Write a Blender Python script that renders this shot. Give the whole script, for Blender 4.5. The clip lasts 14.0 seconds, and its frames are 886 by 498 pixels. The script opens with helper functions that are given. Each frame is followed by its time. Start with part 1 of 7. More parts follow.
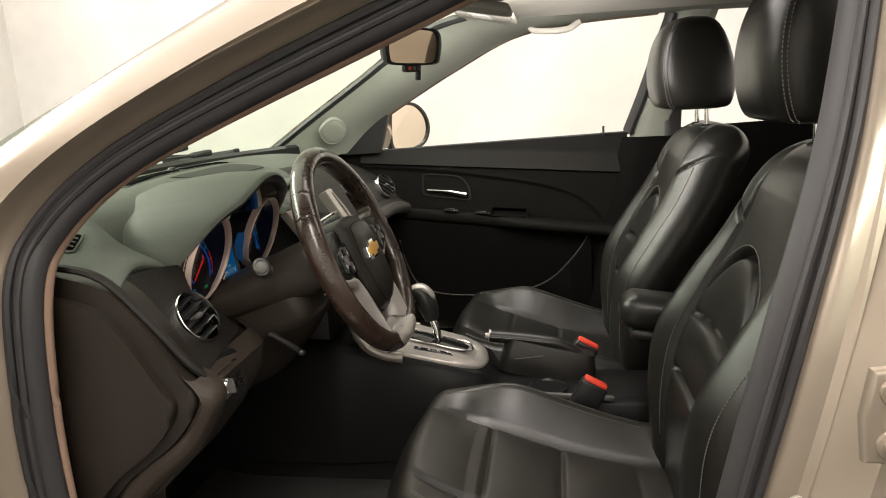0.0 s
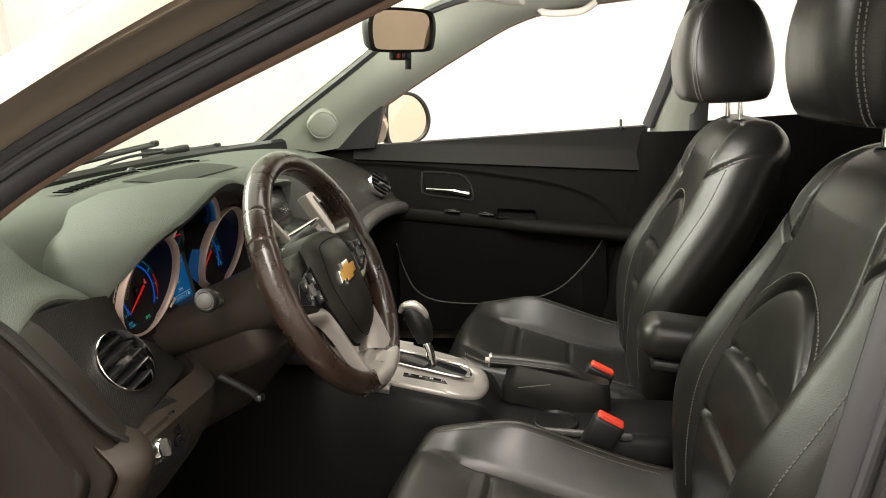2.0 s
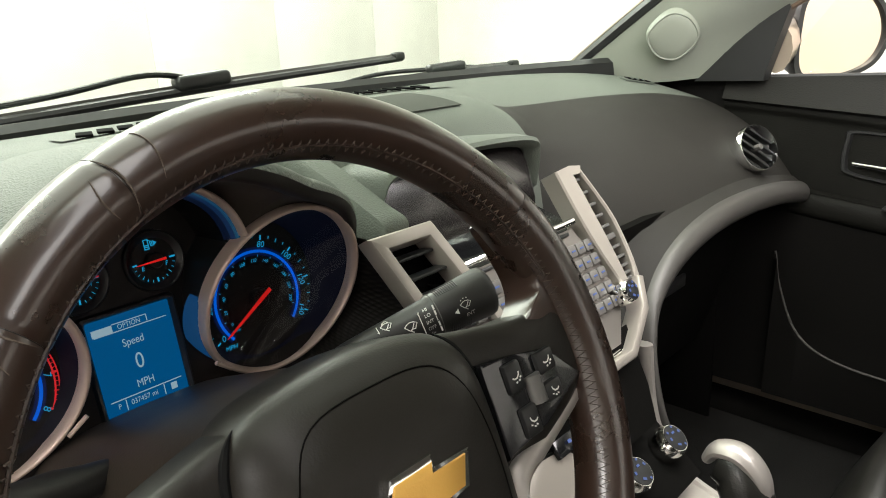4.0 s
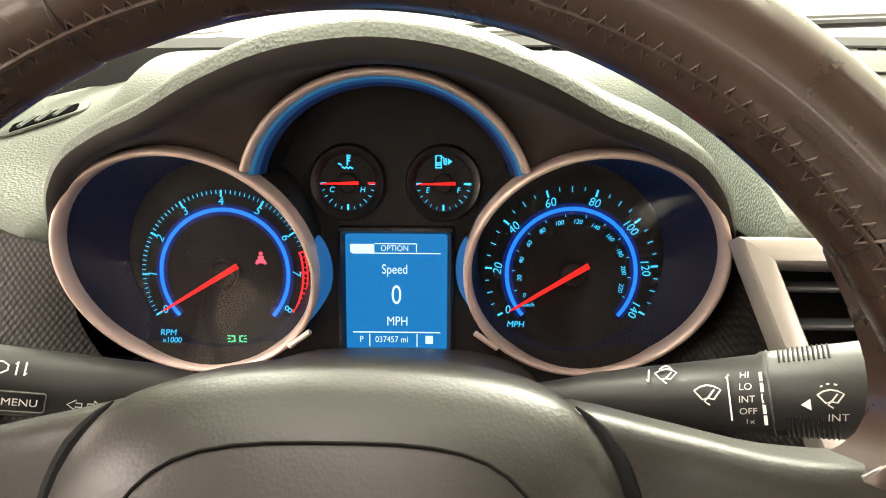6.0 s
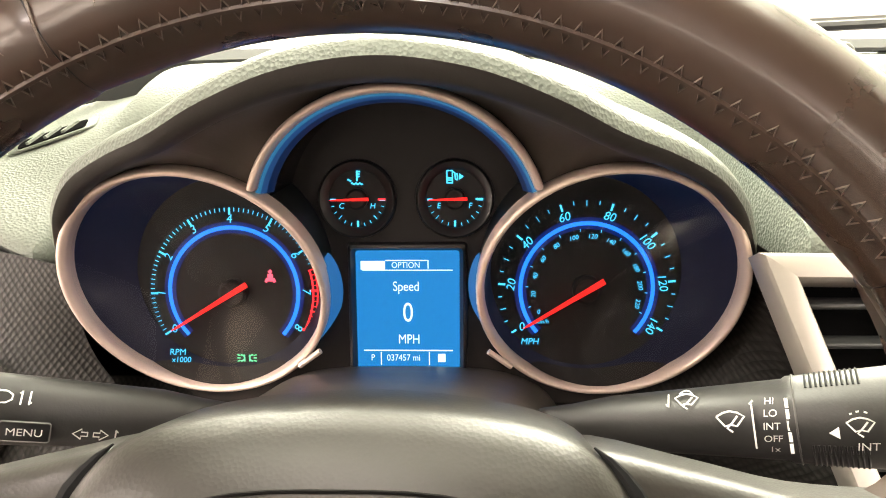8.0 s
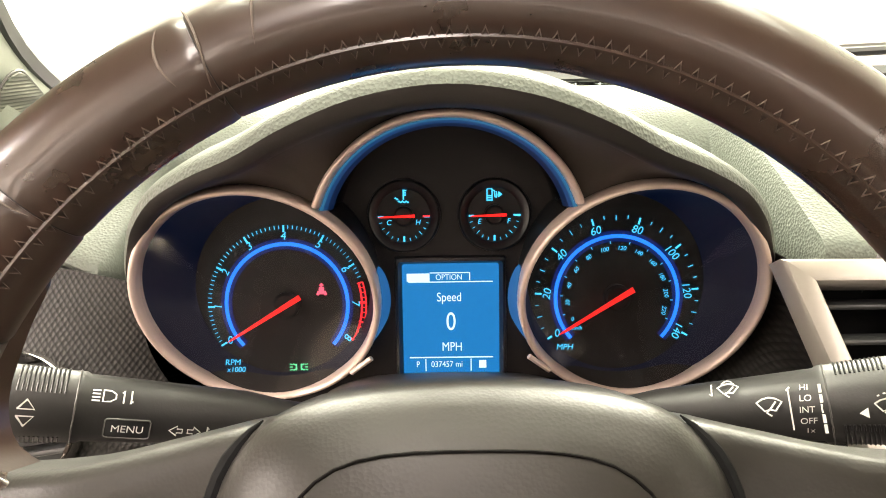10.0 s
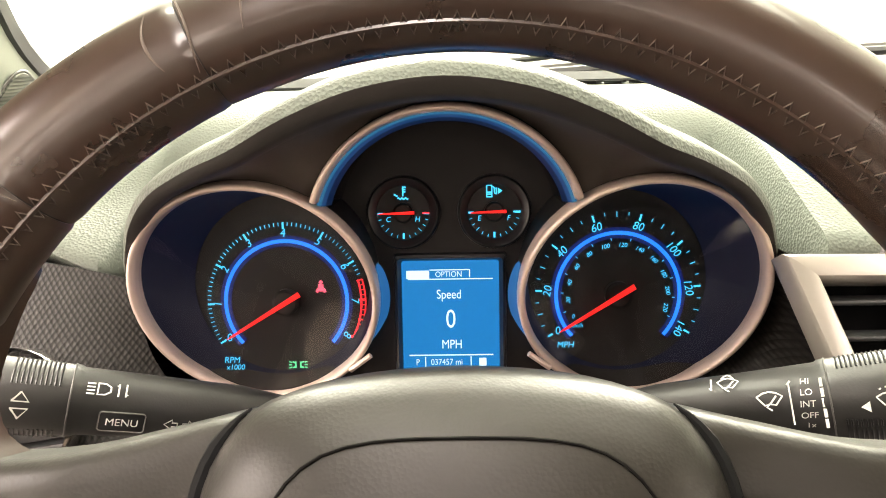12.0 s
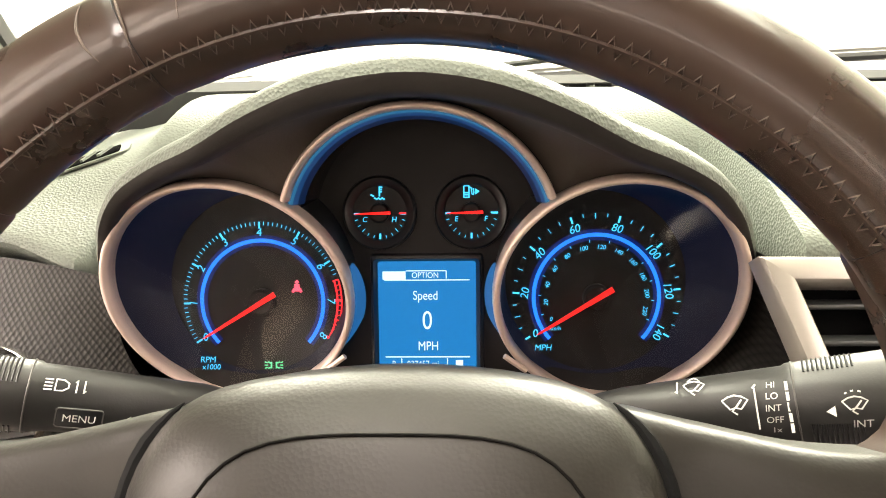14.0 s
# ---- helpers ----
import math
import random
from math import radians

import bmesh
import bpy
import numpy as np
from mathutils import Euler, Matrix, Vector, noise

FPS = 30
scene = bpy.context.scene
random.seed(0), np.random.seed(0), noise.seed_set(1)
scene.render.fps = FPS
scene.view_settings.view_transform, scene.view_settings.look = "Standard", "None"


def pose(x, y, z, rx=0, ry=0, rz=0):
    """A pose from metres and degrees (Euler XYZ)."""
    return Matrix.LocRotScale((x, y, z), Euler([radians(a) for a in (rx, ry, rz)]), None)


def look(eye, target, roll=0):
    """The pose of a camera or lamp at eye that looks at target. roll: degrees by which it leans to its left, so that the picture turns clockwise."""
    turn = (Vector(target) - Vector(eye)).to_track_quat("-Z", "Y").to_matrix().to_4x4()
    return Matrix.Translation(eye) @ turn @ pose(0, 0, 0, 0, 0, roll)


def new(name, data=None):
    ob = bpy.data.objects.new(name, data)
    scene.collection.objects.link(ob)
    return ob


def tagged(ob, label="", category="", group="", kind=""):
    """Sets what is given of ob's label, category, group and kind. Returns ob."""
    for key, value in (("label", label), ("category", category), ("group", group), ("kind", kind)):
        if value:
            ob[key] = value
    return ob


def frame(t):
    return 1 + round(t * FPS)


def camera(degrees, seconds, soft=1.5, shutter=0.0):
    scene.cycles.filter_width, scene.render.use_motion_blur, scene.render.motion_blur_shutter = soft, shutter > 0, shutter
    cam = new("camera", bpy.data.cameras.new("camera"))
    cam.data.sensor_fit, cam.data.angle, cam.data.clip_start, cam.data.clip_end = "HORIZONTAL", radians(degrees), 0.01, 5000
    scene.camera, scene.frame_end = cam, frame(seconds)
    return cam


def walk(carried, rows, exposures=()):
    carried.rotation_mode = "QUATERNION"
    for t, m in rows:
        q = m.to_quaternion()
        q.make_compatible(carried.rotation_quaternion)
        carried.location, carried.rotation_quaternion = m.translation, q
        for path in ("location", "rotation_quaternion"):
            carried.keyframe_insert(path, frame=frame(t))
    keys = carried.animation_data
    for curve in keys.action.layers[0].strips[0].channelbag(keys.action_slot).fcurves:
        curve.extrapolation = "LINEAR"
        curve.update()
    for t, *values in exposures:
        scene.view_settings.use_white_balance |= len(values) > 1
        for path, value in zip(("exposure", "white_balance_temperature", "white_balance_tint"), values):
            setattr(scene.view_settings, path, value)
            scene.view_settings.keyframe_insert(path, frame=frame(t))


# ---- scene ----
cam = camera(63.5, 14.0, soft=1.0)
PATH = [
    (0, (-1.1690, -0.3270, 1.1558), (0.7597, -0.0110, 0.7340), -3.2),
    (0.5, (-1.2124, -0.2210, 1.1452), (0.7389, -0.1570, 0.7107), -2.96),
    (1, (-1.1871, -0.2180, 1.1524), (0.7641, -0.2060, 0.7159), -2.51),
    (1.5, (-1.0848, -0.3020, 1.1622), (0.8587, -0.1080, 0.7329), -2.88),
    (2, (-0.9606, -0.3320, 1.1653), (0.9539, 0.0190, 0.7069), -3.13),
    (2.5, (-0.7661, -0.3860, 1.1792), (1.0742, 0.2180, 0.6801), -3.08),
    (3, (-0.5539, -0.3960, 1.1815), (1.1450, 0.5100, 0.6409), -2.87),
    (3.5, (-0.3536, -0.2882, 1.1450), (1.2331, 0.7901, 0.5794), -3.00),
    (4, (-0.1795, -0.2082, 1.1050), (1.2036, 1.1023, 0.4969), -2.82),
    (4.2, (-0.1390, -0.1785, 1.0819), (1.1142, 1.2509, 0.4603), -2.54),
    (6.3, (0.0410, -0.1190, 1.0418), (-0.0471, 1.7850, 0.4362), 0.01),
    (6.5, (0.0430, -0.1120, 1.0417), (-0.0450, 1.7920, 0.4372), -0.19),
    (7, (0.0408, -0.0990, 1.0358), (-0.0555, 1.8030, 0.4235), -0.09),
    (7.5, (0.0350, -0.1070, 1.0420), (-0.0460, 1.7980, 0.4372), -0.39),
    (8, (0.0342, -0.1160, 1.0470), (-0.0338, 1.7900, 0.4438), -0.69),
    (8.5, (0.0160, -0.1390, 1.0436), (-0.0289, 1.7670, 0.4397), -0.89),
    (9, (0.0031, -0.1430, 1.0450), (-0.0104, 1.7690, 0.4581), -1.08),
    (9.2, (-0.0027, -0.1490, 1.0512), (-0.0155, 1.7690, 0.4853), -0.98),
    (11.3, (0.0051, -0.1440, 1.0449), (-0.0173, 1.7860, 0.5224), -1.06),
    (11.5, (0.0051, -0.1480, 1.0469), (-0.0272, 1.7820, 0.5267), -1.16),
    (12, (0.0050, -0.1470, 1.0429), (-0.0332, 1.7850, 0.5269), -1.16),
    (12.5, (0.0100, -0.1430, 1.0427), (-0.0330, 1.7900, 0.5338), -0.96),
    (13, (0.0108, -0.1320, 1.0367), (-0.0561, 1.8020, 0.5306), -1.06),
    (13.5, (0.0268, -0.1370, 1.0362), (-0.0469, 1.7990, 0.5373), -1.06),
    (14, (0.0259, -0.1440, 1.0382), (-0.0468, 1.7920, 0.5413), -0.96),
]
EXPOSURES = [(0.0, -0.35, 6700, 14), (0.5, -0.05, 6700, 14), (1.5, 0.0, 6700, 13), (2.0, 0.02, 6700, 13), (3.0, -0.2, 6700, 12), (3.5, -0.07, 6700, 11), (4.2, 0.40, 6250, 13), (5.4, 1.25, 6700, 15), (6.5, 2.32, 7100, 20), (8.0, 2.32, 7100, 20), (8.5, 2.12, 7100, 20), (9.0, 2.07, 7100, 20), (14.0, 2.15, 7100, 20)]
walk(cam, [(t, look(eye, target, roll)) for t, eye, target, roll in PATH], EXPOSURES)

# ---- light of the white photo hall ----
world = bpy.data.worlds.new("hall_air")
scene.world = world
world.use_nodes = True
world.node_tree.nodes["Background"].inputs[0].default_value = (1.0, 0.97, 0.92, 1)
world.node_tree.nodes["Background"].inputs[1].default_value = 0.18


def area_lamp(name, m, sx, sy, watts, colour):
    data = bpy.data.lights.new(name, "AREA")
    data.shape, data.size, data.size_y, data.energy, data.color = "RECTANGLE", sx, sy, watts, colour
    ob = new(name, data)
    ob.matrix_world = m
    return ob


WARM = (1.0, 0.97, 0.91)
# Softboxes over the car, and wall washers that make the hall's walls shine.
area_lamp("ceiling_softbox", look((0.4, 3.9, 3.35), (0.4, 0.4, 1.0)), 4.6, 1.0, 350, WARM)
area_lamp("ceiling_softbox", look((0.4, 1.3, 3.60), (0.4, 1.2, 0.0)), 3.6, 2.4, 60, WARM)
area_lamp("ceiling_softbox", look((-2.4, -0.5, 3.60), (-2.2, -0.4, 0.0)), 1.2, 4.5, 225, WARM)
area_lamp("wall_washer", look((-2.7, -0.3, 3.50), (-4.5, -0.3, 1.3)), 0.6, 7.0, 75, WARM)
area_lamp("wall_washer", look((0.4, 2.6, 3.50), (0.4, 4.6, 1.3)), 7.0, 0.6, 100, WARM)
area_lamp("wall_washer", look((0.4, -3.6, 3.50), (0.4, -5.3, 1.3)), 7.0, 0.6, 190, WARM)
area_lamp("wall_washer", look((3.0, -0.2, 3.50), (5.0, -0.2, 1.3)), 0.6, 7.0, 190, WARM)


# ---- materials ----
def tree(name):
    m = bpy.data.materials.new(name)
    m.use_nodes = True
    nt = m.node_tree
    return m, nt, nt.nodes["Principled BSDF"]


def node(nt, kind, **inputs):
    n = nt.nodes.new(kind)
    for key, value in inputs.items():
        n.inputs[key].default_value = value
    return n


def surface(name, colour, rough=0.5, metal=0.0, grain=400.0, bump=0.15, depth=0.0006, vary=0.12, wear=6.0, spec=0.5, coat=0.0, voronoi=False, sheen=0.0, rv=0.07, rand=1.0, weave=False, folds=0.0):
    """A procedural surface: large soft variation, fine grain and bump."""
    m, nt, p = tree(name)
    co = nt.nodes.new("ShaderNodeTexCoord")
    big = node(nt, "ShaderNodeTexNoise", Scale=wear, Detail=5.0, Roughness=0.6)
    fine = node(nt, "ShaderNodeTexVoronoi", Scale=grain) if voronoi else node(nt, "ShaderNodeTexNoise", Scale=grain, Detail=3.0)
    nt.links.new(co.outputs["Object"], big.inputs["Vector"])
    if weave:
        flat = nt.nodes.new("ShaderNodeMapping")
        flat.vector_type = "TEXTURE"
        flat.inputs["Rotation"].default_value = (0.0, radians(45), 0.0)
        squash = nt.nodes.new("ShaderNodeVectorMath")
        squash.operation = "MULTIPLY"
        squash.inputs[1].default_value = (1.0, 0.0, 0.75)
        nt.links.new(co.outputs["Object"], squash.inputs[0])
        nt.links.new(squash.outputs["Vector"], flat.inputs["Vector"])
        nt.links.new(flat.outputs["Vector"], fine.inputs["Vector"])
    else:
        nt.links.new(co.outputs["Object"], fine.inputs["Vector"])
    if voronoi:
        fine.inputs["Randomness"].default_value = rand
    ramp = nt.nodes.new("ShaderNodeMapRange")
    ramp.inputs["To Min"].default_value, ramp.inputs["To Max"].default_value = 1 - vary, 1 + vary
    ramp.inputs["From Min"].default_value, ramp.inputs["From Max"].default_value = 0.3, 0.7
    nt.links.new(big.outputs["Fac"], ramp.inputs["Value"])
    mul = nt.nodes.new("ShaderNodeVectorMath")
    mul.operation = "SCALE"
    mul.inputs[0].default_value = colour
    nt.links.new(ramp.outputs["Result"], mul.inputs["Scale"])
    nt.links.new(mul.outputs["Vector"], p.inputs["Base Color"])
    rr = nt.nodes.new("ShaderNodeMapRange")
    rr.inputs["From Min"].default_value, rr.inputs["From Max"].default_value = 0.3, 0.7
    rr.inputs["To Min"].default_value, rr.inputs["To Max"].default_value = max(0.02, rough - rv), min(1, rough + rv)
    nt.links.new(big.outputs["Fac"], rr.inputs["Value"])
    nt.links.new(rr.outputs["Result"], p.inputs["Roughness"])
    if weave:
        gaps = nt.nodes.new("ShaderNodeMapRange")
        gaps.inputs["From Min"].default_value, gaps.inputs["From Max"].default_value = 0.20, 0.62
        gaps.inputs["To Min"].default_value, gaps.inputs["To Max"].default_value = 1.12, 0.25
        nt.links.new(fine.outputs["Distance"], gaps.inputs["Value"])
        threads = nt.nodes.new("ShaderNodeVectorMath")
        threads.operation = "SCALE"
        nt.links.new(mul.outputs["Vector"], threads.inputs[0])
        nt.links.new(gaps.outputs["Result"], threads.inputs["Scale"])
        nt.links.new(threads.outputs["Vector"], p.inputs["Base Color"])
    p.inputs["Metallic"].default_value = metal
    p.inputs["Specular IOR Level"].default_value = spec
    p.inputs["Coat Weight"].default_value = coat
    p.inputs["Coat Roughness"].default_value = 0.08
    p.inputs["Sheen Weight"].default_value = sheen
    if bump and folds:
        soft = node(nt, "ShaderNodeTexNoise", Scale=folds, Detail=2.0, Distortion=0.8)
        nt.links.new(co.outputs["Object"], soft.inputs["Vector"])
        fold = node(nt, "ShaderNodeBump", Strength=0.18, Distance=0.005)
        nt.links.new(soft.outputs["Fac"], fold.inputs["Height"])
        b = node(nt, "ShaderNodeBump", Strength=bump, Distance=depth)
        nt.links.new(fine.outputs[0], b.inputs["Height"])
        nt.links.new(fold.outputs["Normal"], b.inputs["Normal"])
        nt.links.new(b.outputs["Normal"], p.inputs["Normal"])
    elif bump:
        b = node(nt, "ShaderNodeBump", Strength=bump, Distance=depth)
        nt.links.new(fine.outputs[0], b.inputs["Height"])
        nt.links.new(b.outputs["Normal"], p.inputs["Normal"])
    return m


def glow(name, colour, strength, base=(0.01, 0.01, 0.012)):
    m, nt, p = tree(name)
    p.inputs["Specular IOR Level"].default_value = 0.1
    p.inputs["Base Color"].default_value = (*base, 1)
    p.inputs["Emission Color"].default_value = (*colour, 1)
    p.inputs["Emission Strength"].default_value = strength
    return m


def pane(name, tint, gloss=0.05):
    """Thin glass: a tinted see-through sheet with a mirror-like sheen."""
    m, nt, p = tree(name)
    out = nt.nodes["Material Output"]
    clear = nt.nodes.new("ShaderNodeBsdfTransparent")
    clear.inputs["Color"].default_value = (*tint, 1)
    shine = nt.nodes.new("ShaderNodeBsdfGlossy")
    shine.inputs["Roughness"].default_value = 0.03
    edge_on = node(nt, "ShaderNodeLayerWeight", Blend=0.5)
    steep = nt.nodes.new("ShaderNodeMath")
    steep.operation = "POWER"
    steep.inputs[1].default_value = 5.0
    nt.links.new(edge_on.outputs["Facing"], steep.inputs[0])
    fres = nt.nodes.new("ShaderNodeMath")
    fres.operation = "MULTIPLY_ADD"
    fres.inputs[1].default_value, fres.inputs[2].default_value = 0.5, gloss * 0.6
    nt.links.new(steep.outputs[0], fres.inputs[0])
    mix = nt.nodes.new("ShaderNodeMixShader")
    nt.links.new(fres.outputs[0], mix.inputs[0])
    nt.links.new(clear.outputs[0], mix.inputs[1])
    nt.links.new(shine.outputs[0], mix.inputs[2])
    nt.links.new(mix.outputs[0], out.inputs["Surface"])
    return m


LEATHER = surface("black_leather", (0.0135, 0.0129, 0.0112), 0.31, folds=9.0, grain=700, bump=0.30, depth=0.0005, vary=0.14, wear=9, voronoi=True, spec=0.40, rv=0.02)
# Driver's cushion: wear, plus window sheen put into a paler, glossier leather.
SEATLEATHER = surface("worn_sheen_leather", (0.022, 0.0200, 0.0172), 0.31, folds=7.0, grain=700, bump=0.22, depth=0.0004, vary=0.22, wear=12, voronoi=True, spec=0.62, rv=0.03)
RIM_LEATHER = surface("worn_rim_leather", (0.0300, 0.0168, 0.0115), 0.28, grain=650, bump=0.09, depth=0.0003, vary=0.16, wear=22, coat=0.40, rv=0.02, spec=0.60)
RIMTHREAD = surface("brown_rim_thread", (0.062, 0.043, 0.033), 0.6, grain=900, bump=0.2)
KNEE = surface("brown_black_plastic", (0.0350, 0.0275, 0.0210), 0.42, spec=0.4, grain=600, bump=0.25, depth=0.0004, vary=0.15)
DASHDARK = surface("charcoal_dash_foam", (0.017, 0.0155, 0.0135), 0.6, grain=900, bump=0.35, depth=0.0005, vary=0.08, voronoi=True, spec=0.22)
SWEEPGREY = surface("sweep_grey_paint", (0.055, 0.051, 0.047), 0.42, metal=0.25, grain=900, bump=0.05, depth=0.0002, vary=0.05)
DASH = surface("grained_dash_foam", (0.095, 0.1045, 0.0895), 0.60, grain=560, bump=0.75, depth=0.0007, vary=0.08, voronoi=True, spec=0.20)
DASHMAT = surface("grey_dash_mat", (0.052, 0.055, 0.047), 0.75, grain=900, bump=0.3, depth=0.0004, vary=0.08, spec=0.10)
PLASTIC = surface("charcoal_plastic", (0.0046, 0.0043, 0.0039), 0.7, spec=0.03, grain=600, bump=0.2, depth=0.0004, vary=0.12)
BLACK = surface("black_plastic", (0.012, 0.012, 0.012), 0.40, grain=500, bump=0.08, depth=0.0003)
GLOSS = surface("gloss_black_plastic", (0.008, 0.008, 0.009), 0.12, bump=0.0)
MESH = surface("woven_dash_insert", (0.0160, 0.0143, 0.0124), 0.55, grain=400, bump=0.75, depth=0.0009, voronoi=True, rand=0.05, weave=True, spec=0.2)
DOORSOFT = surface("door_vinyl", (0.0062, 0.0060, 0.0050), 0.6, spec=0.06, grain=420, bump=0.35, depth=0.0006, vary=0.12, voronoi=True)
DOORTOP = surface("upper_door_vinyl", (0.0105, 0.0100, 0.0088), 0.6, spec=0.10, grain=420, bump=0.35, depth=0.0006, vary=0.12, voronoi=True)
SPOKE = surface("bright_spoke_silver", (0.42, 0.39, 0.36), 0.36, metal=0.45, grain=900, bump=0.05, depth=0.0002, vary=0.05)
SILVER = surface("satin_silver_paint", (0.36, 0.33, 0.305), 0.36, metal=0.55, grain=900, bump=0.05, depth=0.0002, vary=0.05)
VENTSILVER = surface("warm_silver_trim", (0.34, 0.305, 0.275), 0.36, metal=0.45, grain=900, bump=0.05, depth=0.0002, vary=0.05)
VENTDARK = surface("vent_well_black", (0.004, 0.004, 0.004), 0.9, spec=0.02, bump=0.0)
SCREEN = surface("glossy_screen", (0.016, 0.013, 0.013), 0.24, bump=0.0, spec=0.9, coat=0.15, rv=0.02)
RADIOGREY = surface("radio_panel_silver", (0.19, 0.172, 0.158), 0.40, metal=0.4, grain=900, bump=0.05, depth=0.0002, vary=0.06)
GREYTRIM = surface("grey_painted_trim", (0.11, 0.105, 0.10), 0.45, metal=0.3, grain=900, bump=0.05, depth=0.0002, vary=0.05)
CHROME = surface("chrome", (0.85, 0.84, 0.82), 0.10, metal=1.0, bump=0.0, vary=0.04)
STEEL = surface("zinc_steel", (0.55, 0.53, 0.48), 0.35, metal=0.9, grain=300, bump=0.1, vary=0.15, wear=20)
CARPET = surface("dark_carpet", (0.014, 0.0135, 0.0125), 0.95, grain=900, bump=1.0, depth=0.003, vary=0.3, spec=0.05)
MAT = surface("dark_floor_mat", (0.030, 0.029, 0.027), 0.6, grain=900, bump=0.8, depth=0.002, vary=0.3, spec=0.3)
HEADLINER = surface("grey_beige_headliner", (0.42, 0.40, 0.36), 0.9, grain=800, bump=0.4, depth=0.0008, vary=0.05)
PILLAR = surface("grey_beige_pillar_trim", (0.195, 0.205, 0.172), 0.6, grain=600, bump=0.3, depth=0.0005, vary=0.05)
PAINT = surface("champagne_car_paint", (0.315, 0.262, 0.205), 0.30, metal=0.45, grain=1500, bump=0.03, depth=0.0002, vary=0.03, coat=0.8, rv=0.02)
RUBBER = surface("door_seal_rubber", (0.023, 0.022, 0.023), 0.55, grain=300, bump=0.15, depth=0.0006, vary=0.15)
WALLPAINT = surface("white_hall_paint", (0.80, 0.785, 0.745), 0.85, grain=40, bump=0.1, depth=0.002, vary=0.10, wear=1.2)
FLOORPAINT = surface("grey_hall_floor", (0.07, 0.067, 0.063), 0.5, grain=60, bump=0.1, depth=0.001, vary=0.1, wear=2)
KEYGREY = surface("grey_radio_key", (0.115, 0.105, 0.098), 0.45, grain=900, bump=0.05, depth=0.0002, vary=0.05)
STITCH = surface("grey_thread", (0.13, 0.125, 0.11), 0.8, grain=900, bump=0.3)
RED = surface("red_buckle_plastic", (0.75, 0.06, 0.03), 0.4, bump=0.0)
GOLD = surface("gold_badge_enamel", (0.80, 0.45, 0.10), 0.35, metal=0.3, grain=700, bump=0.3, depth=0.0005)
# The door mirror's tan reflection is tinted into the glass colour.
TANMIRROR = surface("tan_reflection_glass", (0.86, 0.72, 0.60), 0.02, metal=1.0, bump=0.0, vary=0.0)
WINDSCREEN = pane("green_tinted_glass", (0.80, 0.90, 0.80))
SIDEGLASS = pane("side_glass", (0.93, 0.96, 0.93))
LENS = pane("gauge_lens", (0.94, 0.95, 0.96))
CYAN = glow("cyan_lit_print", (0.02, 0.56, 0.95), 0.42)
RINGBLUE = glow("blue_light_ring", (0.0, 0.17, 1.0), 0.46)
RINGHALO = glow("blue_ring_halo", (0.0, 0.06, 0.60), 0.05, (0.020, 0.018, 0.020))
NEEDLE = glow("red_needle", (1.0, 0.02, 0.015), 0.30, (0.6, 0.02, 0.02))
LCD = glow("blue_display", (0.0, 0.215, 0.60), 0.25, (0.002, 0.004, 0.008))
LCDWHITE = glow("display_white", (0.60, 0.88, 1.0), 0.32)
GREENLAMP = glow("green_telltale", (0.1, 0.9, 0.4), 0.32)
REDLAMP = glow("red_telltale", (1.0, 0.10, 0.16), 0.45)
BLUEKEY = glow("blue_key_print", (0.25, 0.4, 1.0), 0.35)
WHITEPRINT = surface("white_print", (0.75, 0.74, 0.70), 0.6, bump=0.0)
DIAL = surface("dial_face", (0.0185, 0.0155, 0.0145), 0.50, spec=0.10, grain=500, bump=0.0)


# ---- mesh helpers ----
def finish(bm, name, mats, parent=None, label="", angle=38):
    bmesh.ops.recalc_face_normals(bm, faces=bm.faces)
    me = bpy.data.meshes.new(name)
    for f in bm.faces:
        f.smooth = True
    bm.to_mesh(me)
    bm.free()
    me.set_sharp_from_angle(angle=radians(angle))
    for m in (mats if isinstance(mats, (list, tuple)) else [mats]):
        me.materials.append(m)
    ob = new(name, me)
    if parent:
        ob.parent = parent
    if label:
        ob["label"] = label
    return ob


def part(name, bm, material, parent, label="", angle=38):
    return finish(bm, name, material, parent, label, angle)


def thing(name, label, category, group="", kind="", m=None):
    ob = new(name)
    ob.empty_display_size = 0.02
    if m is not None:
        ob.matrix_world = m
    return tagged(ob, label, category, group, kind)


def spline(pts, n, closed=False):
    """Catmull-Rom points through pts (tuples of any length), n steps a span."""
    P = [np.array(p, float) for p in pts]
    k, out = len(P), []
    spans = k if closed else k - 1
    for i in range(spans):
        if closed:
            a, b, c, d = (P[(i + j) % k] for j in (-1, 0, 1, 2))
        else:
            b, c = P[i], P[i + 1]
            a = P[i - 1] if i else 2 * b - c
            d = P[i + 2] if i + 2 < k else 2 * c - b
        for s in range(n):
            t = s / n
            out.append(0.5 * (2 * b + (c - a) * t + (2 * a - 5 * b + 4 * c - d) * t * t + (3 * b - a - 3 * c + d) * t ** 3))
    if not closed:
        out.append(P[-1])
    return out


def loft(sections, closed_u=False, cap=False, thick=0.0, bm=None):
    """Quads between rows of points; closed_u: each row is a loop; cap: fill the first and last loop."""
    bm = bm or bmesh.new()
    rows = [[bm.verts.new(tuple(float(c) for c in p)) for p in row] for row in sections]
    n = len(rows[0])
    faces = []
    for a, b in zip(rows, rows[1:]):
        for i in range(n if closed_u else n - 1):
            j = (i + 1) % n
            faces.append(bm.faces.new((a[i], a[j], b[j], b[i])))
    if cap:
        bm.faces.new(list(reversed(rows[0])))
        bm.faces.new(rows[-1])
    if thick:
        bmesh.ops.recalc_face_normals(bm, faces=faces)
        bmesh.ops.solidify(bm, geom=faces, thickness=thick)
    return bm


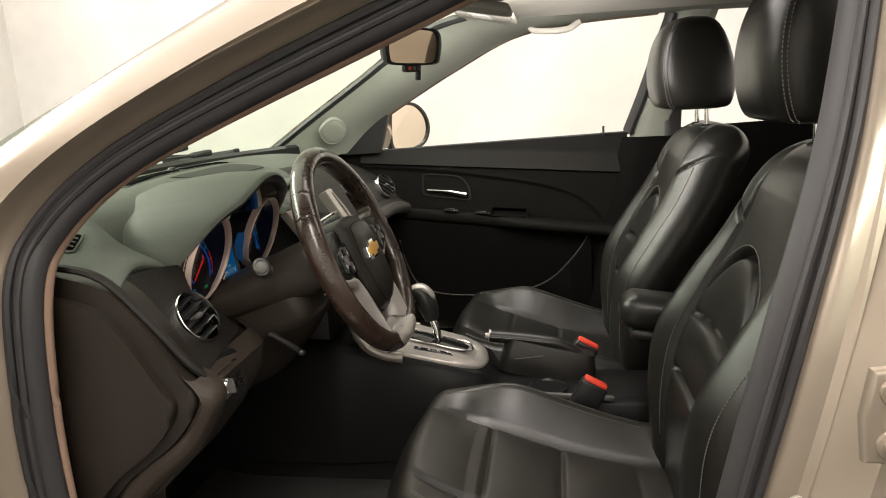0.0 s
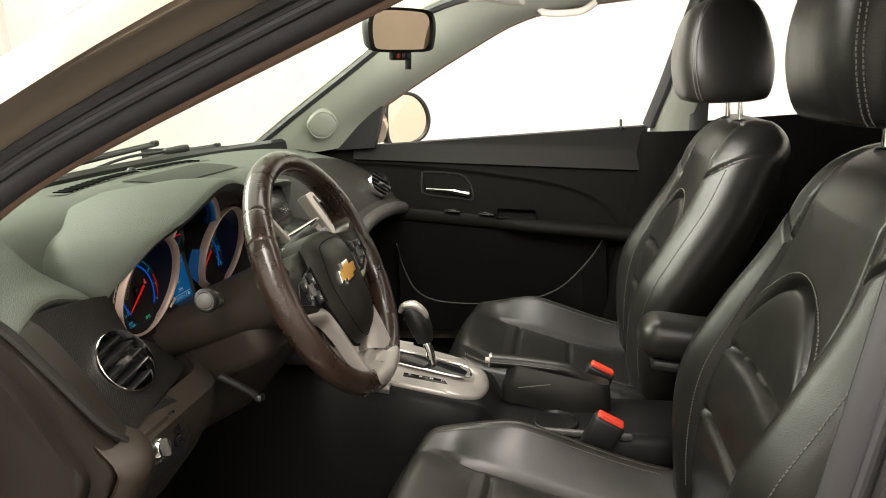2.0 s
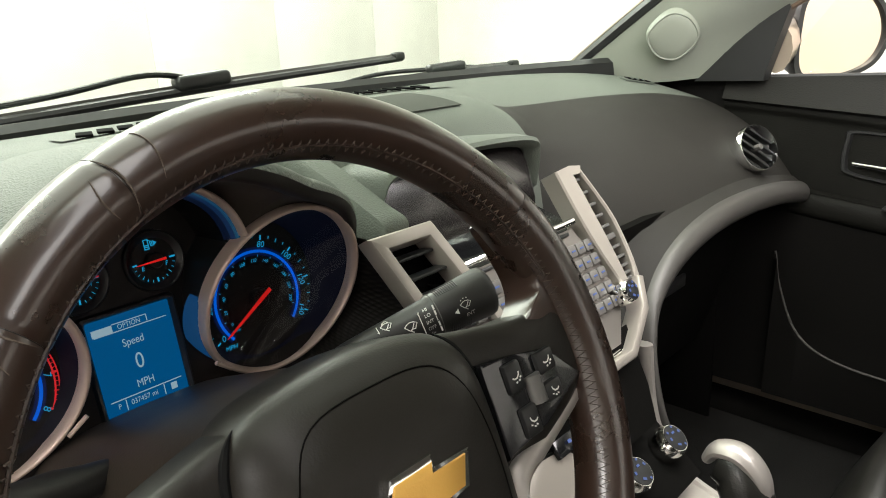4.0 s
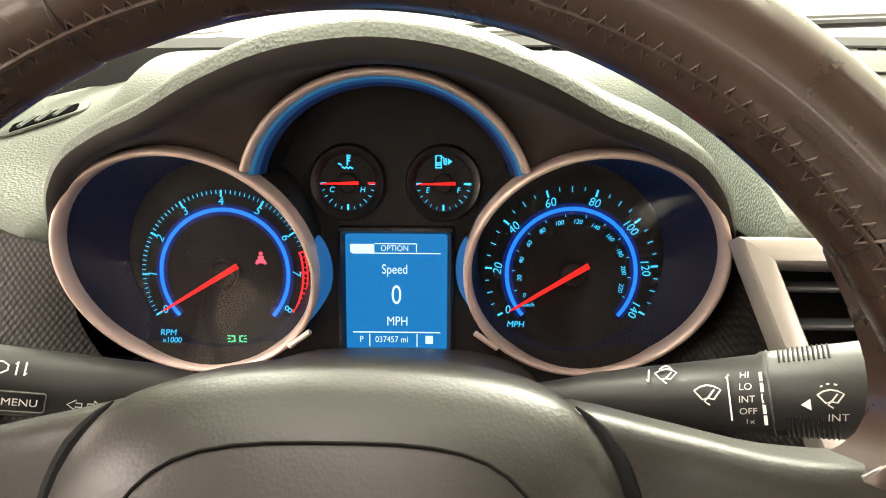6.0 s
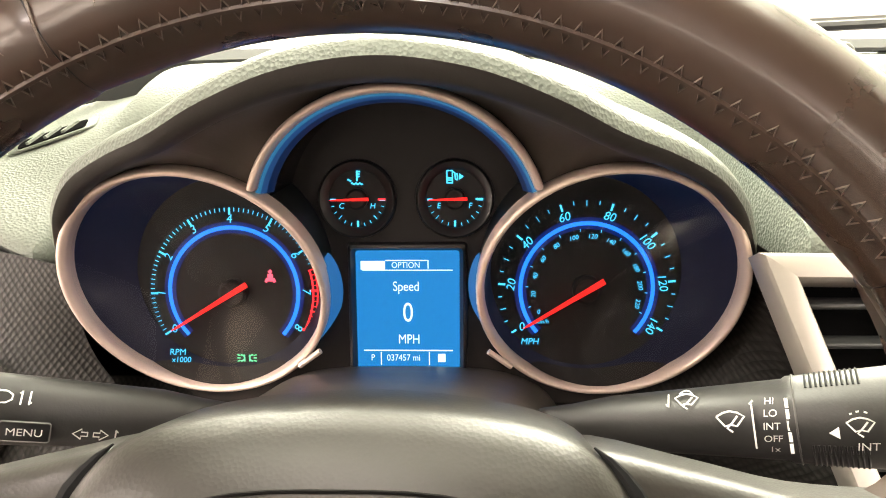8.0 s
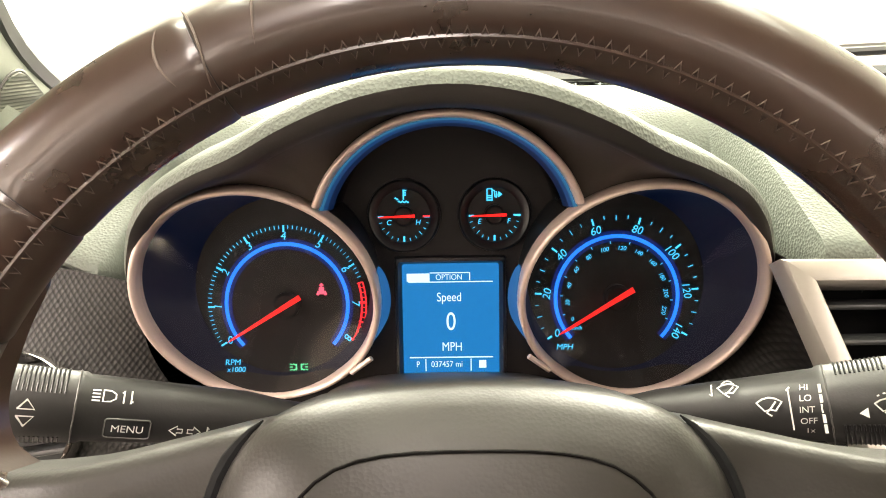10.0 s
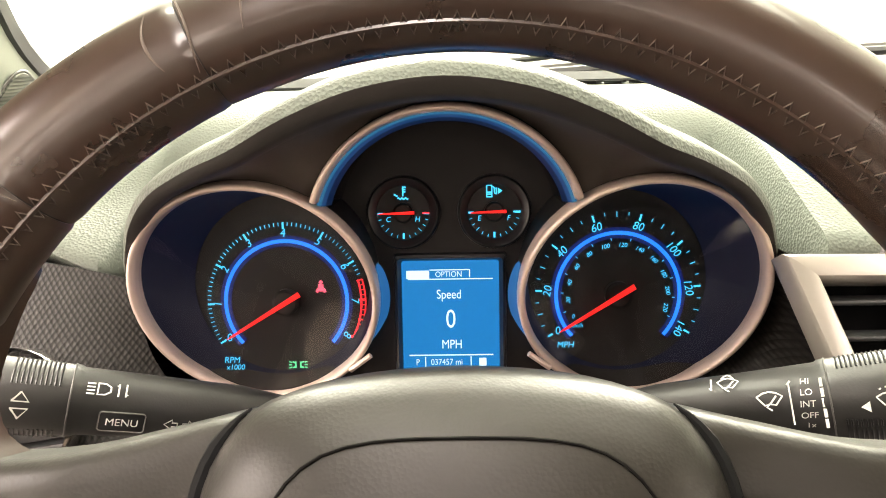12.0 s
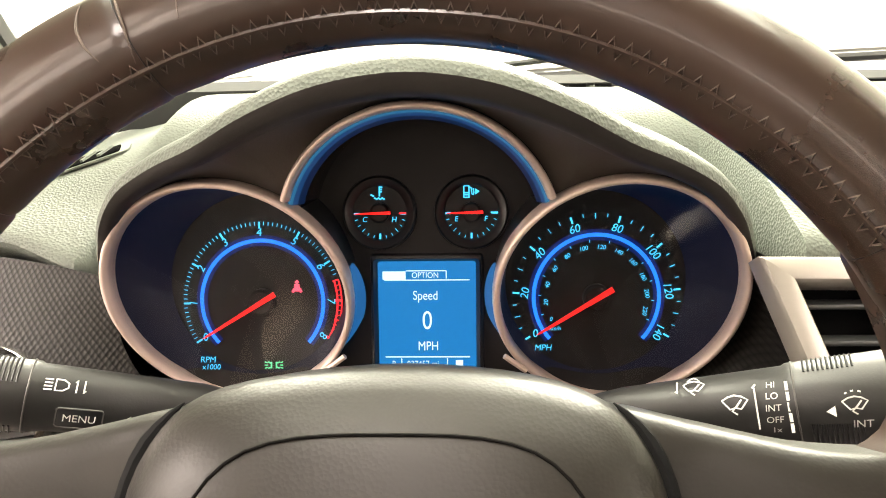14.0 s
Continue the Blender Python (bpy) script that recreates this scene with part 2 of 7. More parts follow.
def surf(fn, nu, nv, thick=0.0, bm=None):
    return loft([[fn(u / nu, v / nv) for u in range(nu + 1)] for v in range(nv + 1)], thick=thick, bm=bm)


def tube(path, r, n=10, closed=False, flat=1.0, bm=None, up=(0, 0, 1)):
    """A round or oval tube along a path; r a number or a function of the way along; flat squeezes it along up."""
    P = [Vector(tuple(float(c) for c in p)) for p in path]
    k = len(P)
    rows = []
    for i, p in enumerate(P):
        a = P[(i - 1) % k] if closed or i else P[i]
        b = P[(i + 1) % k] if closed or i < k - 1 else P[i]
        t = (b - a).normalized()
        u = Vector(up)
        u = (u - t * u.dot(t)).normalized() if abs(u.normalized().dot(t)) < 0.999 else t.orthogonal().normalized()
        w = t.cross(u)
        rr = r(i / max(1, k - 1)) if callable(r) else r
        rows.append([p + (w * math.cos(x) + u * flat * math.sin(x)) * rr for x in (2 * math.pi * j / n for j in range(n))])
    if closed:
        rows.append(rows[0])
        bm = bm or bmesh.new()
        vs = [[bm.verts.new(q) for q in row] for row in rows[:-1]]
        for i in range(k):
            A, B = vs[i], vs[(i + 1) % k]
            for j in range(n):
                bm.faces.new((A[j], A[(j + 1) % n], B[(j + 1) % n], B[j]))
        return bm
    return loft(rows, closed_u=True, cap=True, bm=bm)


def box(sx, sy, sz, m=None, bevel=0.003, seg=2, bm=None):
    bm2 = bmesh.new()
    bmesh.ops.create_cube(bm2, size=1.0, matrix=Matrix.Diagonal((sx, sy, sz, 1)))
    if bevel:
        bmesh.ops.bevel(bm2, geom=bm2.edges[:], offset=min(bevel, 0.45 * min(sx, sy, sz)), segments=seg, profile=0.5, affect="EDGES")
    return join(bm2, m, bm)


def join(bm2, m=None, bm=None):
    if m is not None:
        bmesh.ops.transform(bm2, matrix=m, verts=bm2.verts)
    if bm is None:
        return bm2
    me = bpy.data.meshes.new("tmp")
    bm2.to_mesh(me)
    bm2.free()
    bm.from_mesh(me)
    bpy.data.meshes.remove(me)
    return bm


def prism(poly, h, m=None, bevel=0.0, seg=2, bm=None):
    """An outline in local xy, raised by h along local z, with rounded upper edges."""
    bm2 = bmesh.new()
    lo = [bm2.verts.new((p[0], p[1], 0)) for p in poly]
    hi = [bm2.verts.new((p[0], p[1], h)) for p in poly]
    n = len(poly)
    bm2.faces.new(list(reversed(lo)))
    top = bm2.faces.new(hi)
    for i in range(n):
        bm2.faces.new((lo[i], lo[(i + 1) % n], hi[(i + 1) % n], hi[i]))
    if bevel:
        bmesh.ops.bevel(bm2, geom=top.edges[:], offset=bevel, segments=seg, profile=0.5, affect="EDGES")
    return join(bm2, m, bm)


def lathe(profile, n=32, m=None, bm=None, arc=(0, 360)):
    """Turns (radius, height) points about local z."""
    full = abs(arc[1] - arc[0]) >= 360
    steps = n if full else n + 1
    rows = []
    for i in range(steps):
        a = radians(arc[0] + (arc[1] - arc[0]) * i / n)
        rows.append([(r * math.cos(a), r * math.sin(a), h) for r, h in profile])
    if full:
        rows.append(rows[0])
    bm2 = loft(rows)
    if full:
        bmesh.ops.remove_doubles(bm2, verts=bm2.verts, dist=1e-6)
    return join(bm2, m, bm)


def rounded(w, h, r, n=5):
    """A rounded rectangle outline about the origin."""
    out = []
    for cx, cy, a0 in ((w / 2 - r, h / 2 - r, 0), (-w / 2 + r, h / 2 - r, 90), (-w / 2 + r, -h / 2 + r, 180), (w / 2 - r, -h / 2 + r, 270)):
        for i in range(n + 1):
            a = radians(a0 + 90 * i / n)
            out.append((cx + r * math.cos(a), cy + r * math.sin(a)))
    return out


def basis(o, x, z):
    """A pose with its origin, x axis and z axis (made square)."""
    z = Vector(z).normalized()
    x = Vector(x)
    x = (x - z * x.dot(z)).normalized()
    y = z.cross(x)
    return Matrix(((x.x, y.x, z.x, o[0]), (x.y, y.y, z.y, o[1]), (x.z, y.z, z.z, o[2]), (0, 0, 0, 1)))


def writing(name, text, size, m, material, parent, shear=0.0, align="CENTER", wide=1.0):
    cu = bpy.data.curves.new(name, "FONT")
    cu.body, cu.size, cu.shear, cu.align_x, cu.align_y, cu.extrude = text, size, shear, align, "CENTER", 0.0
    tmp = bpy.data.objects.new(name, cu)
    me = bpy.data.meshes.new_from_object(tmp)
    bpy.data.objects.remove(tmp)
    bpy.data.curves.remove(cu)
    me.transform(m @ Matrix.Diagonal((wide, 1, 1, 1)))
    me.materials.clear()
    me.materials.append(material)
    ob = new(name, me)
    ob.parent = parent
    return ob


def arc_pts(c, r, a0, a1, n):
    return [(c[0] + r * math.cos(radians(a0 + (a1 - a0) * i / n)), c[1] + r * math.sin(radians(a0 + (a1 - a0) * i / n))) for i in range(n + 1)]


def strip2d(pts, w, h, m, bm=None):
    """A flat band of width w along 2D points, raised h, at the pose m."""
    L, R = [], []
    for i, p in enumerate(pts):
        a, b = pts[max(0, i - 1)], pts[min(len(pts) - 1, i + 1)]
        d = Vector((b[0] - a[0], b[1] - a[1])).normalized()
        L.append((p[0] - d.y * w / 2, p[1] + d.x * w / 2, h))
        R.append((p[0] + d.y * w / 2, p[1] - d.x * w / 2, h))
    bm2 = loft([L, R])
    return join(bm2, m, bm)


CL = 0.37  # the car's centre line; the driver's seat and wheel stand at x = 0


# ---- the hall ----
def slab(name, sx, sy, sz, at, mat, label, category="wall"):
    ob = finish(box(sx, sy, sz, None, 0.0), name, mat)
    ob.location = at
    return tagged(ob, label, category, kind="structure")


slab("floor", 11, 11, 0.1, (0.5, -0.4, -0.05), FLOORPAINT, "smooth grey painted hall floor", "floor")
slab("ceiling", 11, 11, 0.1, (0.5, -0.4, 3.75), WALLPAINT, "white ceiling of the photo hall", "ceiling")
slab("wall_west", 0.1, 11, 3.7, (-4.6, -0.4, 1.85), WALLPAINT, "bright white wall of the photo hall")
slab("wall_east", 0.1, 11, 3.7, (5.0, -0.4, 1.85), WALLPAINT, "bright white wall of the photo hall")
slab("wall_south", 11, 0.1, 3.7, (0.5, -5.4, 1.85), WALLPAINT, "bright white wall of the photo hall")
wall_n = slab("wall_north", 11, 0.1, 3.7, (0.5, 4.65, 1.85), WALLPAINT, "cream white wall of upright joined boards")
board = finish(box(0.9985, 0.02, 3.66, None, 0.0012), "board", WALLPAINT, wall_n)
board.location = (-4.85, -0.062, 0.0)
for i in range(1, 10):
    b = board.copy()
    scene.collection.objects.link(b)
    b.location = (-4.85 + i * 1.0, -0.062 - 0.001 * (i % 2), 0.0)


def mirror_x(pts):
    return [(2 * CL - p[0], p[1], p[2]) for p in pts]


# Edge curves of the right-hand side, from the bonnet to the rear.
W_EDGE = [(1.02, 0.56, 1.00), (0.985, 0.40, 1.10), (0.955, 0.24, 1.197), (0.912, 0.05, 1.311), (0.86, -0.09, 1.352), (0.82, -0.38, 1.385), (0.80, -0.64, 1.395), (0.80, -1.0, 1.39)]
D_EDGE = [(1.052, 0.322, 0.992), (1.050, 0.228, 1.080), (1.045, 0.10, 1.155), (1.028, -0.04, 1.230), (1.008, -0.208, 1.308), (1.000, -0.377, 1.337), (0.998, -0.62, 1.349), (1.01, -1.0, 1.345)]

# The driver's side as it stands: glass and pillar foot lie a little further out.
LW_EDGE = [(-0.368, 0.56, 1.002), (-0.328, 0.40, 1.066), (-0.258, 0.24, 1.178)] + mirror_x(W_EDGE)[3:]
LD_EDGE = [(-0.372, 0.335, 0.975), (-0.345, 0.228, 1.075), (-0.318, 0.10, 1.148)] + mirror_x(D_EDGE)[3:]


def band(a, b, bulge, n=6, m=5, thick=0.0):
    """A bowed strip between two curves."""
    A, B = spline(a, n), spline(b, n)
    bu = np.array(bulge)
    return loft([[p + (q - p) * (i / m) + bu * math.sin(math.pi * i / m) for p, q in zip(A, B)] for i in range(m + 1)], thick=thick)


body = thing("car_body", "champagne painted car body with open driver door", "car body", kind="structure")
# A-pillar and roof-rail trim, inside, on both sides.
part("pillar_trim", band(W_EDGE, D_EDGE, (-0.022, 0, -0.012), thick=0.004), PILLAR, body, "pale grey-green pillar trim")
part("pillar_trim", band(LW_EDGE, LD_EDGE, (0.016, 0, -0.010), thick=0.004), PILLAR, body, "pale grey-green pillar trim")
# Woven speaker cover let into the foot of the driver's pillar.
g_along = Vector((0.040, -0.155, 0.070)).normalized()
g_n = g_along.cross(Vector((-0.03, -0.14, -0.06))).normalized()
g_n = g_n if g_n.x > 0 else -g_n
gm = basis(Vector((-0.345, 0.428, 1.013)) + g_n * 0.004, g_along, g_n)
grille = part("speaker_grille", prism(rounded(0.075, 0.046, 0.016), 0.003, gm, 0.0012, 3), surface("pillar_weave", (0.15, 0.15, 0.125), 0.6, grain=400, bump=1.0, depth=0.0011, voronoi=True, rand=0.05, weave=True), body, "pale woven speaker cover")
part("grille_edge", tube([tuple(gm @ Vector((p[0], p[1], 0.001))) for p in rounded(0.077, 0.048, 0.017)], 0.0011, 6, closed=True), GREYTRIM, grille)
# Painted A-pillars outside.
OUT_R = [(p[0] + 0.045, p[1] + 0.01, p[2] + 0.012) for p in D_EDGE]
WO_R = [(p[0] + 0.012, p[1] + 0.02, p[2] + 0.018) for p in W_EDGE]
part("a_pillar", band(WO_R, OUT_R, (0.022, 0.0, 0.02), thick=0.003), PAINT, body, "champagne painted pillar")


# Driver's door opening: the rubber seal and the painted frame round it.
SEAL = [(-0.255, -0.62, 1.372), (-0.25, -0.40, 1.352), (-0.268, -0.236, 1.290), (-0.318, 0.075, 1.160), (-0.348, 0.222, 1.085), (-0.376, 0.300, 1.012), (-0.400, 0.323, 0.945),
        (-0.412, 0.330, 0.81), (-0.412, 0.330, 0.66), (-0.412, 0.31, 0.45), (-0.412, 0.24, 0.36), (-0.412, 0.0, 0.345), (-0.412, -0.35, 0.345), (-0.412, -0.46, 0.42),
        (-0.412, -0.505, 0.648), (-0.405, -0.555, 0.877), (-0.350, -0.615, 1.066), (-0.290, -0.655, 1.229), (-0.262, -0.672, 1.33)]
seal_path = spline(SEAL, 7, closed=True)
part("door_seal", tube(seal_path, 0.0195, 12, closed=True, up=(1, 0, 0), flat=0.75), RUBBER, body, "thick black rubber door seal")
centre = np.array((-0.33, -0.18, 0.9))


def ring_out(d_out, d_x):
    """The seal's path grown outwards in its plane and moved sideways."""
    out = []
    for p in seal_path:
        v = p - centre
        v[0] = 0
        v = v / np.linalg.norm(v)
        out.append(p + v * d_out + np.array((d_x, 0, 0)))
    return out


part("seal_bead", tube(ring_out(0.019, -0.011), 0.0065, 8, closed=True), RUBBER, body, "outer bead of the rubber seal")
part("seal_bead", tube(ring_out(0.002, -0.0150), 0.0050, 8, closed=True), RUBBER, body, "outer bead of the rubber seal")
rings = [ring_out(-0.012, 0.012), ring_out(0.012, 0.010), ring_out(0.016, -0.004), ring_out(0.030, -0.016), ring_out(0.040, -0.040), ring_out(0.048, -0.060)]
bm = bmesh.new()
rows = [[bm.verts.new(tuple(p)) for p in r] for r in rings]
k = len(seal_path)
for a, b in zip(rows, rows[1:]):
    for i in range(k):
        bm.faces.new((a[i], a[(i + 1) % k], b[(i + 1) % k], b[i]))
part("door_frame", bm, PAINT, body, "champagne painted door aperture")
# Stands for the painted frame's inner edge; the brown is its paint in shade.
part("seal_lip", tube([p + np.array((0.014, 0, 0)) for p in ring_out(-0.0135, 0.0)[3:64]], lambda s: 0.0130 - 0.006 * s, 10), surface("shaded_frame_brown", (0.24, 0.16, 0.115), 0.6, bump=0.1), body, "inner edge of the painted frame, shade in its brown")
b_side = [p + np.array((0.02, 0, 0)) for p in ring_out(-0.012, 0.0)[109:131]]
part("pillar_trim", loft([[p + np.array(d) for p in b_side] for d in ((0.0, -0.010, 0), (0.004, -0.006, 0), (0.012, -0.006, 0), (0.05, -0.03, 0))]), PILLAR, body, "pale grey centre pillar trim")

# Painted A-pillar outside the driver's door, from the frame to the windscreen.
a_in = [tuple(ring_out(0.046, -0.055)[i * 7]) for i in (1, 2, 3, 4, 5, 6)]
a_out = [(-0.215, -0.40, 1.40), (-0.195, -0.10, 1.372), (-0.250, 0.22, 1.208), (-0.326, 0.40, 1.090), (-0.385, 0.52, 1.015), (-0.42, 0.60, 0.965)]
part("a_pillar", band(a_out, a_in, (-0.022, 0.01, 0.022), thick=0.003), PAINT, body, "champagne painted pillar")
# Front wing and hinge post.
wing = surf(lambda u, v: (-0.455 - 0.05 * math.sin(math.pi * min(1, v * 1.1)), 0.36 + 0.75 * u, 0.30 + v * (0.70 - 0.10 * u)), 8, 10, 0.004)
part("front_wing", wing, PAINT, body, "champagne painted front wing")
bonnet = surf(lambda u, v: (CL + (u - 0.5) * 1.56, 0.86 + 0.9 * v, 0.905 - 0.10 * v - 0.16 * abs(2 * u - 1) ** 3), 16, 10, 0.004)
part("bonnet", bonnet, PAINT, body, "champagne painted bonnet")
# B-pillar and rear door skin on the driver's side.
B_LINE = spline([(-0.468, -0.535, 0.40), (-0.470, -0.575, 0.65), (-0.462, -0.625, 0.88), (-0.405, -0.680, 1.07), (-0.345, -0.715, 1.235), (-0.30, -0.735, 1.36)], 5)


def b_fn(i):
    offs = ((0.004, 0.03), (-0.012, 0.0), (-0.034, -0.018), (-0.040, -0.060), (-0.028, -0.075), (-0.030, -0.095), (-0.055, -0.11), (-0.062, -0.30), (-0.06, -0.60))
    dx, dy = offs[i]
    return [p + np.array((dx, dy, 0)) for p in B_LINE]


part("b_pillar", loft([b_fn(i) for i in range(9)], thick=0.003), PAINT, body, "champagne painted centre pillar")
part("sill", tube([(-0.455, 0.5, 0.31), (-0.455, -1.5, 0.31)], 0.06, 12, flat=0.6), PAINT, body, "champagne painted door sill")

# Latch loop, hinge plate with bolts and check-strap boot on the pillar.
latch = thing("door_striker", "zinc plated door striker loop on pillar", "striker")
part("plate", prism(rounded(0.05, 0.075, 0.012), 0.004, basis((-0.462, -0.575, 0.700), (0.25, -1, 0), (-1, -0.25, 0)), 0.001), STEEL, latch)
part("loop", tube(spline([(-0.465, -0.560, 0.712), (-0.500, -0.555, 0.712), (-0.512, -0.552, 0.704), (-0.512, -0.552, 0.690), (-0.500, -0.555, 0.684), (-0.465, -0.560, 0.684)], 4), 0.0055, 10), CHROME, latch)
hm = basis((-0.5085, -0.622, 0.848), (0.1, -1, 0), (-1, -0.1, 0))
hinge = part("hinge_plate", prism([(-0.022, -0.045), (0.016, -0.048), (0.032, -0.03), (0.036, 0.0), (0.045, 0.012), (0.045, 0.04), (0.02, 0.048), (-0.02, 0.046), (-0.027, 0.0)], 0.010, hm, 0.005, 4), PAINT, body, "champagne painted hinge plate")
for dz in (-0.026, 0.026):
    part("bolt", lathe([(0.0, 0.024), (0.007, 0.024), (0.009, 0.021), (0.009, 0.014), (0.0135, 0.013), (0.0145, 0.009), (0, 0.009)], 16, hm @ Matrix.Translation((0.0, dz, 0))), PAINT, hinge)
boot = finish(tube(spline([(-0.50, -0.655, 0.60), (-0.505, -0.66, 0.66), (-0.50, -0.655, 0.735)], 5), lambda s: 0.020 + 0.006 * math.sin(math.pi * s), 12), "check_strap_boot", RUBBER)
tagged(boot, "black rubber boot of the door check strap", "rubber boot")

# Roof, headliner and rear closing.
roof_z = lambda u: 1.352 + 0.045 * (1 - (2 * u - 1) ** 2)
part("headliner", surf(lambda u, v: (-0.13 + u * 1.0, -0.10 - 1.6 * v + 0.05 * (1 - (2 * u - 1) ** 2), roof_z(u) - 0.02 * max(0, v - 0.5)), 16, 12, 0.006), HEADLINER, body, "pale grey fabric headliner")
part("roof_skin", surf(lambda u, v: (-0.24 + u * 1.22, -0.06 - 1.7 * v + 0.06 * (1 - (2 * u - 1) ** 2), 0.032 + 1.372 + 0.05 * (1 - (2 * u - 1) ** 2) - 0.03 * v), 16, 12, 0.004), PAINT, body, "champagne painted roof")
part("header", surf(lambda u, v: (-0.13 + u * 1.0, -0.10 + 0.05 * (1 - (2 * u - 1) ** 2) + 0.05 * v, roof_z(u) + 0.0 + 0.035 * v), 16, 3, 0.004), HEADLINER, body, "pale grey windscreen header trim")
part("rear_wall", box(1.5, 0.02, 0.62, pose(CL, -1.75, 0.675)), DOORSOFT, body, "black parcel shelf panel")
part("rear_bench", box(1.38, 0.18, 0.62, pose(CL, -1.45, 0.72, -14), 0.06, 4), LEATHER, body, "black leather rear seat back")
part("rear_cushion", box(1.38, 0.5, 0.18, pose(CL, -1.22, 0.45), 0.06, 4), LEATHER, body, "black leather rear seat cushion")


# Floor pan, tunnel and firewall, in carpet.
def pan(u, v):
    x = -0.40 + 1.54 * u
    y = 0.95 - 2.75 * v
    t = math.exp(-((x - CL) / 0.13) ** 4)
    z = 0.33 + 0.16 * t + 0.42 * max(0, min(1, (y - 0.42) / 0.4)) ** 1.3
    return x, y, z


part("carpet", surf(pan, 40, 40, 0.01), CARPET, body, "dark grey floor carpet")
part("firewall", box(1.5, 0.02, 0.60, pose(CL, 0.93, 0.655)), CARPET, body)
foot_mat = finish(surf(lambda u, v: (-0.24 + 0.44 * u, 0.02 + 0.42 * v, 0.348 + 0.09 * max(0, v - 0.75) ** 1.2), 12, 14, 0.008), "floor_mat", MAT)
tagged(foot_mat, "black carpet floor mat in the driver footwell", "floor mat")

for kx, ky, kl in ((-0.36, 0.66, 0.55), (1.082, 0.60, 0.64), ):
    part("kick_panel", box(0.012, kl, 0.68, pose(kx, ky, 0.652), 0.003), PLASTIC, body, "black footwell side panel")
for pts in (W_EDGE[:6], LW_EDGE[:6]):
    part("glass_edge", tube(spline([(p[0] + (0.004 if p[0] > CL else -0.004), p[1] + 0.004, p[2] + 0.006) for p in pts], 6), 0.013, 8), BLACK, body, "black band along the windscreen edge")

part("cowl_panel", box(1.60, 0.56, 0.012, pose(CL, 0.74, 0.962), 0.0), BLACK, body, "black cowl under the windscreen")
for kx in (-0.43, 1.17):
    part("cowl_side", box(0.012, 0.66, 0.72, pose(kx, 0.70, 0.64), 0.0), BLACK, body, "dark footwell wall")
part("sill", tube([(1.165, 0.5, 0.33), (1.165, -1.5, 0.33)], 0.05, 12, flat=0.9), PLASTIC, body, "black inner door sill")

# Windscreen glass, with its black ceramic lower edge.
Wc = spline(W_EDGE[:5], 6)
Wl = spline(LW_EDGE[:5], 6)
glass = loft([[(CL + (p[0] + 0.008 - CL if s > 0 else CL + 0.008 - Wl[i][0]) * s, p[1] + 0.012 + 0.17 * (1 - s * s) * (1 - 0.35 * i / (len(Wc) - 1)), p[2] + 0.012 + 0.035 * (1 - s * s) * (i / (len(Wc) - 1))) for s in [j / 12 - 1 for j in range(25)]] for i, p in enumerate(Wc)])
screen = finish(glass, "windscreen", WINDSCREEN)
tagged(screen, "raked green tinted windscreen glass", "windscreen", kind="structure")
sticker_m = basis((-0.205, 0.566, 1.028), (1, 0.42, 0.0), (0.12, -0.5, 0.8))
sticker = part("sticker", prism(rounded(0.056, 0.024, 0.002), 0.0006, sticker_m), GREYTRIM, screen, "grey sticker in the lower corner")
for k in range(2):
    part("print_bar", box(0.042, 0.004, 0.0004, sticker_m @ pose(0, -0.005 + 0.009 * k, 0.0012), 0.0), WHITEPRINT, sticker)
edge = loft([[(CL + (x - CL), 0.562 + 0.172 * (1 - ((x - CL) / 0.66) ** 2) + dy, 1.009 + dz) for x in [CL + 0.66 * (j / 12 - 1) for j in range(25)]] for dy, dz in ((0.04, -0.03), (-0.05, 0.002), (-0.078, 0.016), (-0.098, 0.018), (-0.108, 0.010), (-0.106, -0.02))])
part("screen_edge", edge, BLACK, body, "black band along the windscreen base")


# ---- passenger door ----
door = thing("passenger_door", "closed passenger door with dark vinyl panel", "car door")


def crease(y):
    return 0.953 - 0.072 * (0.265 - y)


def arm_z(y):
    return 0.812 - 0.112 * (0.16 - y)


def sill_z(y):
    return 0.990 + 0.031 * (0.217 - y)


SWOOP = np.array(spline([(-0.60, 0.60), (-0.500, 0.690), (-0.455, 0.765), (-0.415, 0.806), (-0.362, 0.836), (-0.266, 0.866), (-0.126, 0.892), (0.021, 0.915), (0.19, 0.932), (0.30, 0.940)], 8))


def door_x(y, z):
    """How far out the panel lies at a height; a swooping edge parts the upper band from the insert."""
    c, a = crease(y), arm_z(y)
    w = float(np.interp(y, SWOOP[:, 0], SWOOP[:, 1]))
    x = 1.072
    if z > c:
        x = 1.072 - 0.012 + 0.028 * min(1, (z - c) / 0.05)
    elif z > a:
        x = 1.0705 + 0.0065 / (1 + math.exp((z - w) / 0.0030)) - 0.0016 * math.exp(-((z - w - 0.004) / 0.006) ** 2)
    else:
        x = 1.062 + 0.02 * min(1, (a - z) / 0.25)
    return x


def panel_fn(z0, z1, y0=0.29, y1=-0.565):
    def f(u, v):
        y = y0 + (y1 - y0) * u
        lo = z0(y) if callable(z0) else z0
        hi = z1(y) if callable(z1) else z1
        z = lo + (hi - lo) * v
        rear = -0.545 + 0.23 * max(0.0, 1.01 - z)
        y = y0 + (rear - y0) * u if y1 < -0.5 else y
        lo = z0(y) if callable(z0) else z0
        hi = z1(y) if callable(z1) else z1
        z = lo + (hi - lo) * v
        return door_x(y, z), y, z
    return f


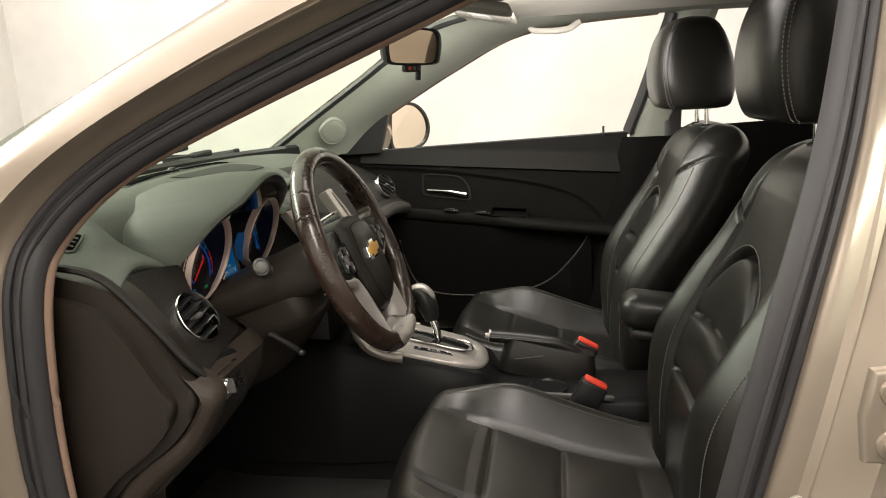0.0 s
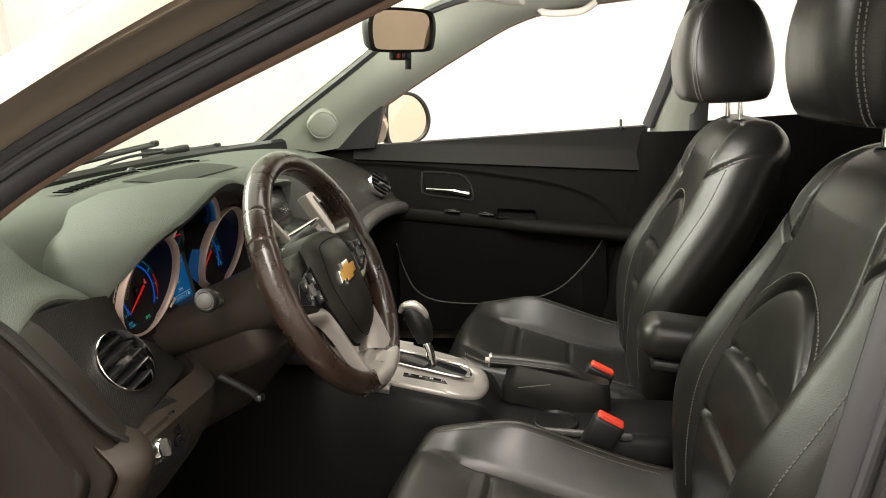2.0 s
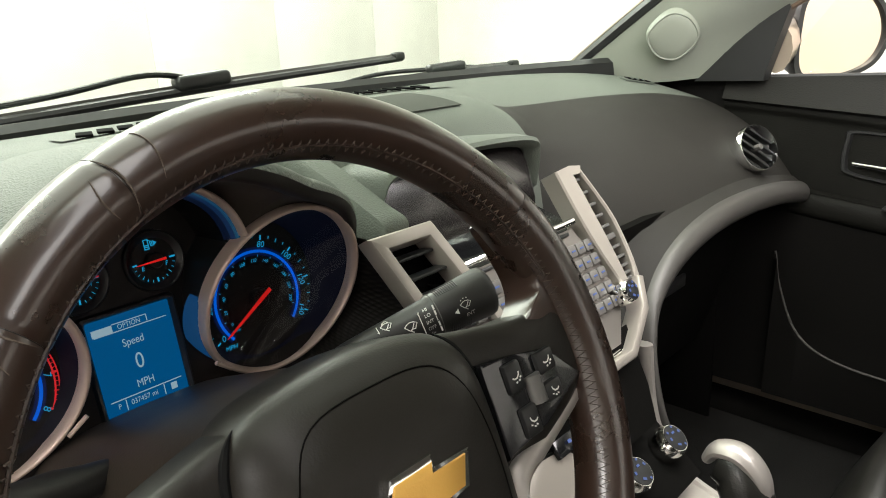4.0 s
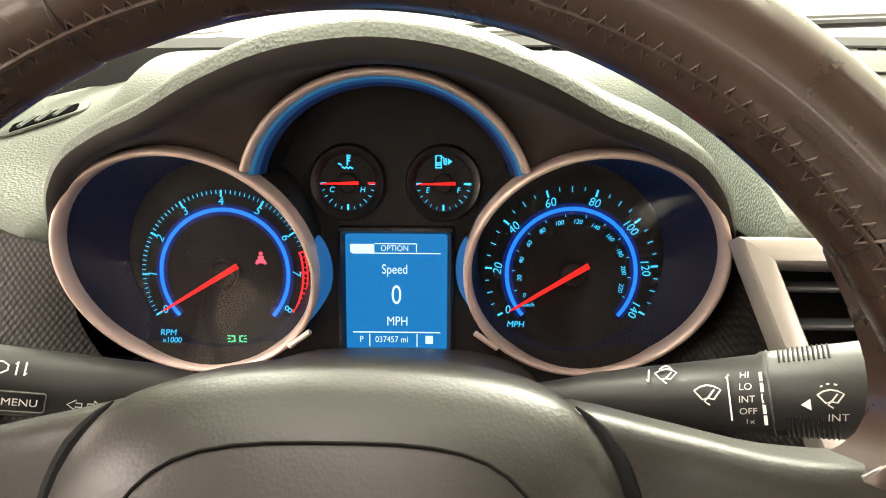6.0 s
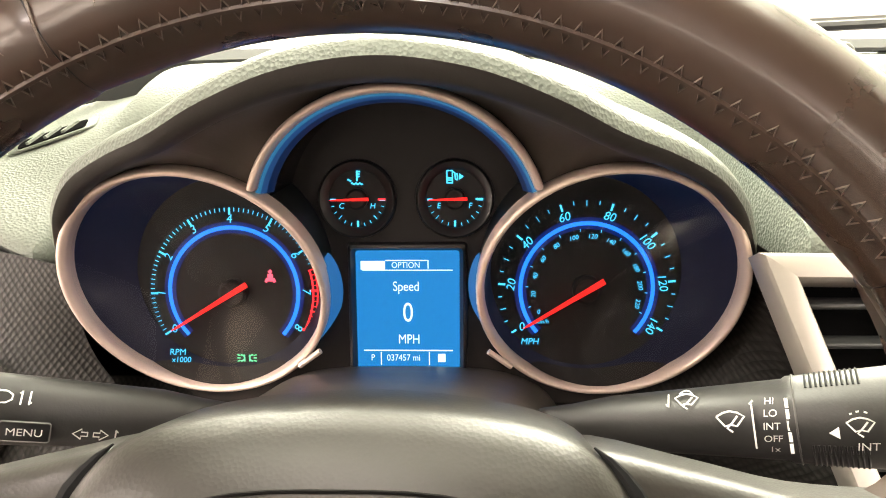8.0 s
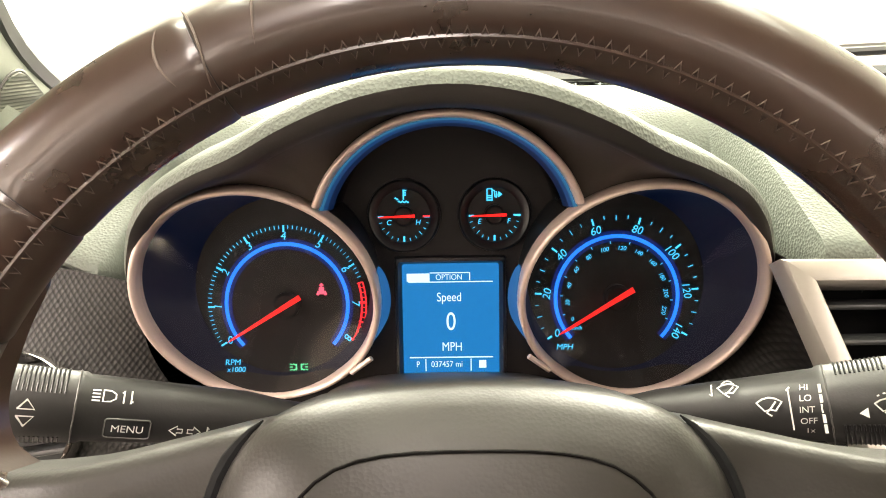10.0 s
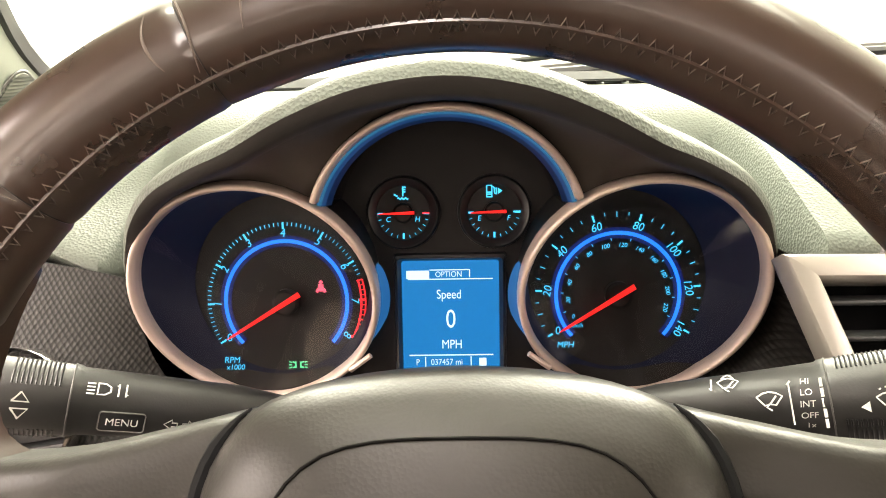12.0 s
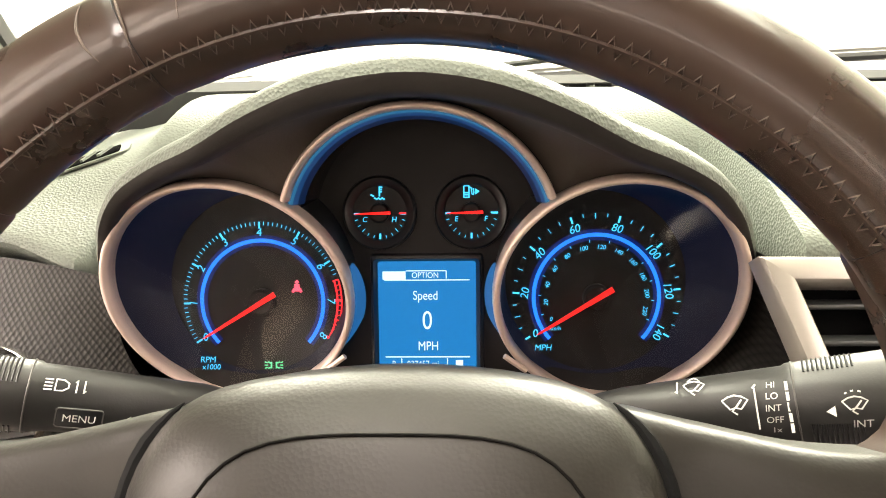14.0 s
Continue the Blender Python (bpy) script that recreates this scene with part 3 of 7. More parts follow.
upper = surf(panel_fn(lambda y: crease(y) + 0.0005, sill_z), 40, 10, -0.02)
part("upper_pad", upper, DOORTOP, door, "soft black upper door pad")
part("insert_panel", surf(panel_fn(lambda y: arm_z(y) - 0.005, lambda y: crease(y) - 0.002), 110, 90, -0.02), DOORSOFT, door)
part("lower_panel", surf(panel_fn(0.42, lambda y: arm_z(y) - 0.006), 40, 24, -0.02), PLASTIC, door)


def arm_top(u, v):
    """The armrest: a shelf with a rounded nose."""
    y = 0.165 - 0.685 * u
    a = v * math.pi
    wide = 0.020 + 0.030 * min(1, max(0, (u - 0.42) / 0.12)) + 0.006 * u
    return 1.076 - wide * math.sin(a) ** 0.6 if 0 < v < 1 else 1.076, y, arm_z(y) - 0.022 + 0.022 * math.cos(a)


part("armrest", surf(arm_top, 40, 12), DOORSOFT, door, "black vinyl armrest")
cup_m = basis((1.056, -0.180, 0.781), (0, -1, -0.09), (-0.85, 0, 0.52))
part("pull_cup", loft([[tuple(cup_m @ Vector((p[0] * k, p[1] * k, h))) for p in rounded(0.114, 0.030, 0.006)] for k, h in ((1.04, -0.004), (1.03, 0.004), (0.97, 0.005), (0.93, 0.002), (0.90, -0.016), (0.0, -0.016))], closed_u=True), PLASTIC, door, "black pull cup in the armrest")
for y in (0.004, -0.095):
    part("switch", box(0.016, 0.030, 0.010, pose(1.054, y, arm_z(y) + 0.003, 6.4), 0.003), GLOSS, door, "black window switch")
    part("switch_plate", box(0.022, 0.046, 0.004, pose(1.056, y, arm_z(y) + 0.001, 6.4), 0.0015), BLACK, door)
# Pocket outline in the lower panel.
pocket = spline([(1.060, 0.178, 0.70), (1.058, 0.165, 0.638), (1.055, 0.128, 0.560), (1.052, 0.062, 0.525), (1.050, -0.061, 0.516), (1.050, -0.197, 0.527), (1.052, -0.298, 0.563), (1.056, -0.380, 0.642), (1.060, -0.436, 0.725)], 8)
part("pocket_edge", tube(pocket, 0.0020, 8), SWEEPGREY, door, "thin grey edge of the door pocket")
part("map_pocket", loft([[tuple(p) for p in pocket], [(1.052, p[1] * 0.98 - 0.002, p[2] - 0.012) for p in pocket], [(1.056, p[1] * 1.0, 0.43) for p in pocket]], thick=-0.004), PLASTIC, door)
# Inner handle with its dished bezel.
bez = [(-0.054, 0.028), (0.025, 0.026), (0.052, 0.010), (0.062, -0.012), (0.060, -0.028), (0.028, -0.027), (-0.050, -0.022), (-0.063, -0.010), (-0.063, 0.018)]
bz = spline(bez, 5, closed=True)
dm = basis((1.076, 0.017, 0.867), (0, -1, -0.07), (-1, 0, 0)) @ Matrix.Diagonal((1.20, 1.34, 1.0, 1.0))
part("handle_bezel", loft([[tuple(dm @ Vector((p[0] * s, p[1] * s, h))) for p in bz] for s, h in ((1.06, -0.002), (1.03, 0.004), (0.97, 0.004), (0.92, -0.002), (0.90, -0.02), (0.0, -0.02))], closed_u=True), BLACK, door, "black dished handle bezel")
lever = spline([(-0.052, -0.009, 0.003), (-0.02, -0.009, 0.007), (0.02, -0.011, 0.009), (0.052, -0.016, 0.004)], 6)
part("door_handle", tube([tuple(dm @ Vector(tuple(p))) for p in lever], lambda s: 0.0035 + 0.007 * s ** 2, 12), CHROME, door, "chrome inner door handle")
part("lock_pin", tube([(1.085, -0.472, 1.005), (1.087, -0.472, 1.035)], 0.0035, 8), BLACK, door, "black lock pin")
part("pin_collar", lathe([(0.0, 0.004), (0.010, 0.003), (0.012, 0.0)], 14, pose(1.086, -0.472, 1.0125)), BLACK, door)
# Window frame: black channel on the rear edge, glass and sail corner.
part("door_skin", surf(lambda u, v: (1.145 + 0.03 * math.sin(math.pi * v) - 0.02 * v, 0.42 - 1.02 * u, 0.32 + 0.67 * v), 12, 8, 0.004), PAINT, door, "champagne painted outer skin")
part("sill_cap", loft([[(x, y, sill_z(y) + dz) for y in [0.29 - 0.855 * i / 20 for i in range(21)]] for x, dz in ((1.088, -0.004), (1.094, 0.003), (1.115, 0.002), (1.14, -0.01))]), RUBBER, door, "black rubber window sill seal")
rear_rail = spline([(1.092, -0.545, 1.015), (1.062, -0.583, 1.12), (1.032, -0.618, 1.23), (1.008, -0.648, 1.32), (1.003, -0.655, 1.345)], 5)
part("window_channel", tube(rear_rail, 0.013, 8, flat=1.4), RUBBER, door, "black window channel")
top_rail = spline([(p[0] + 0.006, p[1], p[2]) for p in D_EDGE[1:7]], 5)
part("window_channel", tube(top_rail, 0.008, 8), surface("bronze_edge_rubber", (0.11, 0.075, 0.05), 0.5, bump=0.1), door, "brown window edge trim")
wg = loft([[(x, y, z) for x, y, z in ((1.10, 0.23 - 0.78 * u, 0.98), (1.068, 0.12 - 0.70 * u, 1.12), (1.035, -0.05 - 0.57 * u, 1.24), (1.006, -0.22 - 0.43 * u, 1.345))] for u in [i / 8 for i in range(9)]])
window = finish(wg, "window_1", SIDEGLASS)
window.visible_shadow = False
tagged(window, "closed clear passenger window glass", "window", kind="structure")
sail = [(1.046, 0.335, 0.984), (1.044, 0.240, 1.076), (1.042, 0.190, 1.108), (1.044, 0.186, 1.100), (1.050, 0.218, 1.0), (1.056, 0.222, 0.986)]
bm = bmesh.new()
va = [bm.verts.new(p) for p in sail]
vb = [bm.verts.new((p[0] + 0.03, p[1], p[2])) for p in sail]
bm.faces.new(va), bm.faces.new(list(reversed(vb)))
for i in range(len(sail)):
    bm.faces.new((va[i], vb[i], vb[(i + 1) % len(sail)], va[(i + 1) % len(sail)]))
part("sail_corner", bm, BLACK, door, "black triangular corner cover")
# Rear door on the passenger side and its pillar.
part("b_pillar_trim", loft([[p + np.array((dx, dy, 0)) for p in spline([(1.06, -0.60, 0.40), (1.07, -0.60, 0.75), (1.078, -0.565, 1.0), (1.05, -0.60, 1.12), (1.02, -0.640, 1.25), (0.985, -0.68, 1.37)], 4)] for dx, dy in ((0.03, 0.01), (0.0, -0.012), (-0.012, -0.04), (-0.008, -0.085), (0.03, -0.11))], thick=0.004), PILLAR, body, "pale grey centre pillar trim")
part("belt_guide", box(0.012, 0.022, 0.075, pose(1.030, -0.655, 1.12, -16, -14), 0.005), PILLAR, body, "belt height guide")
part("lower_pillar_trim", loft([[p + np.array((dx, dy, 0)) for p in spline([(1.05, -0.415, 0.40), (1.06, -0.495, 0.75), (1.068, -0.550, 1.0)], 4)] for dx, dy in ((0.02, 0.02), (-0.004, 0.0), (-0.016, -0.04), (-0.012, -0.18), (0.02, -0.24))], thick=0.004), PLASTIC, body, "black lower pillar trim")
part("rear_door_panel", surf(lambda u, v: (1.07 + 0.02 * v, -0.69 - 0.95 * u, 0.40 + 0.62 * v + 0.03 * u * v), 10, 8, -0.03), DOORSOFT, body, "black rear door panel")
part("rear_seat_belt", box(0.004, 0.046, 0.6, pose(1.045, -0.66, 0.80, 3, 4), 0.001), BLACK, body, "black seat belt webbing")

# Passenger door mirror outside.
mir = thing("door_mirror", "champagne door mirror with tan reflection", "door mirror")
mm = look((1.235, 0.170, 1.055), (0.30, -1.2, 1.06)) @ Matrix.Diagonal((1.05, 1.12, 1, 1))
oval = spline([(0.070, 0.050), (0.032, 0.066), (-0.028, 0.060), (-0.068, 0.030), (-0.080, -0.010), (-0.060, -0.046), (-0.012, -0.063), (0.045, -0.066), (0.078, -0.050), (0.080, 0.012)], 5, closed=True)
part("housing", loft([[tuple(mm @ Vector((p[0] * s, p[1] * s, h))) for p in oval] for s, h in ((0.0, 0.06), (0.6, 0.055), (0.95, 0.03), (1.11, -0.01), (1.11, -0.022), (1.0, -0.022), (0.96, -0.012))], closed_u=True), BLACK, mir, "dark mirror housing")
part("mirror_glass", loft([[tuple(mm @ Vector((p[0] * s, p[1] * s, -0.016))) for p in oval] for s in (0.975, 0.0)], closed_u=True), TANMIRROR, mir, "mirror glass")
part("arm", tube(spline([(1.085, 0.215, 1.035), (1.13, 0.222, 1.042), (1.175, 0.226, 1.046)], 4), 0.024, 12, flat=1.7), PAINT, mir, "champagne mirror arm")


# ---- dashboard ----
dash = thing("dashboard", "dark grey grained dashboard with silver trim", "dashboard")
PROFILES = (
    (-0.345, ((.62, 0.97), (.52, 0.972), (.44, 0.968), (.37, 0.958), (.32, 0.95), (.285, 0.942), (.243, 0.924), (.255, 0.905), (.275, 0.89))),
    (-0.260, ((.66, 0.985), (.55, 0.992), (.46, 0.987), (.40, 0.978), (.345, 0.966), (.305, 0.956), (.263, 0.944), (.275, 0.925), (.295, 0.91))),
    (-0.205, ((.68, 0.992), (.57, 1.0045), (.48, 1.0012), (.40, 0.995), (.35, 0.9825), (.31, 0.958), (.252, 0.929), (.270, 0.91), (.29, 0.89))),
    (-0.186, ((.70, 0.992), (.59, 1.012), (.50, 1.0165), (.42, 1.016), (.37, 0.999), (.345, 0.96), (.335, 0.92), (.33, 0.87), (.33, 0.82))),
    (0.184, ((.72, 0.993), (.60, 1.013), (.50, 1.0175), (.42, 1.017), (.37, 0.999), (.345, 0.96), (.335, 0.92), (.33, 0.87), (.33, 0.82))),
    (0.196, ((.725, 0.993), (.605, 1.013), (.50, 1.0175), (.41, 1.015), (.345, 1.001), (.290, 0.982), (.238, 0.96), (.212, 0.9465), (.216, 0.925))),
    (0.222, ((.73, 0.993), (.61, 1.013), (.50, 1.0175), (.41, 1.015), (.345, 0.999), (.285, 0.979), (.234, 0.957), (.211, 0.9465), (.216, 0.925))),
    (0.234, ((.73, 0.993), (.61, 1.013), (.50, 1.0175), (.41, 1.016), (.345, 1.001), (.315, 0.97), (.305, 0.93), (.30, 0.88), (.30, 0.82))),
    (0.500, ((.73, 0.993), (.61, 1.012), (.50, 1.0165), (.41, 1.014), (.345, 0.999), (.31, 0.968), (.30, 0.93), (.30, 0.88), (.30, 0.82))),
    (0.560, ((.72, 0.993), (.60, 1.012), (.50, 1.0145), (.41, 1.008), (.345, 0.987), (.305, 0.955), (.285, 0.92), (.262, 0.875), (.240, 0.82))),
    (0.750, ((.67, 0.9958), (.57, 1.0126), (.47, 1.0123), (.40, 1.0024), (.335, 0.9794), (.287, 0.945), (.248, 0.905), (.224, 0.872), (.206, 0.842))),
    (0.900, ((.61, 0.9944), (.53, 1.0073), (.46, 1.0051), (.39, 0.9932), (.325, 0.9697), (.272, 0.938), (.233, 0.903), (.208, 0.874), (.190, 0.85))),
    (1.000, ((.55, 0.99), (.49, 0.997), (.43, 0.992), (.37, 0.978), (.31, 0.956), (.252, 0.926), (.213, 0.893), (.188, 0.866), (.170, 0.842))),
    (1.060, ((.52, 0.98), (.47, 0.985), (.42, 0.978), (.36, 0.964), (.30, 0.945), (.245, 0.916), (.207, 0.884), (.182, 0.856), (.162, 0.83))),
)


def dash_grid(n=7, m=6):
    rows = [np.array([(x, y, z) for y, z in prof]) for x, prof in PROFILES]
    xs = [r[0][0] for r in rows]
    flat = [r.flatten() for r in rows]
    slope = [(flat[i + 1] - flat[i]) / (xs[i + 1] - xs[i]) for i in range(len(xs) - 1)]
    tan = [slope[0]] + [np.where(a * b > 0, 2 * a * b / np.where(a + b == 0, 1, a + b), 0) for a, b in zip(slope, slope[1:])] + [slope[-1]]
    cols = []
    for i in range(len(xs) - 1):
        h = xs[i + 1] - xs[i]
        for k in range(n):
            t = k / n
            cols.append(flat[i] * (1 + 2 * t) * (1 - t) ** 2 + tan[i] * h * t * (1 - t) ** 2 + flat[i + 1] * t * t * (3 - 2 * t) + tan[i + 1] * h * t * t * (t - 1))
    cols.append(flat[-1])
    return [spline([tuple(p) for p in c.reshape(-1, 3)], m) for c in cols]


GRID = dash_grid()
def dash_at(x, s):
    """A point of the upper pad at x, s of the way (0 at the glass, 1 at the lower edge)."""
    xs = [r[0][0] for r in GRID]
    i = max(0, min(len(xs) - 2, next((k for k in range(len(xs) - 1) if xs[k + 1] >= x), len(xs) - 2)))
    f = (x - xs[i]) / (xs[i + 1] - xs[i])
    j = s * (len(GRID[0]) - 1)
    a = min(int(j), len(GRID[0]) - 2)
    g = j - a
    p = GRID[i][a] * (1 - g) + GRID[i][a + 1] * g
    q = GRID[i + 1][a] * (1 - g) + GRID[i + 1][a + 1] * g
    return Vector(p * (1 - f) + q * f)


pad = loft(GRID)
front = loft(GRID)


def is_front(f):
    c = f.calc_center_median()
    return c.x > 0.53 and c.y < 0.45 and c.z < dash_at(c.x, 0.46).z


# Lower faces get darker foam, which also holds the shade of the rear-facing side.
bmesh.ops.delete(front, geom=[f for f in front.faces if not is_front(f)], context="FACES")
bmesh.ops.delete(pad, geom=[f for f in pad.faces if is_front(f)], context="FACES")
part("front_pad", front, DASHDARK, dash, "charcoal soft pad facing the passenger, shade in its colour")
part("upper_pad", pad, DASH, dash, "dark grey grained soft upper dash")


def dash_normal(x, s):
    n = (dash_at(x + 0.004, s) - dash_at(x - 0.004, s)).cross(dash_at(x, s + 0.006) - dash_at(x, s - 0.006)).normalized()
    return n if n.z - n.y > 0 else -n


# Centre mat, defroster slots, light sensor, side vents on top.
part("centre_mat", surf(lambda u, v: dash_at(0.335 + (u - 0.5) * 0.27, 0.305 + 0.15 * v) + Vector((0, 0, 0.0025)), 14, 6, 0.001), DASHMAT, dash, "dark textured mat on the dash top")
def slot_s(x):
    return 0.205 + 0.065 * ((x - CL) / 0.29) ** 2


part("defroster_frame", surf(lambda u, v: dash_at(0.05 + 0.54 * u, slot_s(0.05 + 0.54 * u) + (v - 0.5) * 0.05) + Vector((0, 0, 0.0015)), 24, 3), DASH, dash)
slot = box(0.0145, 0.034, 0.003, None, 0.0)
slot_ob = part("defroster_slot", slot, VENTDARK, dash)
slots = [0.08 + 0.0225 * i for i in range(22) if abs(0.08 + 0.0225 * i - 0.37) > 0.018]
for i, x in enumerate(slots):
    o = slot_ob if i == 0 else slot_ob.copy()
    if i:
        scene.collection.objects.link(o)
    p = dash_at(x, slot_s(x))
    o.matrix_world = basis(p + dash_normal(x, slot_s(x)) * 0.002, (1, 0, 0), dash_normal(x, slot_s(x))) @ Matrix.Rotation(-0.35, 4, "Z")
p = dash_at(0.36, 0.20)
part("sun_sensor", lathe([(0, 0.011), (0.006, 0.010), (0.010, 0.006), (0.012, 0.0)], 16, basis(p, (1, 0, 0), dash_normal(0.36, 0.2))), BLACK, dash, "black domed light sensor")
for x, s in ((-0.249, 0.445), (0.965, 0.33)):
    nrm = dash_normal(x, s)
    vm = basis(dash_at(x, s) + nrm * 0.0012, (1, 0.35 if x < 0 else -0.5, 0), nrm)
    vent = part("side_vent", prism(rounded(0.060, 0.026, 0.006), 0.0015, vm, 0.0006), DASH, dash)
    part("vent_hole", prism(rounded(0.046, 0.019, 0.003), 0.0024, vm), surface("vent_dark", (0.005, 0.005, 0.005), 0.95, spec=0.0, bump=0.0), vent)
    for k in range(3):
        part("vent_fin", box(0.0025, 0.018, 0.002, vm @ pose(-0.012 + 0.012 * k, 0, 0.003, 0, 0, -25), 0.0), DASH, vent)

# Instrument hood: a canopy with a bowed lip.
LIP_R = [(0.0, 0.157, 1.041), (0.037, 0.158, 1.036), (0.070, 0.162, 1.0235), (0.098, 0.170, 1.0085), (0.122, 0.180, 0.998), (0.146, 0.193, 0.984), (0.163, 0.207, 0.966), (0.174, 0.222, 0.948), (0.1825, 0.237, 0.931), (0.187, 0.250, 0.913)]
lip = spline([(-x, y, z) for x, y, z in LIP_R[:0:-1]] + LIP_R, 5)


def hood_row(back_top, back_end, out_top, out_end):
    """The lip's line moved back and outwards, by one amount over the dials and another at its ends."""
    out = []
    for i, p in enumerate(lip):
        a, b = lip[max(0, i - 1)], lip[min(len(lip) - 1, i + 1)]
        t = np.array((b[0] - a[0], b[2] - a[2]))
        t = t / np.linalg.norm(t)
        k = max(0.0, min(1.0, (p[2] - 0.913) / 0.128)) ** 0.8
        d = out_end + (out_top - out_end) * k
        out.append((p[0] - t[1] * d, p[1] + back_end + (back_top - back_end) * k, p[2] + t[0] * d))
    return out


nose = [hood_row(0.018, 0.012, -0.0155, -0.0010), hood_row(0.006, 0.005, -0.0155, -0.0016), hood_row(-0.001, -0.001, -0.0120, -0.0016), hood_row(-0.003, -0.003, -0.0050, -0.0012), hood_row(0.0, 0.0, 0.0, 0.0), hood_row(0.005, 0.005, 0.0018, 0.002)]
top_rows = nose[3:] + [hood_row(0.014, 0.011, 0.0028, 0.0035), hood_row(0.035, 0.025, 0.004, 0.005), hood_row(0.085, 0.045, 0.003, 0.005), hood_row(0.14, 0.065, -0.003, 0.003), hood_row(0.20, 0.085, -0.012, -0.002), hood_row(0.26, 0.105, -0.034, -0.012)]
part("instrument_hood", loft(top_rows), DASH, dash, "grey soft hood over the gauges", 60)
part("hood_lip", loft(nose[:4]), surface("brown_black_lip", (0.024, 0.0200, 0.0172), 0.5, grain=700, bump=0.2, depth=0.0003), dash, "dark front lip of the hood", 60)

# Woven insert round the outer vent, and the lower panels of the driver's side.
def insert_fn(u, v):
    g = min(1, v / 0.30)
    x0, x1 = -0.300 - 0.024 * g * g * (3 - 2 * g) + 0.024 * max(0, (v - 0.22) / 0.78), -0.187 + 0.072 * v
    zz = 0.930 - 0.125 * v
    ring_x = -0.108 - math.sqrt(max(0.0, 0.0745 ** 2 - (zz - 0.9145) ** 2))
    x1 = min(x1, ring_x) + 0.005 if zz > 0.842 else x1
    return Vector((x0 + (x1 - x0) * u, 0.262 - 0.020 * u - (0.104 - 0.030 * u) * v + 0.026 * u ** 4 * min(1, 2 * v), 0.948 - 0.013 * (1 - u) ** 2 * (1 - v) ** 4 - 0.024 * u - (0.155 - 0.034 * u) * v + 0.010 * math.sin(math.pi * u) * v))


ins = surf(insert_fn, 90, 90)
VENT_L = Vector((-0.238, 0.188, 0.863))
bmesh.ops.delete(ins, geom=[f for f in ins.faces if (f.calc_center_median() - VENT_L).length < 0.0405], context="FACES")
part("woven_insert", ins, MESH, dash, "black woven-texture insert")


def right_insert(u, v):
    """The strip between the speedometer's ring and the centre vent."""
    z = 0.940 - 0.150 * v
    x0 = 0.1095 + math.sqrt(max(0.0, 0.0705 ** 2 - (z - 0.9145) ** 2))
    x1 = max(x0 + 0.004, 0.180 + 0.350 * (0.9345 - z))
    return Vector((x0 + (x1 - x0) * u, 0.258 + (0.213 + 0.55 * (z - 0.945) + 0.006 - 0.258) * u ** 1.5, z))


part("woven_insert", surf(right_insert, 8, 30), MESH, dash, "black woven-texture insert")
# Round outer vents, left and right.
def round_vent(at, nrm, r, ring_mat, tilt):
    vm = basis(at, (1, 0, 0), nrm)
    v = part("round_vent", lathe([(r * 0.955, -0.03), (r * 0.97, 0.002), (r * 0.985, 0.0045), (r * 1.015, 0.003), (r * 1.025, -0.006)], 40, vm), ring_mat, dash, "round air vent with chrome ring")
    part("vent_back", lathe([(0, -0.026), (r * 0.94, -0.026)], 32, vm), BLACK, v)
    for k in range(5):
        h = r * (-0.70 + 0.35 * k)
        w = 2 * math.sqrt(max(0, (0.93 * r) ** 2 - h * h))
        part("vent_slat", box(w, 0.003, 0.018, vm @ Matrix.Rotation(radians(tilt), 4, "Z") @ pose(0, h, -0.010, 18), 0.001), BLACK, v)
    part("vent_tab", box(0.010, 0.008, 0.02, vm @ Matrix.Rotation(radians(tilt), 4, "Z") @ pose(0, 0.0, -0.002), 0.003), GREYTRIM, v, "grey vent tab")
    return v


round_vent((-0.2376, 0.1935, 0.8597), (-0.06, -0.82, 0.50), 0.040, CHROME, 8)
round_vent((0.953, 0.186, 0.895), (-0.35, -0.80, 0.42), 0.036, CHROME, -50)
part("light_tag", box(0.018, 0.006, 0.008, pose(0.895, 0.205, 0.858, 0, 0, -12), 0.002), GREYTRIM, dash, "small grey airbag tag")

# End cap of the dash beside the open door.
cap = spline([(0.40, 0.955), (0.30, 0.947), (0.245, 0.925), (0.205, 0.878), (0.168, 0.818), (0.147, 0.777), (0.182, 0.722), (0.258, 0.662), (0.30, 0.605), (0.32, 0.50), (0.42, 0.46), (0.48, 0.60), (0.48, 0.85)], 4, closed=True)
cm = Matrix(((0, 0, -1, -0.300), (1, 0, 0, 0), (0, 1, 0, 0), (0, 0, 0, 1)))
ENDVINYL = surface("end_cover_vinyl", (0.0150, 0.0112, 0.0082), 0.38, spec=0.5, grain=600, bump=0.25, depth=0.0004, vary=0.15)
part("end_cap", prism([tuple(p) for p in cap], 0.055, cm, 0.008, 4), ENDVINYL, dash, "black dash end cover")
inner = [(0.325 + (p[0] - 0.325) * 0.86, 0.725 + (p[1] - 0.725) * 0.88) for p in cap]
part("end_pad", prism(inner, 0.017, Matrix(((0, 0, -1, -0.353), (1, 0, 0, 0), (0, 1, 0, 0), (0, 0, 0, 1))), 0.009, 5), ENDVINYL, dash, "raised black panel of the end cover")
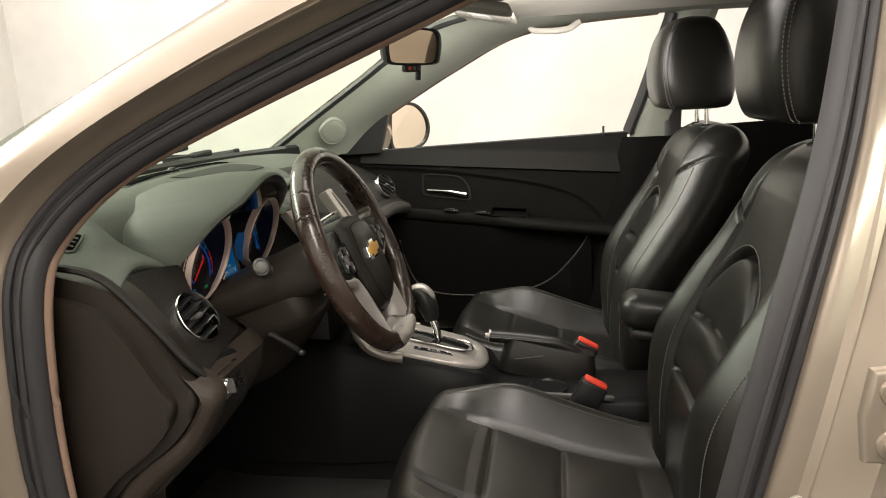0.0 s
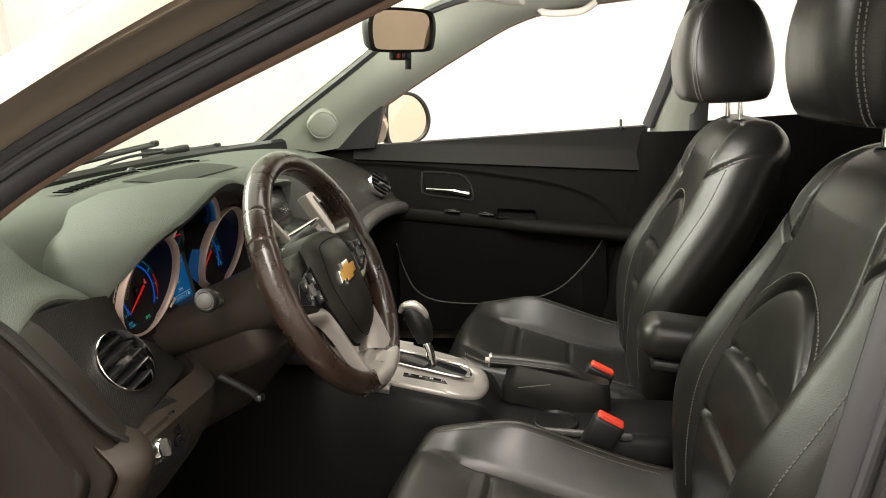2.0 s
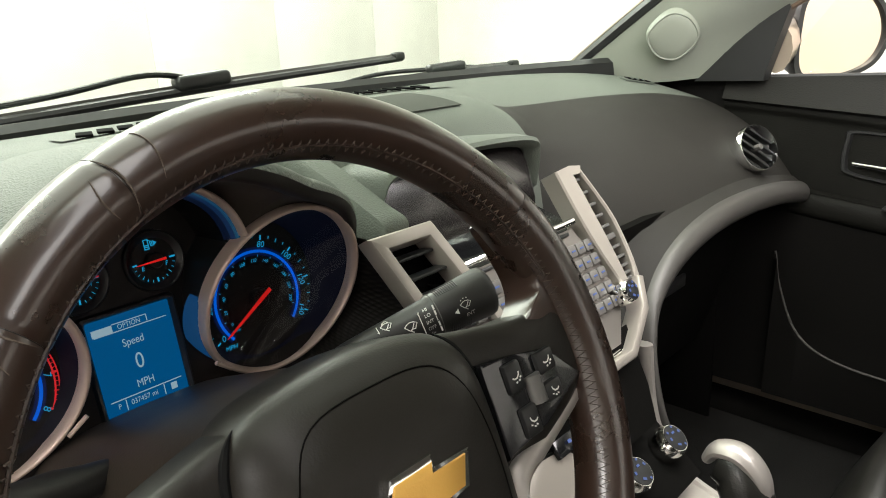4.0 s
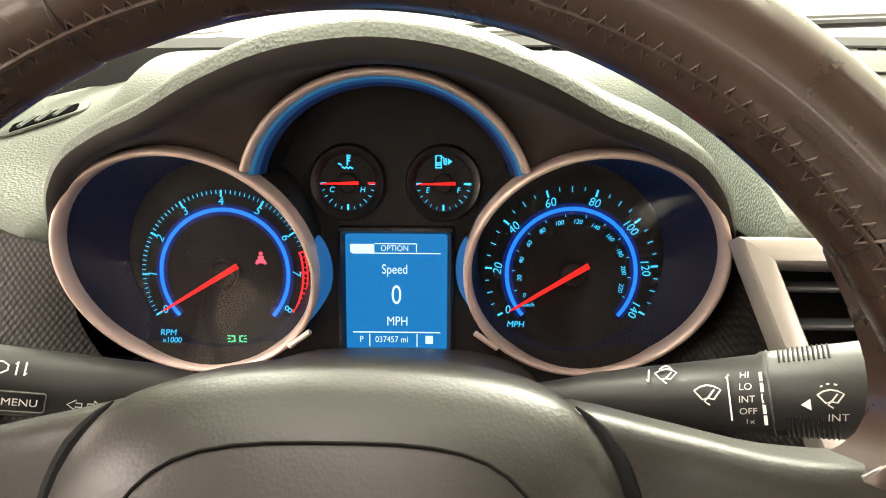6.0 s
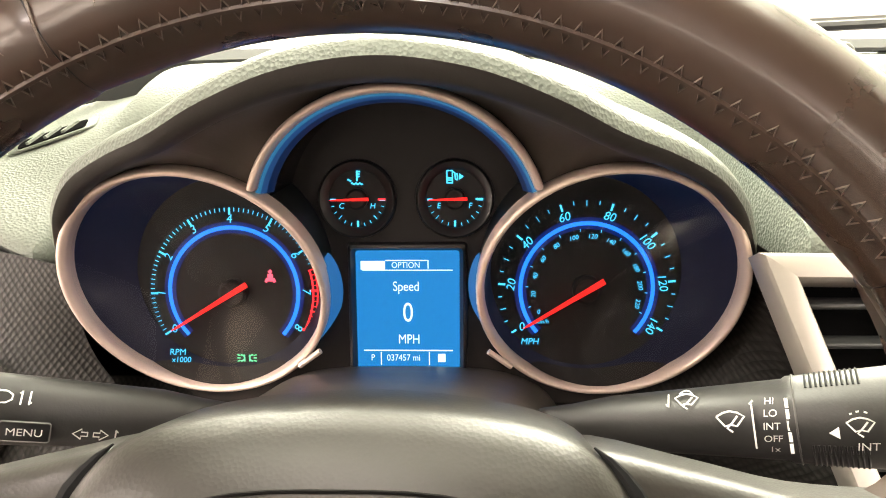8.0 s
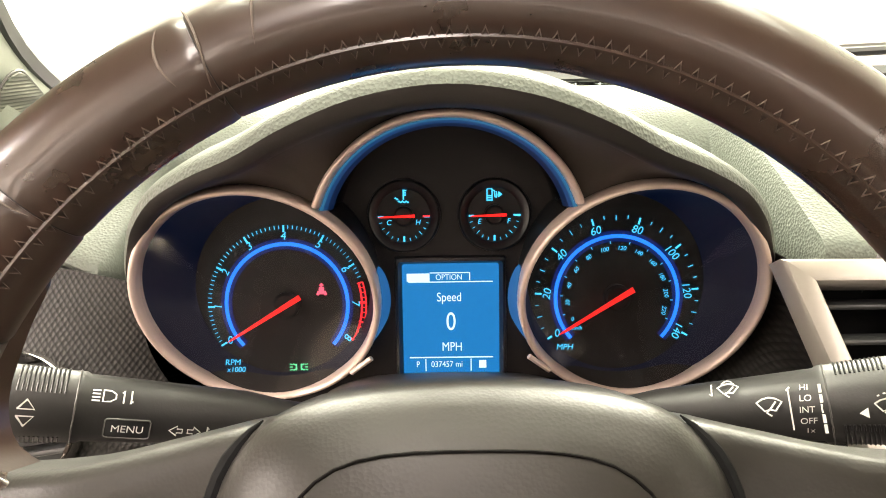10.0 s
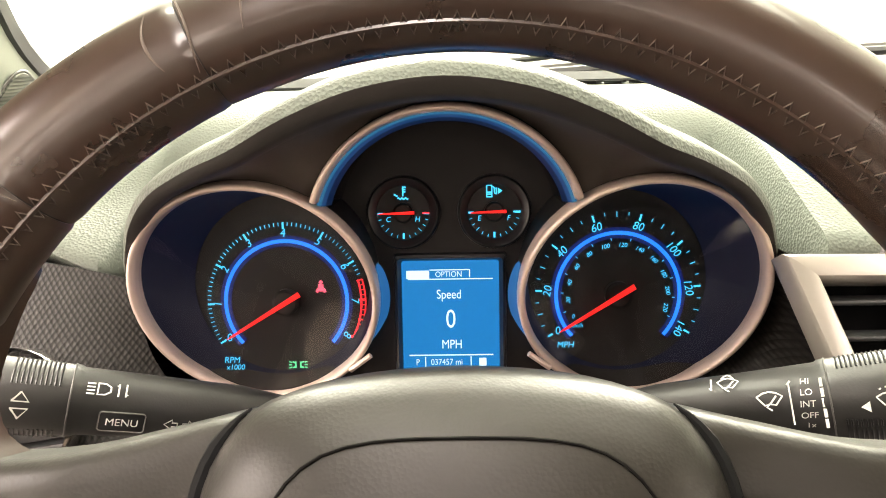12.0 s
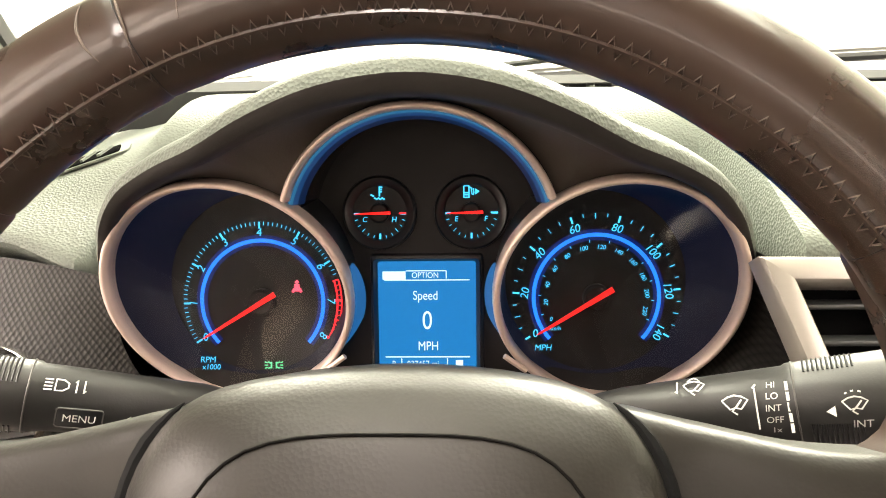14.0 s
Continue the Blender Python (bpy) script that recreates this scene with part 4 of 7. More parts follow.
# Rolled lower edge between the end cover and the knee panel.
roll_in = spline([(0.163, 0.812), (0.146, 0.787), (0.146, 0.764), (0.181, 0.720), (0.257, 0.662), (0.30, 0.605)], 5)
roll_out = spline([(0.150, 0.804), (0.121, 0.781), (0.128, 0.750), (0.168, 0.692), (0.232, 0.636), (0.285, 0.580)], 5)
roll_rows = []
for x, f, dy, dz in ((-0.335, 0.0, 0.010, 0.002), (-0.349, 0.0, 0.001, 0.0), (-0.3535, 0.12, -0.001, 0.0), (-0.350, 0.42, -0.003, -0.003), (-0.340, 0.75, -0.002, -0.003), (-0.325, 1.0, 0.0, 0.0), (-0.306, 1.0, 0.006, 0.002), (-0.255, 1.0, 0.050, 0.004)):
    roll_rows.append([(x, p[0] + (q[0] - p[0]) * f + dy, p[1] + (q[1] - p[1]) * f + dz) for p, q in zip(roll_in, roll_out)])
part("lower_roll", loft(roll_rows), KNEE, dash, "rounded black lower edge", 60)
side = spline([(0.172, 0.792), (0.163, 0.772), (0.176, 0.742), (0.229, 0.680), (0.279, 0.615), (0.304, 0.50), (0.42, 0.46), (0.45, 0.60), (0.45, 0.78)], 4, closed=True)
part("side_panel", prism([tuple(p) for p in side], 0.068, Matrix(((0, 0, -1, -0.236), (1, 0, 0, 0), (0, 1, 0, 0), (0, 0, 0, 1))), 0.012, 4), KNEE, dash, "black lower side panel")
trim = spline([(-0.347, 0.40, 0.965), (-0.347, 0.315, 0.961), (-0.346, 0.258, 0.944), (-0.341, 0.212, 0.893), (-0.330, 0.165, 0.825), (-0.318, 0.150, 0.800)], 6)
part("edge_trim", tube(trim, 0.0075, 8, flat=0.7), DASHDARK, dash, "dark grey edge strip")


def knee(u, v):
    """The lower bolster: from the insert's edge down and back."""
    x = -0.318 + 0.60 * u
    up = 0.800 + 0.008 * math.sin(math.pi * u) - 0.02 * u
    prof = ((0.172, 0.0), (0.152, -0.022), (0.158, -0.06), (0.19, -0.11), (0.24, -0.17), (0.33, -0.22))
    j = v * 5
    a = min(4, int(j))
    f = j - a
    y = prof[a][0] * (1 - f) + prof[a + 1][0] * f
    dz = prof[a][1] * (1 - f) + prof[a + 1][1] * f
    return x, y + 0.03 * max(0, u - 0.5) + 0.07 * math.exp(-((x - 0.01) / 0.10) ** 4), up + dz


part("knee_bolster", surf(knee, 30, 15, -0.006), KNEE, dash, "black lower knee panel")
part("under_dash", surf(lambda u, v: (-0.30 + 0.55 * u, 0.32 + 0.35 * v, 0.60 + 0.05 * v), 6, 6, 0.01), BLACK, dash, "dark underside")
# Light switch and dimmer.
sw = basis((-0.258, 0.160, 0.765), (1, 0, 0), (-0.1, -0.97, 0.2))
switch_panel = part("switch_panel", prism(rounded(0.10, 0.075, 0.02), 0.006, sw @ pose(0.01, 0, -0.002), 0.003), BLACK, dash)
part("light_knob", lathe([(0, 0.015), (0.011, 0.015), (0.0135, 0.012), (0.0145, 0.004), (0.018, 0.003), (0.019, 0.0)], 24, sw @ pose(-0.004, -0.006, 0.004)), CHROME, switch_panel, "chrome headlamp knob")
part("knob_grip", box(0.005, 0.022, 0.008, sw @ pose(-0.004, -0.006, 0.021), 0.002), GREYTRIM, switch_panel)
for k in range(3):
    part("switch_button", box(0.014, 0.012, 0.008, sw @ pose(0.034, -0.016 + 0.016 * k, 0.006), 0.002), GLOSS, switch_panel, "small black button")
rel = part("hood_lever", tube(spline([(-0.140, 0.13, 0.800), (-0.128, 0.105, 0.778), (-0.118, 0.092, 0.762)], 4), 0.005, 10), BLACK, dash, "black column release lever")
part("lever_pad", box(0.030, 0.010, 0.010, pose(-0.114, 0.088, 0.757, 0, 20, 15), 0.004), BLACK, rel)

# Passenger side: sweeping grey trim, glovebox and dark footwell.
SWEEP = spline([(1.055, 0.152, 0.806), (0.98, 0.160, 0.818), (0.88, 0.170, 0.824), (0.77, 0.180, 0.818), (0.675, 0.186, 0.795), (0.612, 0.186, 0.755), (0.578, 0.175, 0.705), (0.560, 0.155, 0.645), (0.552, 0.130, 0.590)], 6)
part("sweep_trim", loft([[p + np.array(d) for p in SWEEP] for d in spline([(0, 0.004, 0.019), (0.0, -0.008, 0.0165), (0.0, -0.0155, 0.009), (0.0, -0.0165, 0.0), (0.0, -0.011, -0.010), (0.0, 0.01, -0.015)], 3)], thick=-0.003), SWEEPGREY, dash, "satin grey trim sweep", 80)
fill = []
for p in SWEEP:
    x = float(p[0])
    e = dash_at(min(1.055, max(0.562, x)), 0.999)
    fill.append([(x, e[1] + (p[1] - e[1]) * t, e[2] + (p[2] + 0.017 - e[2]) * t) for t in (0.0, 0.33, 0.66, 1.0)])
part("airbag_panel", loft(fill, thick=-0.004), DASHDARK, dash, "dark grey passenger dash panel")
part("glovebox", surf(lambda u, v: (0.56 + 0.50 * u, 0.215 + 0.06 * v + 0.03 * v * v, 0.845 - 0.34 * v), 12, 10, -0.01), PLASTIC, dash, "black glovebox lid")
part("glove_latch", box(0.09, 0.012, 0.022, pose(0.80, 0.245, 0.70), 0.004), BLACK, dash)

# ---- centre stack ----
stack = thing("centre_stack", "silver centre stack with radio, vents and screen", "centre stack")


def on_stack(x, z):
    """The stack's leaning face."""
    return Vector((x, 0.213 + 0.55 * (z - 0.945), z))


SN = Vector((0, -1, 0.55)).normalized()
SX = 0.348  # middle of the stack


def stack_pose(x, z, lift=0.0):
    return basis(on_stack(x, z) + SN * lift, (1, 0, 0), SN)


# Hooded display between the vents.
h2 = spline([(0.224, 0.925), (0.230, 0.962), (0.248, 0.980), (SX, 0.988), (0.448, 0.980), (0.466, 0.962), (0.472, 0.925)], 5)
part("display_hood", loft([[(SX + (x - SX) * g, y0 + 0.25 * (1.0 - z), z - dz) for x, z in h2] for g, y0, dz in ((0.93, 0.256, 0.010), (0.96, 0.242, 0.006), (0.985, 0.238, 0.002), (1.0, 0.242, -0.002), (1.01, 0.262, -0.003), (1.02, 0.31, 0.002), (1.03, 0.40, 0.018))]), DASH, stack, "grey hood over the display")
part("display_recess", loft([[(SX + (x - SX) * 0.935, 0.254 + 0.25 * (1 - z), z - 0.009) for x, z in h2], [(SX + (x - SX) * 0.90, 0.300, 0.93 + (z - 0.93) * 0.85) for x, z in h2]]), BLACK, stack, "dark display recess")
dm2 = basis((SX, 0.262, 0.936), (1, 0, 0), (0, -1, 0.30))
part("display", prism(rounded(0.222, 0.080, 0.014), 0.004, dm2, 0.0015, 3), SCREEN, stack, "dark glossy information display")
part("display_shelf", box(0.230, 0.075, 0.006, pose(SX, 0.232, 0.893, 16), 0.002), GLOSS, stack, "gloss black shelf below the display")


def frame_part(pts, w, mat, name, label, h=0.010, closed=True):
    """A mitred bar along points of the leaning face."""
    P = [on_stack(x, z) for x, z in pts]
    bm = bmesh.new()
    rows = []
    n = len(P)
    for i in range(n):
        b = P[i]
        a = P[i - 1] if closed or i else None
        c = P[(i + 1) % n] if closed or i < n - 1 else None
        d1 = (b - a).normalized() if a is not None else (c - b).normalized()
        d2 = (c - b).normalized() if c is not None else d1
        s1, s2 = SN.cross(d1).normalized(), SN.cross(d2).normalized()
        mit = (s1 + s2).normalized()
        mit = mit / max(0.35, mit.dot(s1))
        rows.append([b + mit * w / 2 - SN * 0.006, b + mit * w / 2 + SN * (h - 0.003), b + mit * (w / 2 - 0.0015) + SN * (h - 0.0006), b + mit * (w / 2 - 0.0035) + SN * h, b - mit * (w / 2 - 0.0035) + SN * h, b - mit * (w / 2 - 0.0015) + SN * (h - 0.0006), b - mit * w / 2 + SN * (h - 0.003), b - mit * w / 2 - SN * 0.012])
    if closed:
        rows.append(rows[0])
    loft(rows, bm=bm)
    return part(name, bm, mat, stack, label)


# Driver's side vent: a leaning four-cornered frame with slats.
def left_vent():
    pts = [(0.1780, 0.9345), (0.2365, 0.9340), (0.2935, 0.806), (0.2230, 0.806)]
    fr = frame_part(pts, 0.0130, VENTSILVER, "vent_frame", "satin silver vent frame")
    deep = [on_stack(x + dx, z) - SN * 0.020 for (x, z), dx in zip(pts, (0.010, 0.0, 0.0, 0.010))]
    near = [on_stack(x, z) - SN * 0.004 for x, z in pts]
    bm = loft([near, deep], closed_u=True)
    bm.faces.new([bm.verts.new(p) for p in deep])
    part("vent_well", bm, VENTDARK, fr, "dark vent well")
    for k in range(7):
        z = 0.826 + 0.0158 * k
        xa, xb = 0.1820 + 0.350 * (0.9345 - z) + 0.004, 0.2350 + 0.42 * (0.9340 - z) - 0.004
        part("vent_slat", box(xb - xa, 0.0028, 0.013, stack_pose((xa + xb) / 2, z, -0.004) @ pose(0, 0, 0, 22), 0.001), BLACK, fr)
    part("vent_tab", box(0.010, 0.006, 0.012, stack_pose(0.233, 0.8845, 0.002), 0.002), GREYTRIM, fr, "grey vent tab")


# Passenger's side vent: a broad bar, a row of short slats and a thin outer rim.
def strip(rows_lr, h, mat, name, label, parent):
    rows = [[on_stack(a, z) - SN * 0.012, on_stack(a, z) + SN * (h - 0.002), on_stack(a + 0.0018, z) + SN * h, on_stack(b - 0.0018, z) + SN * h, on_stack(b, z) + SN * (h - 0.002), on_stack(b, z) - SN * 0.014] for a, b, z in spline(rows_lr, 5)]
    return part(name, loft(rows), mat, parent, label)


def right_vent():
    bar = [(0.431, 0.458, 0.9455), (0.437, 0.465, 0.905), (0.445, 0.470, 0.870), (0.455, 0.473, 0.840), (0.462, 0.474, 0.822)]
    rim = [(0.472, 0.4775, 0.9445), (0.487, 0.4925, 0.912), (0.496, 0.5020, 0.885), (0.497, 0.5035, 0.850), (0.490, 0.4985, 0.822)]
    fr = strip(bar, 0.010, VENTSILVER, "vent_frame", "satin silver vent frame", stack)
    strip(rim, 0.008, VENTSILVER, "vent_rim", "thin satin silver outer rim", fr)
    part("vent_cap", loft([[on_stack(0.431, 0.9455) + SN * h, on_stack(0.458, 0.9475) + SN * h, on_stack(0.4775, 0.9445) + SN * h] for h in (-0.012, 0.0095)] + [[on_stack(0.436, 0.938) + SN * 0.0095, on_stack(0.459, 0.938) + SN * 0.0095, on_stack(0.473, 0.938) + SN * 0.0085]]), VENTSILVER, fr)
    B, R = spline(bar, 5), spline(rim, 5)
    part("vent_well", loft([[on_stack(p[1], p[2]) - SN * 0.014 for p in B], [on_stack(p[0], p[2]) - SN * 0.014 for p in R]]), VENTDARK, fr, "dark vent well")
    for k in range(11):
        f = 1.5 + 16.5 * k / 10
        i = min(int(f), len(B) - 2)
        g = f - i
        l = B[i][1] + (B[i + 1][1] - B[i][1]) * g
        r = R[i][0] + (R[i + 1][0] - R[i][0]) * g
        z = B[i][2] + (B[i + 1][2] - B[i][2]) * g
        part("vent_slat", box(r - l - 0.001, 0.0034 if k != 5 else 0.0062, 0.008, stack_pose((l + r) / 2, z, -0.001), 0.001), GREYTRIM, fr)


left_vent()
right_vent()
# Face plate, keys, knobs and the frame below them.
face = [(SX - 0.100, 0.893), (SX + 0.082, 0.893), (SX + 0.112, 0.838), (SX + 0.118, 0.822), (SX + 0.080, 0.780), (SX - 0.080, 0.780), (SX - 0.118, 0.822)]
bm = bmesh.new()
fa = [bm.verts.new(on_stack(x, z)) for x, z in face]
fb = [bm.verts.new(on_stack(x, z) - SN * 0.05) for x, z in face]
bm.faces.new(fa)
for i in range(len(face)):
    bm.faces.new((fa[i], fb[i], fb[(i + 1) % len(face)], fa[(i + 1) % len(face)]))
part("face_plate", bm, RADIOGREY, stack, "satin silver radio panel")
frame_part([(0.4965, 0.826), (0.482, 0.798), (0.430, 0.769), (0.266, 0.769), (0.214, 0.798), (0.1995, 0.826)], 0.011, VENTSILVER, "panel_frame", "satin silver panel frame", 0.011, False)
low_face = bmesh.new()
low_face.faces.new([low_face.verts.new(on_stack(x, z) - SN * 0.002) for x, z in ((SX - 0.105, 0.792), (SX + 0.105, 0.792), (SX + 0.098, 0.735), (SX + 0.085, 0.703), (SX - 0.085, 0.703), (SX - 0.098, 0.735))])
part("lower_face", low_face, PLASTIC, stack, "black lower radio panel")
part("slot_bar", box(0.176, 0.007, 0.008, stack_pose(SX - 0.004, 0.8985, 0.004), 0.002), CHROME, stack, "chrome edged slot")
part("radio_slot", box(0.150, 0.004, 0.004, stack_pose(SX - 0.004, 0.8895, 0.001), 0.001), BLACK, stack, "dark disc slot")
for sx in (-1, 1):
    for r in range(5):
        for c in range(3):
            kx, kz = SX + sx * (0.062 + 0.0150 * c + 0.0012 * r), 0.8735 - 0.0140 * r
            k = part("radio_key", box(0.0138, 0.0128, 0.006, stack_pose(kx, kz, 0.0025), 0.002), KEYGREY, stack, "grey radio key with blue print")
            part("key_print", box(0.006, 0.0018, 0.0006, stack_pose(kx, kz, 0.0059), 0.0), BLUEKEY, k)


def knob(x, z, r, m=None):
    m = m or stack_pose(x, z, 0.0)
    k = part("knob", lathe([(0, 0.020), (r * 0.80, 0.020), (r * 0.86, 0.018), (r * 0.95, 0.016), (r, 0.0)], 28, m), CHROME, stack, "chrome ringed knob")
    part("knob_face", lathe([(0, 0.0215), (r * 0.76, 0.0205)], 24, m), BLACK, k)
    for a, w, rr in ((-70, 0.003, 0.5), (-20, 0.002, 0.62), (0, 0.004, 0.3), (40, 0.002, 0.6), (80, 0.003, 0.5), (150, 0.004, 0.45), (200, 0.002, 0.6)):
        part("knob_print", box(w, 0.0022, 0.0006, m @ Matrix.Rotation(radians(a), 4, "Z") @ pose(0, r * rr, 0.0222), 0.0), BLUEKEY, k)
    return k


for sx in (-1, 1):
    knob(SX + sx * 0.108, 0.820, 0.0135)
part("key_bar", box(0.10, 0.018, 0.008, stack_pose(SX, 0.790, 0.003), 0.003), PLASTIC, stack, "black key bar")
part("chrome_bar", box(0.14, 0.004, 0.008, stack_pose(SX, 0.7765, 0.003), 0.002), CHROME, stack, "thin chrome bar")
part("lamp_key", box(0.036, 0.016, 0.006, basis((0.284, 0.094, 0.747), (1, 0, 0), (0, -1, 0.9)), 0.002), GLOSS, stack, "gloss black key with blue lamp")
part("lamp_dot", box(0.004, 0.003, 0.0008, basis((0.284, 0.0905, 0.7512), (1, 0, 0), (0, -1, 0.9)), 0.0), BLUEKEY, stack, "small blue lamp")
# Heater panel below, with side rails running to the console.
rail_r = spline([(CL + 0.110, 0.125, 0.760), (CL + 0.109, 0.118, 0.700), (CL + 0.107, 0.104, 0.655), (CL + 0.107, 0.080, 0.622), (CL + 0.106, 0.045, 0.606), (CL + 0.104, 0.010, 0.600)], 5)
for sx in (-1, 1):
    pts = [(CL + sx * (p[0] - CL), p[1], p[2]) for p in rail_r]
    part("side_rail", tube(pts, 0.0085, 10, flat=1.5), SILVER, stack, "satin silver side rail")
part("heater_panel", surf(lambda u, v: (CL - 0.095 + 0.19 * u, 0.120 - 0.075 * v, 0.700 - 0.06 * v), 6, 6), PLASTIC, stack, "black heater panel")
hn = Vector((0, -0.6, 0.78)).normalized()
for sx in (-1, 0, 1):
    m = basis((CL + sx * 0.074, 0.078, 0.668), (1, 0, 0), hn)
    knob(0, 0, 0.0185, m)
for k in range(5):
    part("heater_key", box(0.026, 0.012, 0.006, basis((CL - 0.064 + 0.032 * k, 0.113, 0.697), (1, 0, 0), hn), 0.002), GLOSS, stack)
LN = Vector((0, -1, 0.9)).normalized()
lid = spline([(-0.036, 0.030), (0.000, 0.032), (0.024, 0.026), (0.036, 0.006), (0.026, -0.030), (0.006, -0.060), (-0.030, -0.068), (-0.052, -0.050), (-0.050, 0.0)], 5, closed=True)
part("storage_lid", prism([tuple(p) for p in lid], 0.008, basis((0.258, 0.080, 0.716), (1, 0, 0), LN), 0.004, 4), VENTSILVER, stack, "satin silver lid beside the heater keys")
part("lid_shadow_gap", tube([tuple(basis((0.258, 0.080, 0.716), (1, 0, 0), LN) @ Vector((p[0] * 1.03, p[1] * 1.03, 0.001))) for p in lid], 0.0022, 6, closed=True), BLACK, stack)
part("stack_core", box(0.20, 0.20, 0.30, pose(CL, 0.27, 0.72), 0.01), BLACK, stack, "dark core behind the panel")


# ---- front seats ----
def dip(v, at, w):
    return math.exp(-((v - at) / w) ** 2)


# Height, centre line and bolster depth of the backrest.
BACK = np.array(spline([(0.38, -0.474, 0.018), (0.46, -0.476, 0.030), (0.58, -0.483, 0.045), (0.69, -0.505, 0.052), (0.79, -0.549, 0.042), (0.89, -0.596, 0.026), (0.99, -0.630, 0.012), (1.08, -0.656, 0.004)], 10))


def build_seat(label, back_shift, head_shift, cushion_mat, cushion_label):
    seat = thing("car_seat", label, "car seat", "front seats")

    def cush(u, v):
        """Loop u round the section, v from front to back."""
        y = -0.038 - 0.482 * v
        w = max(0, v - 0.08)
        zc = 0.562 - 0.235 * w + 0.10 * w * w - 0.075 * max(0, (0.14 - v) / 0.14) ** 2.2
        q = min(1, max(0, v - 0.05) / 0.40)
        h = min(1, max(0, v - 0.45) / 0.55)
        ridge = 0.078 * q * q * (3 - 2 * q) * (1 - 0.30 * h * h * (3 - 2 * h))
        half = 0.250 - 0.085 * max(0, (0.24 - v) / 0.24) ** 2.2
        if u <= 0.7:
            s = (u / 0.7) * 2 - 1
            x = half * math.copysign(abs(s) ** 0.9, s)
            a = abs(x) / half
            w2 = min(1, max(0, (v - 0.30) / 0.55))
            side = 1.0 if x > 0 else 0.30 + 0.60 * w2 * w2 * (3 - 2 * w2)
            rise = max(0.0, (a - 0.54) / 0.25) if a < 0.79 else max(0.0, 1 - ((a - 0.79) / 0.30) ** 2)
            z = zc + ridge * side * rise - 0.05 * max(0, (a - 0.86) / 0.14) ** 2
            groove = 0.014 * dip(a, 0.53, 0.016) * min(1, max(0, v - 0.10) / 0.15)
            if a < 0.53:
                groove += 0.008 * (dip(y, -0.195, 0.005) + dip(y, -0.325, 0.005)) * (1 - (a / 0.53) ** 6)
                z += 0.004 * math.sin(math.pi * (a / 0.53 + 1) / 2) + 0.007 * abs(math.sin(math.pi * (y + 0.045) / 0.14)) ** 0.6 * (1 - (a / 0.53) ** 4)
            z -= groove
        else:
            s = (u - 0.7) / 0.3
            x = half * (1 - 2 * s)
            z = zc - 0.05 - 0.13 * min(1, 4 * min(s, 1 - s) + 0.15)
            x *= 1 - 0.06 * math.sin(math.pi * s)
        return x, y + (0.012 * (1 - (x / half) ** 2) if v < 0.3 else 0), z

    rows = [[cush(i / 110, j / 120) for i in range(110)] for j in range(121)]
    part("cushion", loft(rows, closed_u=True, cap=True), cushion_mat, seat, cushion_label, 60)

    def back(u, v):
        """Loop u round the section, v from the bottom to the top."""
        z0 = 0.46 + 0.605 * v
        yc = float(np.interp(z0, BACK[:, 0], BACK[:, 1])) - 0.02 * max(0, v - 0.85) / 0.15
        half = 0.238 + 0.022 * math.sin(math.pi * min(1, max(0, v) * 1.25)) - 0.040 * max(0, (v - 0.55) / 0.45) ** 1.8
        bol = float(np.interp(z0, BACK[:, 0], BACK[:, 2]))
        if u <= 0.64:
            s = math.sin(math.pi / 2 * ((u / 0.64) * 2 - 1))
            x = half * s
            a = abs(s)
            y = yc + bol / (1 + math.exp(-(a - 0.60) / 0.05)) - 0.085 * (1 - max(0.0, 1 - a ** 3.4) ** 0.45)
            y += 0.006 * math.exp(-((a - 0.72) / 0.10) ** 2)
            g = 0.016 * dip(a, 0.55, 0.018) * (1 if z0 < 0.97 else max(0.0, 1 - (z0 - 0.97) / 0.03))
            arch = 0.872 - 5.2 * x * x
            if a < 0.55:
                lower = [arch, 0.748 - 0.5 * x * x, 0.640 - 0.3 * x * x, 0.46]
                for edge_z in lower[:3]:
                    g += 0.013 * dip(z0, edge_z + 0.006, 0.0055) * (1 - (a / 0.55) ** 8)
                for hi, lo in zip(lower, lower[1:]):
                    if lo < z0 < hi:
                        k = (z0 - lo) / (hi - lo)
                        y += 0.015 * (k ** 0.8) * (1 - k) ** 0.30 * (1 - (a / 0.55) ** 6)
                if z0 > arch:
                    y += 0.007 * min(1, (z0 - arch) / 0.014) * (1 - (a / 0.55) ** 4)
            else:
                g += 0.008 * dip(z0, 0.905 + 0.10 * (a - 0.55) / 0.45, 0.0045)
            y -= g
        else:
            s = math.cos(math.pi * (u - 0.64) / 0.36)
            x = half * s
            y = yc - 0.085 + bol * 0.9 * abs(s) ** 8 - 0.060 * max(0.0, 1 - s * s) ** 0.4
        if v > 0.88:
            k = math.sqrt(max(0.0, 1 - 0.97 * ((v - 0.88) / 0.12) ** 2))
            x *= 0.62 + 0.38 * k
            y = yc - 0.06 + (y - yc + 0.06) * k
        tilt = (y - yc) * 0.26
        return x, y + back_shift, z0 + tilt

    rows = [[back(i / 250, -0.10 + 1.10 * j / 200) for i in range(250)] for j in range(201)]
    part("backrest", loft(rows, closed_u=True, cap=True), LEATHER, seat, "", 60)

    def stitch(fn, n, name="stitch"):
        bm = bmesh.new()
        for i in range(2 * n):
            tube([fn(i / (2 * n)), fn((i + 0.55) / (2 * n))], 0.0009, 5, bm=bm)
        tagged(part(name, bm, STITCH, seat), "fine grey stitching", kind="stuff")

